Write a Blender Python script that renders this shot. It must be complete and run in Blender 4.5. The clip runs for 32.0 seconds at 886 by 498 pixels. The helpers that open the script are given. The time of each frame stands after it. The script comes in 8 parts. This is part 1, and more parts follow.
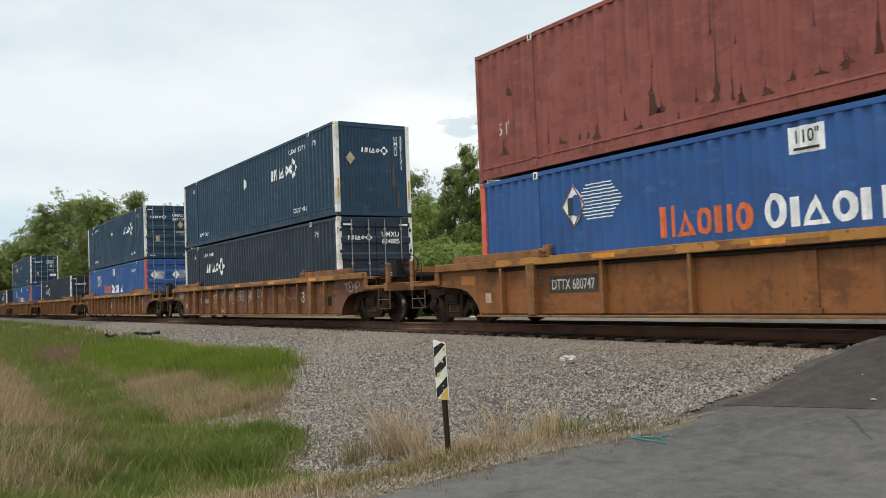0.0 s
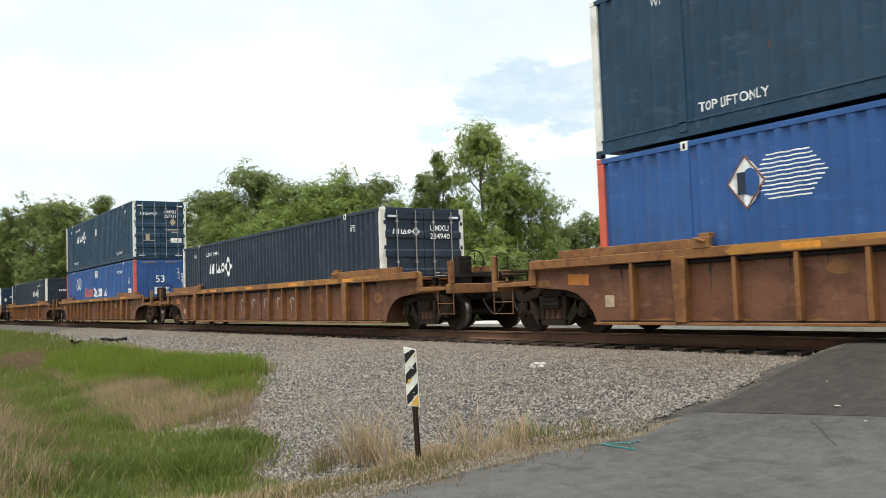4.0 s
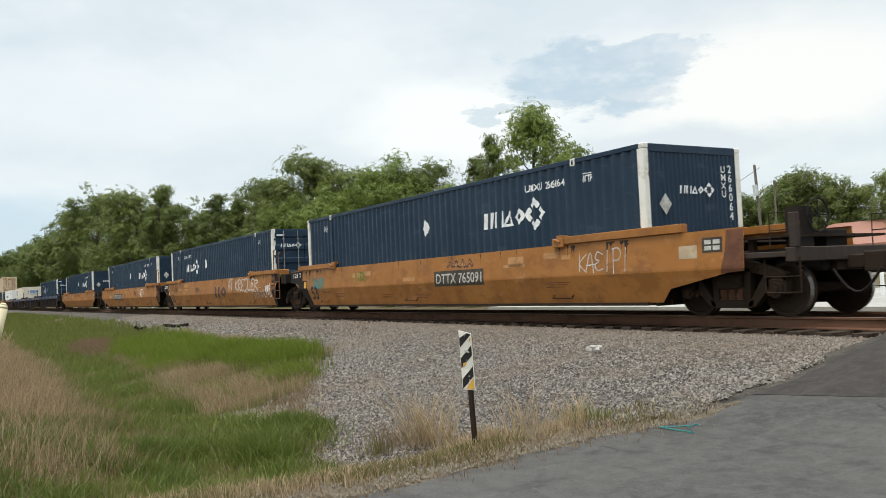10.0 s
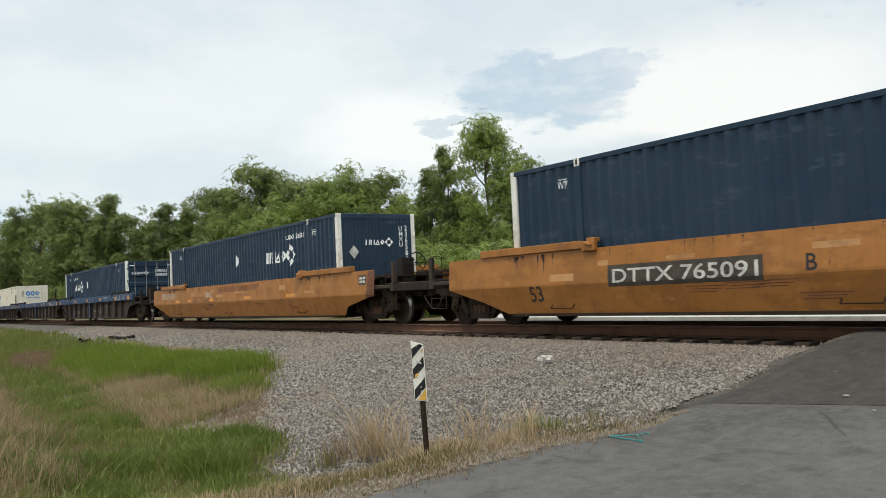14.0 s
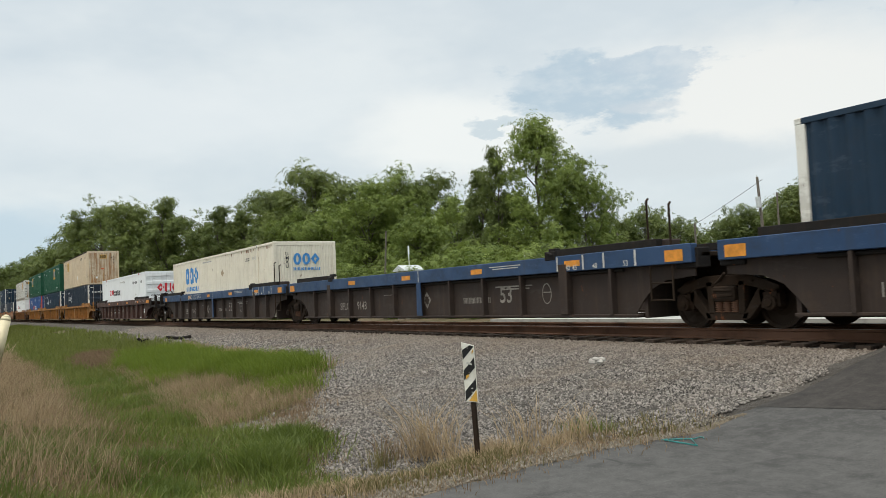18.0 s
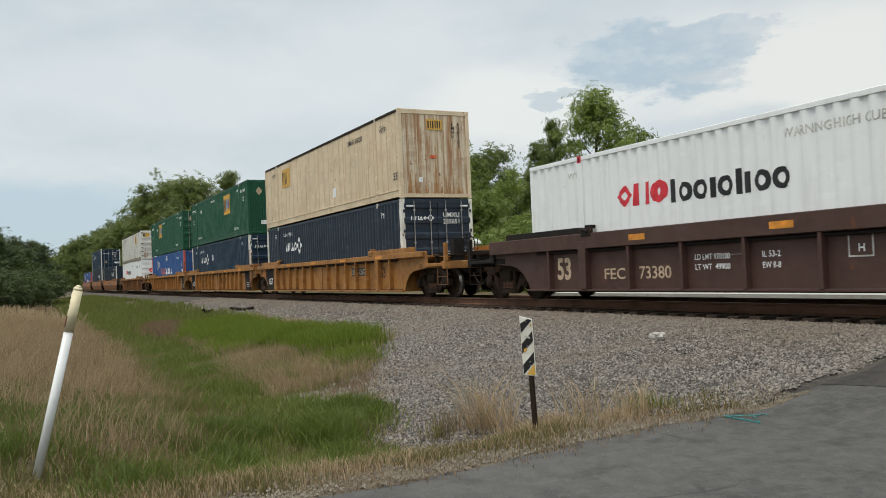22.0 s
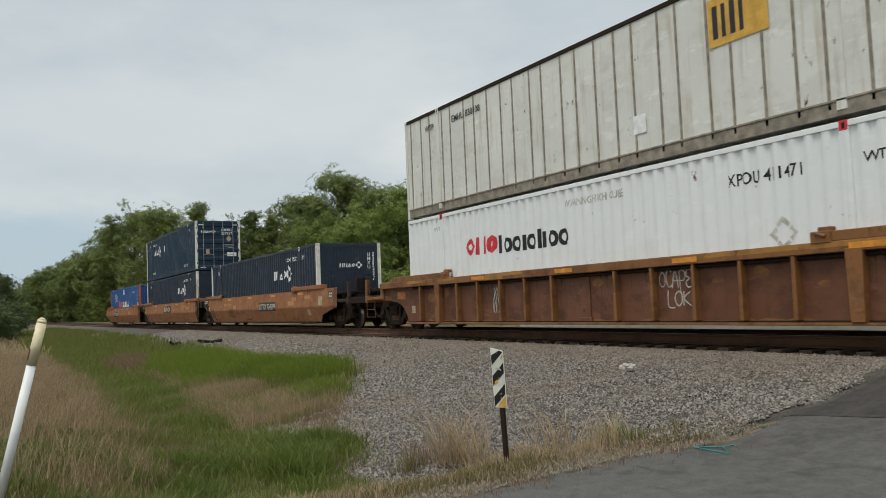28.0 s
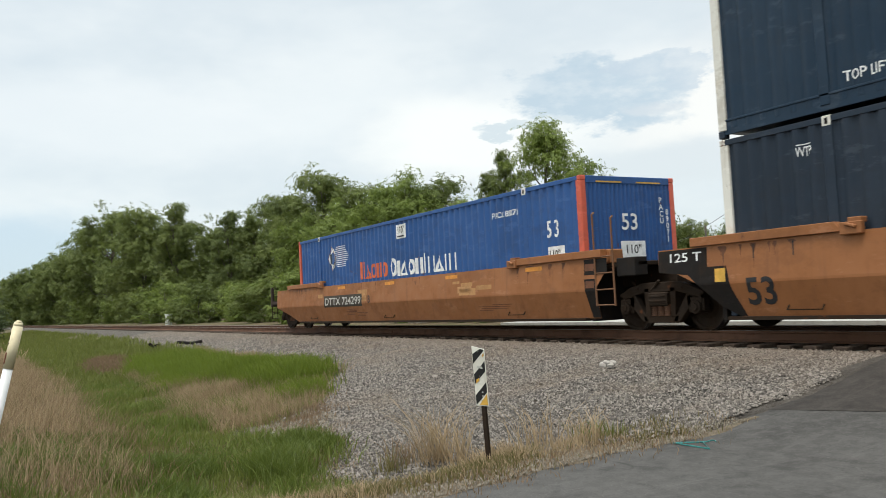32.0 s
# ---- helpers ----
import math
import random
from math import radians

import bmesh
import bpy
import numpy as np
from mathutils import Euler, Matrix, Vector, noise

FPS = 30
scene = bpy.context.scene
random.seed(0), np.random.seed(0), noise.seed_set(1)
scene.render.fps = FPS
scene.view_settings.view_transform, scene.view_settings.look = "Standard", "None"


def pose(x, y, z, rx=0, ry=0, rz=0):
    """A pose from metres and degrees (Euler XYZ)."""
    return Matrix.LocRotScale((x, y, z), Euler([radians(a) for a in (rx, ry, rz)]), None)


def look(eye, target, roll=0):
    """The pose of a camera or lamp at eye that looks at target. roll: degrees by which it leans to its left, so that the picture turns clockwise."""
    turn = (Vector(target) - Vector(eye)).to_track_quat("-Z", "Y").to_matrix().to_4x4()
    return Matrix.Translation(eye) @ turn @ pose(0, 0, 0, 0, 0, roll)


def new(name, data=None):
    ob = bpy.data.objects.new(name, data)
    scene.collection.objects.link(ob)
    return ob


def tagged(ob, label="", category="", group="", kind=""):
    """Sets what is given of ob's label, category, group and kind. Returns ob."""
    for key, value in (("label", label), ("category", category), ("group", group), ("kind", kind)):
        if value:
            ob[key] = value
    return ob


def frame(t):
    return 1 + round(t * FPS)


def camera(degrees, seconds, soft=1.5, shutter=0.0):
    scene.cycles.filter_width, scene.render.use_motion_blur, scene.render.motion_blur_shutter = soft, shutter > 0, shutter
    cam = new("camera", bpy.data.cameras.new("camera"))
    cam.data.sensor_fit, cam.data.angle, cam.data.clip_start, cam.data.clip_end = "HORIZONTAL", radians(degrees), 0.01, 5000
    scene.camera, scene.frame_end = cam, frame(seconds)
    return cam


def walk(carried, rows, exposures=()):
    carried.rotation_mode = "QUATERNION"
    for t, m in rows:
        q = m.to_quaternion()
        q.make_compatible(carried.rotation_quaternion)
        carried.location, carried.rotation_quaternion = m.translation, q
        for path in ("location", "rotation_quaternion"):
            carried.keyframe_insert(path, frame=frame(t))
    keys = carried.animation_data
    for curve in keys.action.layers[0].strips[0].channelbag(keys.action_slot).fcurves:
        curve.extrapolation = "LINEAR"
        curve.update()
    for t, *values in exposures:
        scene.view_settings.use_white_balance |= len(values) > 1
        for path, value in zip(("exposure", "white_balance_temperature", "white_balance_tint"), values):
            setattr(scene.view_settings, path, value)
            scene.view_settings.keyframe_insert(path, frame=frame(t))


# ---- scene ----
# The track runs along x, the train travels towards +x. z = 0 is the top of the rail, the camera stands at x = y = 0.
LENS = 55.5
EYE_Z = 0.765
TRACK_Y = 12.32
cam = camera(LENS, 32.0, soft=0.85, shutter=0.06)
# seconds, yaw (left from square to the track), pitch, lean
VIEWS = [
    (0, 57.17, 2.96, -2.22), (0.5, 57.06, 2.98, -2.62), (1, 56.87, 3.20, -2.22), (1.5, 55.87, 3.34, -2.05), (2, 55.72, 3.38, -1.97),
    (2.5, 56.00, 3.35, -2.05), (3, 55.81, 3.18, -2.08), (3.5, 55.34, 3.29, -1.84), (5.5, 54.91, 3.32, -2.55), (6, 54.95, 3.31, -2.17),
    (6.5, 55.14, 3.46, -2.55), (7, 55.91, 3.30, -2.73), (7.5, 56.72, 3.53, -3.12), (8, 56.71, 3.73, -3.08), (8.5, 57.10, 3.05, -2.86),
    (9, 58.62, 1.78, -2.94), (9.5, 58.92, 1.34, -2.35), (10, 58.89, 2.39, -2.65), (10.5, 58.72, 3.03, -2.63), (11, 57.69, 3.02, -2.54),
    (11.5, 57.15, 3.02, -2.58), (12, 56.94, 2.90, -2.77), (12.5, 56.35, 2.87, -2.33), (13, 55.87, 2.98, -2.05), (13.5, 55.60, 2.97, -2.72),
    (15.5, 56.04, 2.94, -2.26), (16, 59.37, 3.14, -2.87), (16.5, 59.83, 3.33, -2.85), (17, 59.45, 3.22, -2.82), (17.5, 59.33, 3.23, -2.73),
    (18, 59.04, 3.21, -2.65), (18.5, 58.93, 3.38, -2.89), (19, 58.72, 3.48, -3.34), (19.5, 58.45, 3.12, -3.84), (20, 58.23, 2.93, -3.57),
    (20.5, 57.63, 2.60, -2.96), (21, 61.25, 2.05, -3.04), (21.5, 64.22, 1.32, -2.31), (22, 63.08, 1.57, -2.35), (22.5, 62.40, 1.76, -2.00),
    (23, 62.39, 1.79, -1.89), (23.5, 63.59, 2.21, -2.58), (24, 64.36, 2.00, -2.48), (24.5, 64.79, 2.00, -2.24), (26.5, 61.56, 3.85, -2.46),
    (27, 61.01, 3.85, -2.20), (27.5, 60.89, 3.63, -2.20), (28, 61.01, 3.64, -2.40), (28.5, 60.73, 3.50, -2.59), (29, 60.71, 3.38, -2.82),
    (29.5, 60.55, 3.15, -2.79), (30, 60.37, 3.21, -2.25), (30.5, 60.34, 3.43, -2.55), (31, 60.10, 3.53, -2.68), (31.5, 59.91, 3.59, -2.96),
    (32, 59.69, 3.50, -2.93),
]
EXPOSURES = [(0, 0.5), (1, 0.72), (2, 0.98), (3.3, 0.9), (5.5, 0.56), (6, 0.56), (7, 0.8), (8, 0.62), (9, 0.42), (10, 0.5), (11, 0.4), (12, 0.4), (13, 0.44), (16, 0.47), (17, 0.38), (18, 0.33), (20, 0.08), (21, 0.12), (22, 0.2), (23, 0.42), (24, 0.62), (27, 0.36), (28, 0.05), (29, 0.18), (30, 0.36), (31, 0.6), (32, 0.5)]
walk(cam, [(t, pose(0, 0, EYE_Z, 90 + p, 0, y) @ pose(0, 0, 0, 0, 0, r)) for t, y, p, r in VIEWS], EXPOSURES)


def travelled(t):
    """Metres that the train has gone since the start."""
    return 12.8615 * t + 0.031022 * t ** 2 - 0.0010727 * t ** 3 + 1.97586e-5 * t ** 4


# ---- world and light ----
SUN_EL, SUN_AZ = 68, 205


class Nodes:
    """Small helper to write node trees."""

    def __init__(self, tree):
        self.t = tree
        tree.nodes.clear()

    def add(self, kind, props=None, **ins):
        n = self.t.nodes.new(kind)
        for k, v in (props or {}).items():
            if k == "operation":
                n.operation = v
            elif k == "data_type":
                n.data_type = v
            elif k == "blend_type":
                n.blend_type = v
            elif k == "interpolation_type":
                n.interpolation_type = v
        for k, v in ins.items():
            key = int(k[1:]) if k[0] == "i" and k[1:].isdigit() else k.replace("_", " ")
            if isinstance(v, bpy.types.NodeSocket):
                self.t.links.new(v, n.inputs[key])
            else:
                n.inputs[key].default_value = v
        return n

    def noise(self, vec, scale, detail=4.0, rough=0.55):
        return self.add("ShaderNodeTexNoise", Vector=vec, Scale=scale, Detail=detail, Roughness=rough).outputs["Fac"]

    def ramp(self, v, a, b, lo=0.0, hi=1.0):
        n = self.add("ShaderNodeMapRange", {"interpolation_type": "SMOOTHSTEP"})
        for key, val in (("From Min", a), ("From Max", b), ("To Min", lo), ("To Max", hi)):
            n.inputs[key].default_value = val
        self.t.links.new(v, n.inputs["Value"])
        return n.outputs["Result"]

    def math(self, op, a, b):
        return self.add("ShaderNodeMath", {"operation": op}, i0=a, i1=b).outputs[0]

    def mix(self, fac, a, b, mode="MIX"):
        n = self.t.nodes.new("ShaderNodeMix")
        n.data_type, n.blend_type = "RGBA", mode
        for k, v in ((0, fac), (6, a), (7, b)):
            if isinstance(v, bpy.types.NodeSocket):
                self.t.links.new(v, n.inputs[k])
            else:
                n.inputs[k].default_value = (*v, 1) if isinstance(v, tuple) and len(v) == 3 else v
        return n.outputs[2]

    def scaled(self, vec, s):
        return self.add("ShaderNodeMapping", Vector=vec, Scale=s).outputs[0]


def sky_way(az, el):
    a, e = radians(az), radians(el)
    return (-math.sin(a) * math.cos(e), math.cos(a) * math.cos(e), math.sin(e))


def make_world():
    world = bpy.data.worlds.new("overcast_sky")
    scene.world = world
    world.use_nodes = True
    n = Nodes(world.node_tree)
    sky = n.t.nodes.new("ShaderNodeTexSky")
    sky.sky_type, sky.sun_disc = "NISHITA", False
    sky.sun_elevation, sky.sun_rotation = radians(SUN_EL), radians(SUN_AZ)
    clear = n.mix(1.0, sky.outputs[0], (0.10, 0.10, 0.10), "MULTIPLY")
    way = n.add("ShaderNodeTexCoord").outputs["Generated"]
    # clouds lie flatter towards the horizon
    flat = n.scaled(way, (1.0, 1.0, 2.4))
    warp = n.add("ShaderNodeTexNoise", Vector=flat, Scale=4.5, Detail=6.0, Roughness=0.6)
    off = n.add("ShaderNodeVectorMath", {"operation": "SUBTRACT"}, i0=warp.outputs["Color"], i1=(0.5, 0.5, 0.5)).outputs[0]
    off = n.add("ShaderNodeVectorMath", {"operation": "MULTIPLY"}, i0=off, i1=(0.16, 0.16, 0.07)).outputs[0]
    bent = n.add("ShaderNodeVectorMath", {"operation": "ADD"}, i0=way, i1=off).outputs[0]

    torn = n.add("ShaderNodeTexNoise", Vector=flat, Scale=13.0, Detail=7.0, Roughness=0.62)
    tear = n.add("ShaderNodeVectorMath", {"operation": "SUBTRACT"}, i0=torn.outputs["Color"], i1=(0.5, 0.5, 0.5)).outputs[0]
    tear = n.add("ShaderNodeVectorMath", {"operation": "MULTIPLY"}, i0=tear, i1=(0.15, 0.15, 0.085)).outputs[0]
    ragged = n.add("ShaderNodeVectorMath", {"operation": "ADD"}, i0=bent, i1=tear).outputs[0]

    def bank(az, el, wide, high, sharp):
        # how much of a cloud bank or gap lies in this direction
        d = n.add("ShaderNodeVectorMath", {"operation": "SUBTRACT"}, i0=ragged if sharp else bent, i1=sky_way(az, el)).outputs[0]
        d = n.add("ShaderNodeVectorMath", {"operation": "DIVIDE"}, i0=d, i1=(wide, wide, high)).outputs[0]
        return n.ramp(n.add("ShaderNodeVectorMath", {"operation": "LENGTH"}, i0=d).outputs["Value"], 1.05 if sharp else 1.15, 0.72 if sharp else 0.45)

    big = n.noise(flat, 2.1, 5.0, 0.6)
    fine = n.noise(flat, 7.0, 6.0, 0.62)
    col = n.mix(n.ramp(big, 0.38, 0.66), (0.50, 0.555, 0.59), (0.62, 0.655, 0.665))
    col = n.mix(n.ramp(fine, 0.35, 0.75, 0.0, 0.35), col, (0.55, 0.60, 0.63))
    for az, el, wide, high, tone, amount in SKY_BANKS:
        sharp_tone = tone[2] > 1.2 * tone[0] and az < 70
        if sharp_tone:
            amount = n.ramp(torn.outputs["Fac"], 0.34, 0.58, 0.55 * amount, amount)
        f = n.math("MULTIPLY", bank(az, el, wide, high, sharp_tone), amount)
        col = n.mix(f, col, tone)
    col = n.mix(0.12, col, clear)
    # an overcast sky is brightest overhead
    up = n.add("ShaderNodeSeparateXYZ", Vector=way).outputs["Z"]
    col = n.mix(1.0, col, n.add("ShaderNodeCombineXYZ", X=n.ramp(up, 0.40, 1.0, 1.08, 2.7), Y=n.ramp(up, 0.40, 1.0, 1.08, 2.66), Z=n.ramp(up, 0.40, 1.0, 1.06, 2.55)).outputs[0], "MULTIPLY")
    out = n.add("ShaderNodeBackground", Color=col, Strength=1.0)
    n.t.links.new(out.outputs[0], n.add("ShaderNodeOutputWorld").inputs[0])
    lamp = bpy.data.lights.new("sun", "SUN")
    lamp.energy, lamp.angle, lamp.color = 1.6, radians(20), (1.0, 0.92, 0.80)
    sun = new("sun", lamp)
    sun.matrix_world = look((0, 0, 60), tuple(Vector((0, 0, 60)) - Vector(sky_way(SUN_AZ, SUN_EL))))


# azimuth left of square to the track, elevation, size, tone, amount
SKY_BANKS = [
    (37, 12.0, 0.25, 0.085, (0.70, 0.70, 0.675), 0.95),
    (57, 10.5, 0.17, 0.055, (0.72, 0.73, 0.71), 0.85),
    (48.4, 13.3, 0.105, 0.041, (0.37, 0.46, 0.53), 0.9),
    (43.6, 14.6, 0.055, 0.020, (0.42, 0.49, 0.55), 0.75),
    (53.6, 11.2, 0.060, 0.010, (0.45, 0.52, 0.56), 0.8),
    (45.0, 12.2, 0.045, 0.008, (0.50, 0.54, 0.57), 0.7),
    (42, 8.2, 0.15, 0.032, (0.52, 0.565, 0.59), 0.9),
    (30, 19.5, 0.14, 0.045, (0.40, 0.47, 0.54), 0.9),
    (90, 4, 0.22, 0.055, (0.40, 0.50, 0.58), 0.9),
    (80, 12, 0.24, 0.05, (0.64, 0.67, 0.68), 0.6),
    (74, 25, 0.32, 0.07, (0.47, 0.53, 0.58), 0.8),
    (52, 22, 0.16, 0.03, (0.66, 0.67, 0.66), 0.7),
]
make_world()


# ---- materials ----
def finish(m, n, color, rough, metal=0.0, bump=None, spec=0.4):
    b = n.add("ShaderNodeBsdfPrincipled", Base_Color=color, Roughness=rough, Metallic=metal)
    b.inputs["Specular IOR Level"].default_value = spec
    if bump is not None:
        n.t.links.new(bump, b.inputs["Normal"])
    n.t.links.new(b.outputs[0], n.add("ShaderNodeOutputMaterial").inputs[0])
    return m


def material(name):
    m = bpy.data.materials.new(name)
    m.use_nodes = True
    return m, Nodes(m.node_tree)


def bumped(n, height, strength, distance=0.02):
    return n.add("ShaderNodeBump", Height=height, Strength=strength, Distance=distance).outputs[0]


def paint(name, base, rough=0.5, dirt=(0.10, 0.075, 0.05), dirty=0.35, rust=0.0, streak=0.3, fade=0.25, metal=0.0, start=0.50, spec=0.4):
    """Weathered paint: fading in patches, dirt running down, rust in spots."""
    m, n = material(name)
    # every piece weathers in its own way
    shift = n.math("MULTIPLY", n.t.nodes.new("ShaderNodeObjectInfo").outputs["Random"], 61.0)
    co = n.add("ShaderNodeVectorMath", {"operation": "ADD"}, i0=n.add("ShaderNodeTexCoord").outputs["Object"], i1=n.add("ShaderNodeCombineXYZ", X=shift, Y=shift, Z=0.0).outputs[0]).outputs[0]
    big = n.noise(co, 0.55, 4.0)
    col = n.mix(n.ramp(big, 0.35, 0.7, 0.0, fade), base, tuple(min(1.0, c * 1.35 + 0.03) for c in base))
    worn = n.noise(n.scaled(co, (1.0, 1.0, 1.6)), 1.15, 7.0, 0.68)
    col = n.mix(n.ramp(worn, 0.50, 0.60, 0.0, min(0.85, 1.5 * dirty)), col, tuple(0.55 * a + 0.25 * b for a, b in zip(base, dirt)))
    pale = n.noise(n.scaled(co, (0.8, 0.8, 2.2)), 2.0, 8.0, 0.7)
    col = n.mix(n.ramp(pale, 0.56, 0.66, 0.0, min(0.8, 1.6 * fade)), col, tuple(min(1.0, c * 1.3 + 0.05) for c in base))
    run = n.noise(n.scaled(co, (5.0, 5.0, 0.35)), 1.3, 5.0, 0.6)
    col = n.mix(n.ramp(run, start, start + 0.28, 0.0, streak), col, dirt)
    grime = n.noise(co, 2.3, 7.0, 0.65)
    col = n.mix(n.ramp(grime, 0.50, 0.74, 0.0, dirty), col, dirt)
    r = n.ramp(grime, 0.3, 0.8, rough - 0.08, min(1.0, rough + 0.2))
    if rust:
        spots = n.noise(n.scaled(co, (1.0, 1.0, 0.6)), 3.7, 9.0, 0.7)
        col = n.mix(n.ramp(spots, 0.66 - 0.22 * rust, 0.72 - 0.14 * rust), col, (0.13, 0.045, 0.018))
    fine = n.noise(co, 38.0, 3.0)
    return finish(m, n, col, r, metal, bumped(n, fine, 0.12, 0.004), spec)


def earth(name, a, b, c, scale=1.0, rough=0.95, strength=0.7, depth=0.05):
    m, n = material(name)
    co = n.add("ShaderNodeTexCoord").outputs["Object"]
    col = n.mix(n.ramp(n.noise(co, 0.35 * scale, 5.0, 0.6), 0.36, 0.64), a, b)
    f = n.noise(co, 5.0 * scale, 8.0, 0.7)
    col = n.mix(n.ramp(f, 0.46, 0.7), col, c)
    return finish(m, n, col, rough, 0.0, bumped(n, f, strength, depth), 0.2)


def tarmac(name, dark, light):
    """Worn asphalt: speckle of stones in the tar, stains, scuffs along the road and fine cracks."""
    m, n = material(name)
    co = n.add("ShaderNodeTexCoord").outputs["Object"]
    col = n.mix(n.ramp(n.noise(co, 0.5, 5.0, 0.6), 0.35, 0.68), dark, light)
    blotch = n.noise(co, 7.0, 6.0, 0.7)
    col = n.mix(n.ramp(blotch, 0.40, 0.62, 0.0, 0.5), col, tuple(1.35 * v for v in light))
    col = n.mix(n.ramp(n.noise(co, 2.6, 6.0, 0.65), 0.50, 0.70, 0.0, 0.7), col, tuple(0.62 * v for v in dark))
    scuff = n.noise(n.scaled(co, (6.0, 0.7, 1.0)), 1.0, 6.0, 0.7)
    col = n.mix(n.ramp(scuff, 0.55, 0.74, 0.0, 0.6), col, tuple(1.6 * v for v in light))
    speck = n.noise(co, 55.0, 3.0, 0.6)
    col = n.mix(n.ramp(speck, 0.60, 0.72, 0.0, 0.6), col, tuple(2.1 * v for v in light))
    col = n.mix(n.ramp(speck, 0.42, 0.30, 0.0, 0.6), col, tuple(0.45 * v for v in dark))
    bent = n.mix(0.12, co, n.add("ShaderNodeTexNoise", Vector=co, Scale=2.0, Detail=4.0).outputs["Color"], "ADD")
    cell = n.t.nodes.new("ShaderNodeTexVoronoi")
    cell.feature = "DISTANCE_TO_EDGE"
    n.t.links.new(bent, cell.inputs["Vector"])
    cell.inputs["Scale"].default_value = 0.42
    crack = n.math("MULTIPLY", n.ramp(cell.outputs["Distance"], 0.010, 0.002), n.ramp(n.noise(co, 0.7, 3.0), 0.50, 0.58))
    col = n.mix(n.math("MULTIPLY", crack, 0.6), col, tuple(0.35 * v for v in dark))
    return finish(m, n, col, 0.88, 0.0, bumped(n, speck, 0.35, 0.006), 0.3)


def plain(name, color, rough=0.6, metal=0.0, spread=0.18, scale=6.0):
    m, n = material(name)
    co = n.add("ShaderNodeTexCoord").outputs["Object"]
    f = n.noise(co, scale, 6.0, 0.6)
    col = n.mix(n.ramp(f, 0.3, 0.75), tuple(v * (1 - spread) for v in color), tuple(min(1, v * (1 + spread)) for v in color))
    return finish(m, n, col, rough, metal, bumped(n, f, 0.1, 0.01))


def leafy(name, dark, light, wet=0.5):
    """Leaves: tone changes from leaf to leaf, a little light comes through."""
    m, n = material(name)
    g = n.t.nodes.new("ShaderNodeNewGeometry")
    o = n.t.nodes.new("ShaderNodeObjectInfo")
    f = n.math("ADD", n.math("MULTIPLY", g.outputs["Random Per Island"], 0.7), n.math("MULTIPLY", o.outputs["Random"], 0.35))
    col = n.mix(f, dark, light)
    b = n.add("ShaderNodeBsdfPrincipled", Base_Color=col, Roughness=wet)
    b.inputs["Specular IOR Level"].default_value = 0.3
    tr = n.add("ShaderNodeBsdfTranslucent", Color=n.mix(0.5, col, light))
    mix = n.add("ShaderNodeMixShader", i0=0.36, i1=b.outputs[0], i2=tr.outputs[0])
    n.t.links.new(mix.outputs[0], n.add("ShaderNodeOutputMaterial").inputs[0])
    return m


def stony(name, dark, light, warm):
    m, n = material(name)
    g = n.t.nodes.new("ShaderNodeNewGeometry")
    col = n.mix(n.math("POWER", g.outputs["Random Per Island"], 1.25), dark, light)
    co = n.add("ShaderNodeTexCoord").outputs["Object"]
    col = n.mix(n.ramp(n.noise(co, 0.8, 4.0), 0.45, 0.75, 0.0, 0.45), col, warm)
    # brake dust and rust settle along the track
    across = n.add("ShaderNodeSeparateXYZ", Vector=co).outputs["Y"]
    dust = n.math("ADD", across, n.math("MULTIPLY", n.noise(co, 1.1, 5.0), 1.6))
    col = n.mix(n.ramp(dust, 8.9, 11.4, 0.0, 0.5), col, (0.165, 0.128, 0.098))
    col = n.mix(n.ramp(dust, 11.3, 12.1, 0.0, 0.7), col, (0.085, 0.055, 0.038))
    return finish(m, n, col, 0.9, 0.0, bumped(n, n.noise(co, 60.0, 3.0), 0.3, 0.01), 0.25)


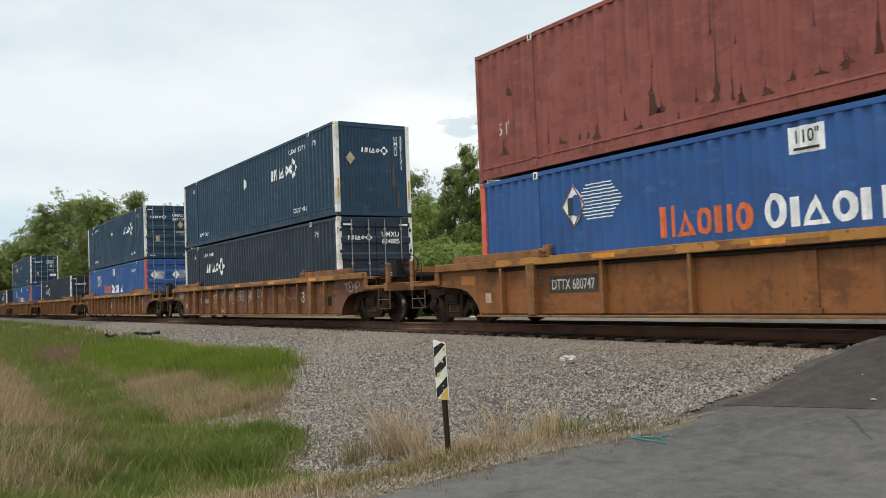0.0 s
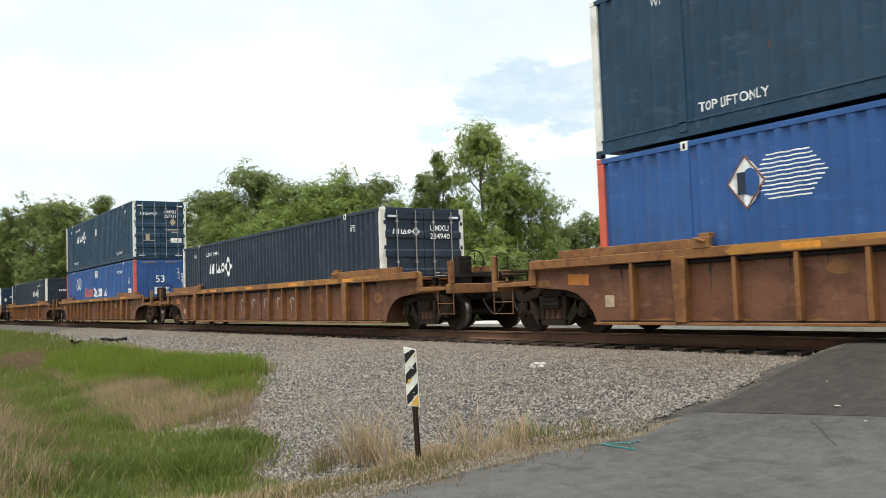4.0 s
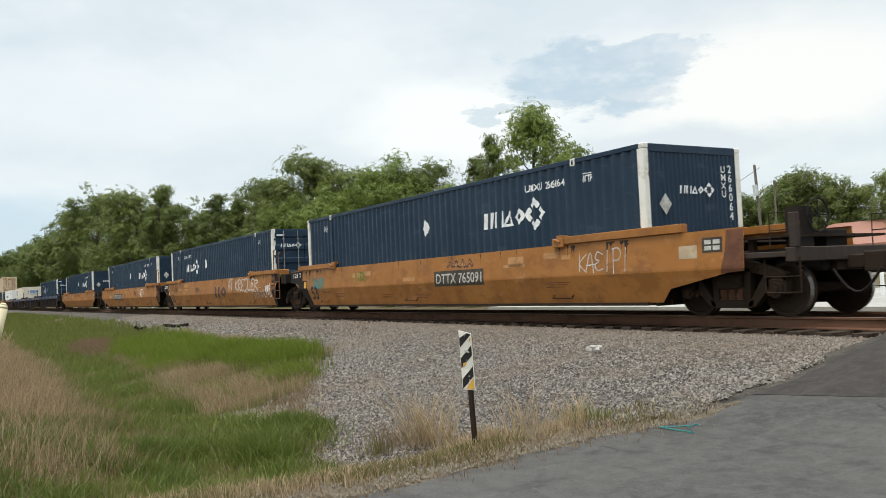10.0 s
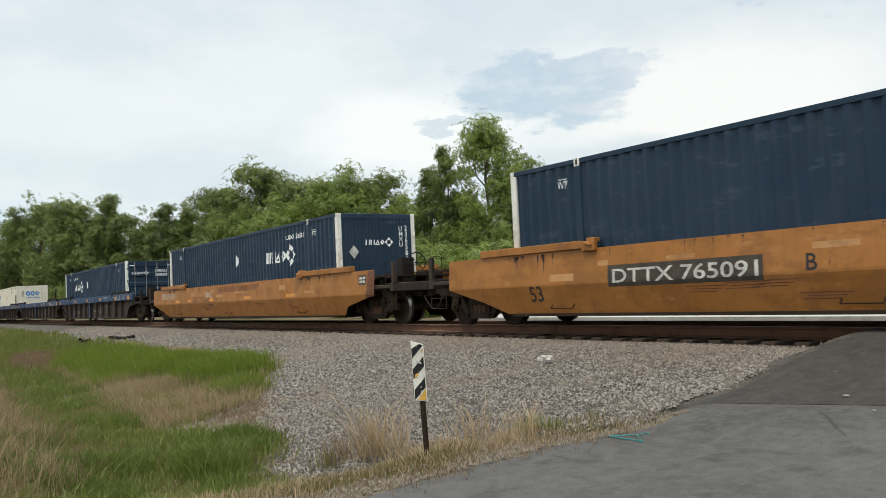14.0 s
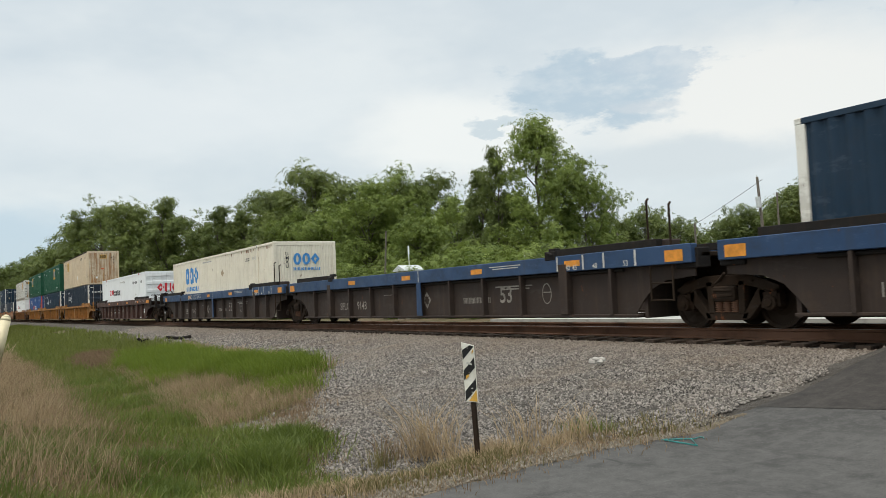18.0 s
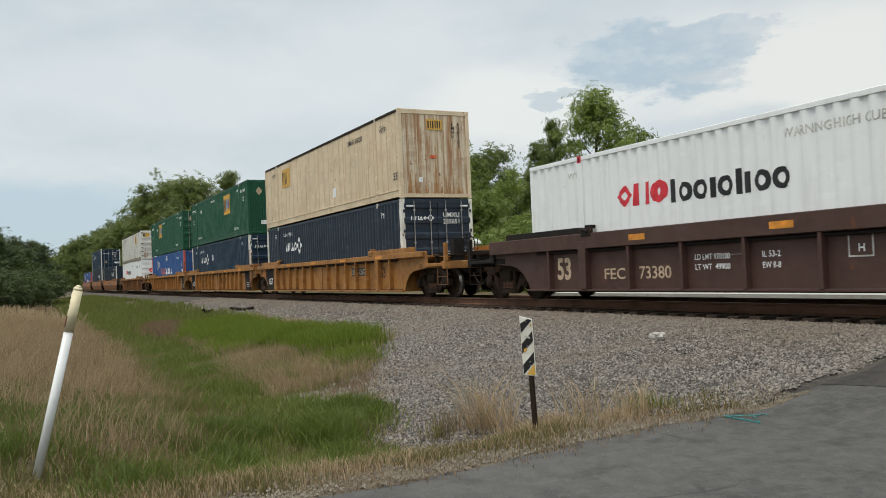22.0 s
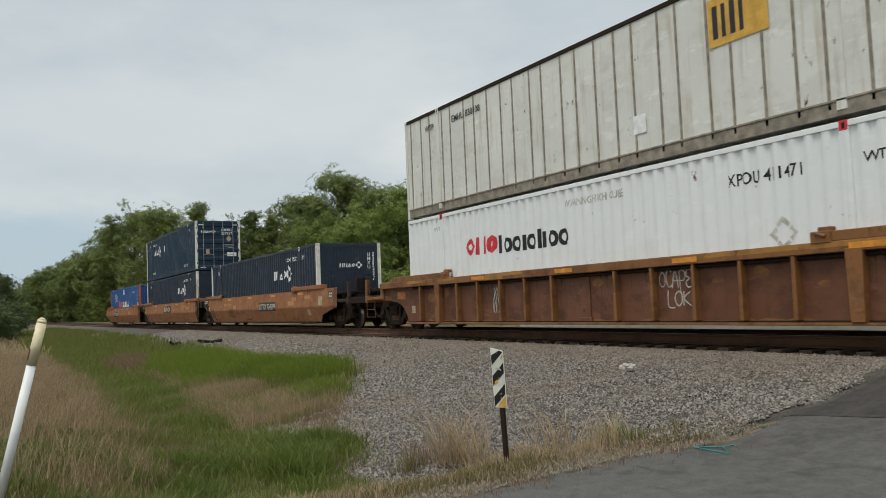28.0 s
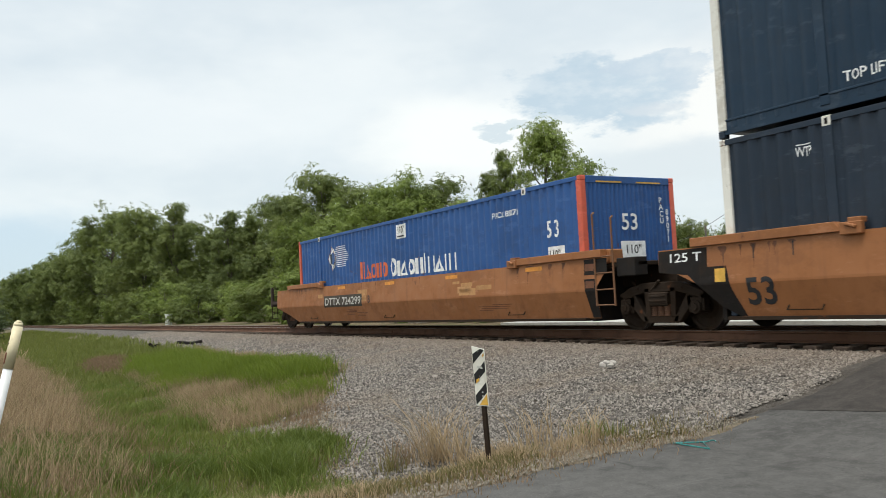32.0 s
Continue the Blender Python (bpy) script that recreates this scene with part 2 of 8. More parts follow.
MAT = {
    "navy": paint("dark_navy_paint", (0.0145, 0.0255, 0.042), 0.5, (0.04, 0.04, 0.042), 0.2, 0, 0.25, spec=0.25),
    "navy_blue": paint("navy_blue_paint", (0.0082, 0.0268, 0.052), 0.5, (0.05, 0.055, 0.06), 0.15, 0, 0.2, spec=0.25),
    "teal": paint("faded_teal_blue_paint", (0.0135, 0.043, 0.078), 0.55, (0.04, 0.042, 0.045), 0.25, 0.1, 0.25, spec=0.25),
    "royal": paint("royal_blue_paint", (0.024, 0.084, 0.250), 0.5, (0.06, 0.07, 0.10), 0.25, 0.12, 0.3, spec=0.25),
    "brown": paint("red_brown_paint", (0.235, 0.070, 0.055), 0.55, (0.06, 0.025, 0.02), 0.35, 0.25, 0.5, spec=0.25),
    "cream": paint("cream_paint", (0.72, 0.67, 0.55), 0.55, (0.36, 0.27, 0.17), 0.12, 0.1, 0.3, 0.15),
    "white": paint("white_paint", (0.78, 0.80, 0.80), 0.5, (0.45, 0.42, 0.37), 0.06, 0.03, 0.25, 0.1),
    "beige": paint("rust_stained_beige_paint", (0.60, 0.49, 0.34), 0.6, (0.40, 0.235, 0.105), 0.2, 0.06, 0.55, 0.35),
    "beige_rusty": paint("rust_run_beige_paint", (0.62, 0.54, 0.40), 0.6, (0.30, 0.135, 0.045), 0.4, 0.2, 0.95, 0.2, 0.0, 0.36),
    "batten": plain("grey_joint_strip", (0.27, 0.235, 0.185), 0.7, spread=0.35),
    "dirt": earth("sandy_gravel_dirt", (0.120, 0.098, 0.070), (0.185, 0.152, 0.110), (0.060, 0.050, 0.037), 14.0, 1.0, 0.8, 0.02),
    "dirty_white": paint("dirty_white_paint", (0.66, 0.665, 0.62), 0.6, (0.38, 0.28, 0.16), 0.16, 0.15, 0.55),
    "green": paint("green_paint", (0.0085, 0.074, 0.037), 0.55, (0.024, 0.05, 0.03), 0.2, 0.05, 0.25, spec=0.25),
    "orange_red": paint("coral_red_paint", (0.55, 0.10, 0.055), 0.5, (0.3, 0.1, 0.06), 0.3, 0, 0.3),
    "white_post": paint("chipped_white_post_paint", (0.70, 0.69, 0.63), 0.55, (0.32, 0.24, 0.14), 0.4, 0.2, 0.45),
    "decal": plain("white_lettering", (0.78, 0.79, 0.78), 0.55),
    "decal_dim": plain("worn_white_lettering", (0.48, 0.47, 0.43), 0.7, spread=0.3),
    "decal_faint": plain("faint_grey_stencil_paint", (0.25, 0.225, 0.195), 0.8, spread=0.35),
    "decal_tan": plain("tan_stencil_paint", (0.52, 0.39, 0.27), 0.7, spread=0.3),
    "decal_orange": plain("faded_orange_lettering", (0.60, 0.13, 0.045), 0.6),
    "decal_black": plain("black_lettering", (0.018, 0.018, 0.02), 0.6),
    "decal_blue": plain("blue_lettering", (0.05, 0.24, 0.55), 0.55),
    "decal_red": plain("red_lettering", (0.62, 0.035, 0.05), 0.5),
    "decal_yellow": plain("yellow_ochre_sticker", (0.62, 0.36, 0.06), 0.6),
    "number_ground": plain("dulled_black_panel", (0.050, 0.040, 0.030), 0.7, spread=0.35),
    "reflector": plain("amber_reflector", (0.66, 0.26, 0.03), 0.45, spread=0.25),
    "tan_sticker": plain("tan_placard", (0.42, 0.33, 0.22), 0.7),
    "car_yellow": paint("weathered_yellow_car_paint", (0.215, 0.076, 0.016), 0.6, (0.085, 0.036, 0.015), 0.6, 0.4, 0.5, 0.25),
    "car_ochre": paint("weathered_ochre_car_paint", (0.31, 0.135, 0.028), 0.6, (0.12, 0.050, 0.018), 0.5, 0.25, 0.4, 0.3),
    "car_orange": paint("orange_car_paint", (0.305, 0.120, 0.020), 0.55, (0.18, 0.080, 0.028), 0.45, 0.10, 0.4, 0.3),
    "car_tan": paint("dull_orange_brown_car_paint", (0.275, 0.106, 0.034), 0.6, (0.15, 0.060, 0.024), 0.28, 0.06, 0.4, 0.3),
    "car_rust": paint("rusty_brown_car_paint", (0.132, 0.050, 0.022), 0.7, (0.060, 0.025, 0.013), 0.5, 0.3, 0.5, 0.35),
    "car_sill": paint("rusty_ochre_sill_paint", (0.215, 0.092, 0.026), 0.65, (0.08, 0.033, 0.015), 0.6, 0.5, 0.3, 0.15),
    "car_dark": paint("dark_brown_car_paint", (0.038, 0.027, 0.022), 0.75, (0.082, 0.056, 0.040), 0.45, 0.1, 0.4, 0.1, spec=0.25),
    "car_maroon": paint("maroon_brown_car_paint", (0.066, 0.031, 0.023), 0.65, (0.055, 0.034, 0.025), 0.35, 0.1, 0.3, 0.1),
    "car_blue": paint("blue_sill_paint", (0.016, 0.048, 0.115), 0.55, (0.03, 0.035, 0.045), 0.35, 0.05, 0.35),
    "soot": paint("sooty_black_steel", (0.012, 0.010, 0.009), 0.75, (0.05, 0.032, 0.02), 0.35, 0.1, 0.2, 0.1, spec=0.2),
    "truck": paint("greasy_brown_steel", (0.026, 0.017, 0.011), 0.8, (0.045, 0.024, 0.012), 0.5, 0.2, 0.2, 0.1, spec=0.15),
    "steel": plain("worn_bright_steel", (0.34, 0.32, 0.30), 0.35, 0.9),
    "rail": paint("rusty_rail_steel", (0.120, 0.056, 0.030), 0.8, (0.05, 0.03, 0.02), 0.4, 0.2, 0.1, 0.1),
    "tie": earth("weathered_timber", (0.055, 0.040, 0.030), (0.10, 0.07, 0.05), (0.035, 0.025, 0.02), 3.0),
    "asphalt": tarmac("aged_grey_asphalt", (0.052, 0.050, 0.047), (0.074, 0.071, 0.067)),
    "asphalt_new": tarmac("darker_asphalt", (0.031, 0.027, 0.024), (0.044, 0.039, 0.034)),
    "gravel": earth("grey_ballast_bed", (0.085, 0.076, 0.066), (0.13, 0.116, 0.100), (0.045, 0.040, 0.034), 9.0, 0.95, 1.0, 0.05),
    "stone": stony("grey_ballast_stone", (0.042, 0.038, 0.034), (0.286, 0.258, 0.228), (0.178, 0.136, 0.098)),
    "grit": stony("tan_road_grit", (0.09, 0.075, 0.055), (0.24, 0.215, 0.175), (0.17, 0.135, 0.095)),
    "soil": earth("grassy_soil", (0.095, 0.088, 0.042), (0.140, 0.105, 0.066), (0.055, 0.048, 0.028), 1.6, 1.0, 0.8, 0.05),
    "concrete": earth("pale_concrete", (0.34, 0.335, 0.31), (0.40, 0.395, 0.37), (0.28, 0.275, 0.25), 1.0, 0.9, 0.2, 0.01),
    "grass": leafy("green_grass", (0.080, 0.122, 0.012), (0.215, 0.275, 0.040)),
    "grass_deep": leafy("deep_green_grass", (0.054, 0.086, 0.012), (0.160, 0.200, 0.040)),
    "grass_dull": leafy("dull_green_grass", (0.108, 0.098, 0.034), (0.225, 0.192, 0.078)),
    "grass_mid": leafy("olive_green_grass", (0.090, 0.112, 0.020), (0.200, 0.222, 0.056)),
    "dead": leafy("dead_brown_stalks", (0.13, 0.085, 0.05), (0.30, 0.21, 0.13), 0.8),
    "straw": leafy("dry_straw_grass", (0.20, 0.138, 0.076), (0.50, 0.385, 0.240), 0.8),
    "leaf": leafy("tree_leaves", (0.056, 0.082, 0.019), (0.168, 0.206, 0.054), 0.6),
    "leaf_light": leafy("light_green_leaves", (0.074, 0.112, 0.020), (0.225, 0.285, 0.064), 0.6),
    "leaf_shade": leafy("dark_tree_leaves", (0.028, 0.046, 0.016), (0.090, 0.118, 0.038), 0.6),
    "bark": earth("grey_brown_bark", (0.10, 0.085, 0.068), (0.15, 0.13, 0.11), (0.05, 0.042, 0.035), 4.0),
    "wood_pole": earth("weathered_pole_wood", (0.14, 0.12, 0.10), (0.20, 0.18, 0.15), (0.08, 0.07, 0.06), 4.0),
    "sign_white": paint("reflective_sign_white", (0.72, 0.71, 0.64), 0.5, (0.35, 0.28, 0.16), 0.3, 0, 0.3),
    "sign_black": plain("sign_black", (0.012, 0.012, 0.012), 0.5),
    "plastic": plain("white_plastic_pipe", (0.74, 0.75, 0.74), 0.4, spread=0.08),
    "plastic_old": plain("yellowed_plastic_cap", (0.66, 0.58, 0.38), 0.5, spread=0.15),
    "teal_plastic": plain("teal_plastic", (0.03, 0.20, 0.19), 0.4),
    "paper": plain("crumpled_pale_litter", (0.46, 0.43, 0.39), 0.8),
    "salmon": plain("salmon_roof_sheet", (0.32, 0.150, 0.108), 0.6, spread=0.12),
    "wall": plain("pale_plaster_wall", (0.48, 0.44, 0.38), 0.8, spread=0.08),
    "grey_roof": plain("light_grey_roof_sheet", (0.52, 0.55, 0.55), 0.5, spread=0.08),
    "glass": plain("dark_window_glass", (0.03, 0.035, 0.04), 0.1),
    "patch_plum": plain("plum_touch_up_paint", (0.095, 0.045, 0.060), 0.6, spread=0.25),
    "rust_label": plain("rust_brown_label", (0.16, 0.055, 0.025), 0.7),
    "wire": plain("black_cable", (0.02, 0.02, 0.02), 0.6),
}


# ---- mesh helpers ----
class Shape:
    """Collects simple solids into one mesh."""

    def __init__(self):
        self.v, self.f = [], []

    def solid(self, pts, faces):
        k = len(self.v)
        self.v += [tuple(p) for p in pts]
        self.f += [tuple(k + i for i in f) for f in faces]
        return self

    def box(self, x0, x1, y0, y1, z0, z1):
        p = [(x, y, z) for z in (z0, z1) for x, y in ((x0, y0), (x1, y0), (x1, y1), (x0, y1))]
        return self.solid(p, [(3, 2, 1, 0), (4, 5, 6, 7), (0, 1, 5, 4), (1, 2, 6, 5), (2, 3, 7, 6), (3, 0, 4, 7)])

    def prism(self, poly, y0, y1, axis="y"):
        """Extrudes a polygon of (x, z), counter-clockwise seen from -y, along y; axis x: (y, z) along x; axis z: (x, y) along z."""
        n = len(poly)
        if axis == "y":
            p = [(a, y0, b) for a, b in poly] + [(a, y1, b) for a, b in poly]
        elif axis == "x":
            p = [(y0, a, b) for a, b in poly] + [(y1, a, b) for a, b in poly]
        else:
            p = [(a, b, y0) for a, b in poly] + [(a, b, y1) for a, b in poly]
        return self.solid(p, [tuple(range(n)), tuple(range(2 * n - 1, n - 1, -1))] + [((i + 1) % n, i, n + i, n + (i + 1) % n) for i in range(n)])

    def rod(self, a, b, r, seg=8, r2=None):
        a, b = Vector(a), Vector(b)
        q = (b - a).to_track_quat("Z", "Y")
        r2 = r if r2 is None else r2
        p = [a + q @ Vector((r * math.cos(2 * math.pi * i / seg), r * math.sin(2 * math.pi * i / seg), 0)) for i in range(seg)]
        p += [b + q @ Vector((r2 * math.cos(2 * math.pi * i / seg), r2 * math.sin(2 * math.pi * i / seg), 0)) for i in range(seg)]
        return self.solid(p, [tuple(range(seg - 1, -1, -1)), tuple(range(seg, 2 * seg))] + [(i, (i + 1) % seg, seg + (i + 1) % seg, seg + i) for i in range(seg)])

    def path(self, pts, r, seg=6):
        """A bent bar or hose, one unbroken tube along the points."""
        pts = [Vector(p) for p in pts]
        rings = []
        for i, p in enumerate(pts):
            way = (pts[min(i + 1, len(pts) - 1)] - p).normalized() + (p - pts[max(i - 1, 0)]).normalized()
            q = way.to_track_quat("Z", "Y") if way.length > 1e-6 else (pts[i - 1] - p).to_track_quat("Z", "Y")
            rings += [p + q @ Vector((r * math.cos(2 * math.pi * j / seg), r * math.sin(2 * math.pi * j / seg), 0)) for j in range(seg)]
        faces = [tuple(range(seg - 1, -1, -1)), tuple(range((len(pts) - 1) * seg, len(pts) * seg))]
        for i in range(len(pts) - 1):
            a = rings[i * seg]
            # match each ring with the turn of the next one
            turn = min(range(seg), key=lambda k: (rings[(i + 1) * seg + k] - a - (pts[i + 1] - pts[i])).length)
            ring = rings[(i + 1) * seg:(i + 2) * seg]
            rings[(i + 1) * seg:(i + 2) * seg] = ring[turn:] + ring[:turn]
            faces += [(i * seg + j, i * seg + (j + 1) % seg, (i + 1) * seg + (j + 1) % seg, (i + 1) * seg + j) for j in range(seg)]
        return self.solid(rings, faces)

    def turned(self, profile, centre, seg=24):
        """A wheel-like solid round the y axis; profile: (radius, y) pairs."""
        k, n = len(profile), seg
        p = [(centre[0] + r * math.cos(2 * math.pi * j / n), centre[1] + y, centre[2] + r * math.sin(2 * math.pi * j / n)) for r, y in profile for j in range(n)]
        f = [(i * n + j, i * n + (j + 1) % n, (i + 1) * n + (j + 1) % n, (i + 1) * n + j) for i in range(k - 1) for j in range(n)]
        f += [tuple(range(n - 1, -1, -1)), tuple(range((k - 1) * n, k * n))]
        return self.solid(p, f)

    def mesh(self, name, mat, bevel=0.0, smooth=False):
        me = bpy.data.meshes.new(name)
        me.from_pydata(self.v, [], self.f)
        bm = bmesh.new()
        bm.from_mesh(me)
        bmesh.ops.recalc_face_normals(bm, faces=bm.faces)
        if bevel:
            bmesh.ops.bevel(bm, geom=[e for e in bm.edges if len(e.link_faces) == 2 and e.calc_face_angle(0) > 0.6], offset=bevel, segments=1, affect="EDGES", clamp_overlap=True)
        bm.to_mesh(me)
        bm.free()
        if smooth:
            me.polygons.foreach_set("use_smooth", [True] * len(me.polygons))
        me.materials.append(mat)
        return me


def part(name, shape, mat, parent, label="", bevel=0.0, at=None, smooth=False):
    """Links a shape, or a mesh that is there already, as one mesh object under a thing or a part."""
    me = shape if isinstance(shape, bpy.types.Mesh) else shape.mesh(name, MAT[mat], bevel, smooth)
    ob = new(name, me)
    ob.parent = parent
    if at:
        ob.location = at
    if label:
        ob["label"] = label
    return ob


def thing(name, label, category, group="", kind="", shape=None, mat=None, bevel=0.0, smooth=False):
    data = shape if isinstance(shape, bpy.types.Mesh) else (shape.mesh(name, MAT[mat], bevel, smooth) if shape else None)
    return tagged(new(name, data), label, category, group, kind)


def raw_mesh(name, verts, faces, mat, smooth=False):
    """A mesh from numpy arrays of vertices and equal-sized faces."""
    me = bpy.data.meshes.new(name)
    nf, k = faces.shape
    me.vertices.add(len(verts))
    me.vertices.foreach_set("co", np.ascontiguousarray(verts, np.float32).ravel())
    me.loops.add(nf * k)
    me.loops.foreach_set("vertex_index", np.ascontiguousarray(faces, np.int32).ravel())
    me.polygons.add(nf)
    me.polygons.foreach_set("loop_start", np.arange(nf, dtype=np.int32) * k)
    if smooth:
        me.polygons.foreach_set("use_smooth", np.ones(nf, bool))
    me.update(calc_edges=True)
    me.validate()
    me.materials.append(mat)
    return me


# ---- the ground ----
FIELD_Y = [-60, -20, -3, 0, 1.2, 2.5, 4.0, 5.5, 7.5, 9.8, 10.5, 14.3, 16, 20, 40, 200]
FIELD_Z = [-0.5, -0.5, -0.6, -0.72, -1.02, -1.25, -1.2, -0.98, -0.64, -0.31, -0.27, -0.27, -0.36, -0.3, -0.1, 0.2]
ROAD_Y = [-60, 6.4, 7.4, 8.5, 10.0, 10.8, 11.4, 13.4, 16, 30, 200]
ROAD_Z = [-0.78, -0.78, -0.66, -0.50, -0.20, -0.06, -0.025, -0.025, -0.2, -0.3, 0.2]
TOE_X = [-400, -60, -30, -20, -17.3, -15.2, -14, -12.3, -10.8, -9.4, -8.6, -8.0, -7.5, -7.1, -6.8, -6.3]
TOE_Y = [8.8, 8.5, 7.6, 7.6, 7.5, 5.9, 5.4, 4.85, 4.3, 3.6, 3.65, 4.2, 4.95, 5.8, 6.4, 7.1]


def height(x, y):
    """The height of the bare ground."""
    x, y = np.asarray(x, float), np.asarray(y, float)
    f, r = np.interp(y, FIELD_Y, FIELD_Z), np.interp(y, ROAD_Y, ROAD_Z)
    far = np.clip((-x - 60) / 120, 0, 1)
    f = f + far * np.clip(-0.55 - f, 0, 1)
    # the bank of the road is steeper close to the track
    foot = np.interp(y, [7.5, 9.3], [8.2, 6.72])
    k = np.clip((x + foot) / (foot - 6.3), 0, 1)
    k = k * k * (3 - 2 * k)
    return f * (1 - k) + r * k


def lumps(x, y):
    return 0.05 * np.sin(1.7 * x + 0.9 * y) * np.sin(1.3 * y - 0.6 * x) + 0.03 * np.sin(4.1 * x - 2.2 * y + 1.0) * np.sin(3.3 * y + 1.1 * x)


def sheet(name, xs, ys, zfun, mat):
    gx, gy = np.meshgrid(xs, ys, indexing="ij")
    v = np.stack([gx, gy, zfun(gx, gy)], -1).reshape(-1, 3)
    i = np.arange(len(xs) * len(ys)).reshape(len(xs), len(ys))
    f = np.stack([i[:-1, :-1], i[1:, :-1], i[1:, 1:], i[:-1, 1:]], -1).reshape(-1, 4)
    return raw_mesh(name, v, f, MAT[mat], True)


def make_ground():
    xs = np.concatenate([[-3000, -1500, -800, -500, -350, -250, -180, -140, -110, -90], np.arange(-75, 8.1, 0.5), [15, 30, 80, 300, 1000, 3000]])
    ys = np.concatenate([[-3000, -800, -200, -80, -40, -20, -10], np.arange(-6, 18.1, 0.4), [22, 28, 40, 80, 200, 800, 3000]])

    def z(x, y):
        on_road = np.clip((x + 6.9) / 0.5, 0, 1)
        bed = np.clip((y - np.interp(x, TOE_X, TOE_Y)) / 0.4, 0, 1) * (y < 15)
        return height(x, y) + lumps(x, y) * (1 - on_road) * (1 - bed) - 0.10 * np.maximum(on_road * (np.abs(y - 5) < 60), bed)

    thing("ground", "uneven grassy soil with a shallow ditch beside the railway", "ground", kind="structure", shape=sheet("ground", xs, ys, z, "soil"))
    # the paved road that climbs to the crossing, in two ages of asphalt
    def road(name, y0, y1, mat, lift):
        ys = np.arange(y0, y1 + 0.01, 0.25)
        us = np.array([-0.035, 0, 0.02, 0.08, 0.2, 0.4, 0.6, 0.8, 1.0])
        gy, gu = np.meshgrid(ys, us, indexing="ij")
        left = -6.3 + 0.5 * np.clip((5.2 - gy) / 2.5, 0, 1) + 0.06 * np.sin(3.1 * gy) + 0.04 * np.sin(7.7 * gy + 1)
        gx = left + gu * (5.0 - left)
        if y0 > 0:
            gy = gy + 0.26 * np.clip(gx + 6.3, 0, 6) * np.clip((9.5 - gy) / 1.8, 0, 1)
        gz = np.interp(gy, ROAD_Y, ROAD_Z) + lift - 0.22 * (gu < 0) - 0.014 * (gu == 0)
        v = np.stack([gx, gy, gz], -1).reshape(-1, 3)
        i = np.arange(gy.size).reshape(gy.shape)
        f = np.stack([i[:-1, :-1], i[:-1, 1:], i[1:, 1:], i[1:, :-1]], -1).reshape(-1, 4)
        return raw_mesh(name, v, f, MAT[mat], True)
    thing("road", "aged grey asphalt road with a worn ragged edge", "road", kind="structure", shape=road("road", -45, 9.3, "asphalt", 0.02))
    thing("road_approach", "darker newer asphalt ramp up to the crossing", "road", kind="structure", shape=road("road_approach", 7.65, 11.4, "asphalt_new", 0.025))
    # bed of crushed stone under the track
    xs = np.concatenate([[-600, -400, -300, -220, -160, -120, -100, -85, -75], np.arange(-68, -7.1, 0.4), [-6.95, -6.8, -6.7, -6.6, -6.5, -6.4, -6.3, -6.2, -5.9]])
    us = np.linspace(0, 1, 26)
    gx, gu = np.meshgrid(xs, us, indexing="ij")
    toe = np.interp(gx, TOE_X, TOE_Y) + 0.25 * np.sin(1.9 * gx) + 0.18 * np.sin(4.3 * gx + 2)
    gy = toe + gu * (14.9 - toe)
    gz = height(gx, gy) + 0.02 - 0.09 * (gu < 0.01) + 0.3 * lumps(gx * 1.7, gy * 1.7) * (gy < 10) * (gx < -6.5) - 0.03 * (gx > -6.3)
    v = np.stack([gx, gy, gz], -1).reshape(-1, 3)
    i = np.arange(gx.size).reshape(gx.shape)
    f = np.stack([i[:-1, :-1], i[1:, :-1], i[1:, 1:], i[:-1, 1:]], -1).reshape(-1, 4)
    thing("ballast_bed", "grey crushed stone bed sloping down from the track", "ballast", kind="structure", shape=raw_mesh("ballast_bed", v, f, MAT["gravel"], True))
    # a pale concrete yard beyond the track
    yard = Shape().box(-26, 40, 17.5, 54, -0.4, -0.16)
    # sandy dirt between the asphalt and the grass
    ys = np.arange(-3.0, 7.6, 0.2)
    us = np.linspace(0, 1, 6)
    gy, gu = np.meshgrid(ys, us, indexing="ij")
    left = -6.3 + 0.5 * np.clip((5.2 - gy) / 2.5, 0, 1)
    gx = left + 0.14 + 0.10 * np.sin(5.3 * gy) * np.sin(1.7 * gy) - gu * np.clip((7.5 - gy) / 1.3, 0.12, 1) * (0.50 + 0.16 * np.sin(2.7 * gy) + 0.12 * np.sin(6.1 * gy))
    gz = ground_z(gx, gy) + 0.024 - 0.03 * (gu == 0) - 0.06 * (gu == 1)
    i = np.arange(gy.size).reshape(gy.shape)
    f = np.stack([i[:-1, :-1], i[1:, :-1], i[1:, 1:], i[:-1, 1:]], -1).reshape(-1, 4)
    thing("road_verge", "sandy gravel dirt along the ragged asphalt edge", "verge", kind="structure", shape=raw_mesh("road_verge", np.stack([gx, gy, gz], -1).reshape(-1, 3), f, MAT["dirt"], True))
    thing("yard", "pale concrete yard beyond the railway track", "yard", kind="structure", shape=yard, mat="concrete")


def bed_z(x, y):
    return height(x, y) + 0.02 + 0.3 * lumps(x * 1.7, y * 1.7) * (y < 10)


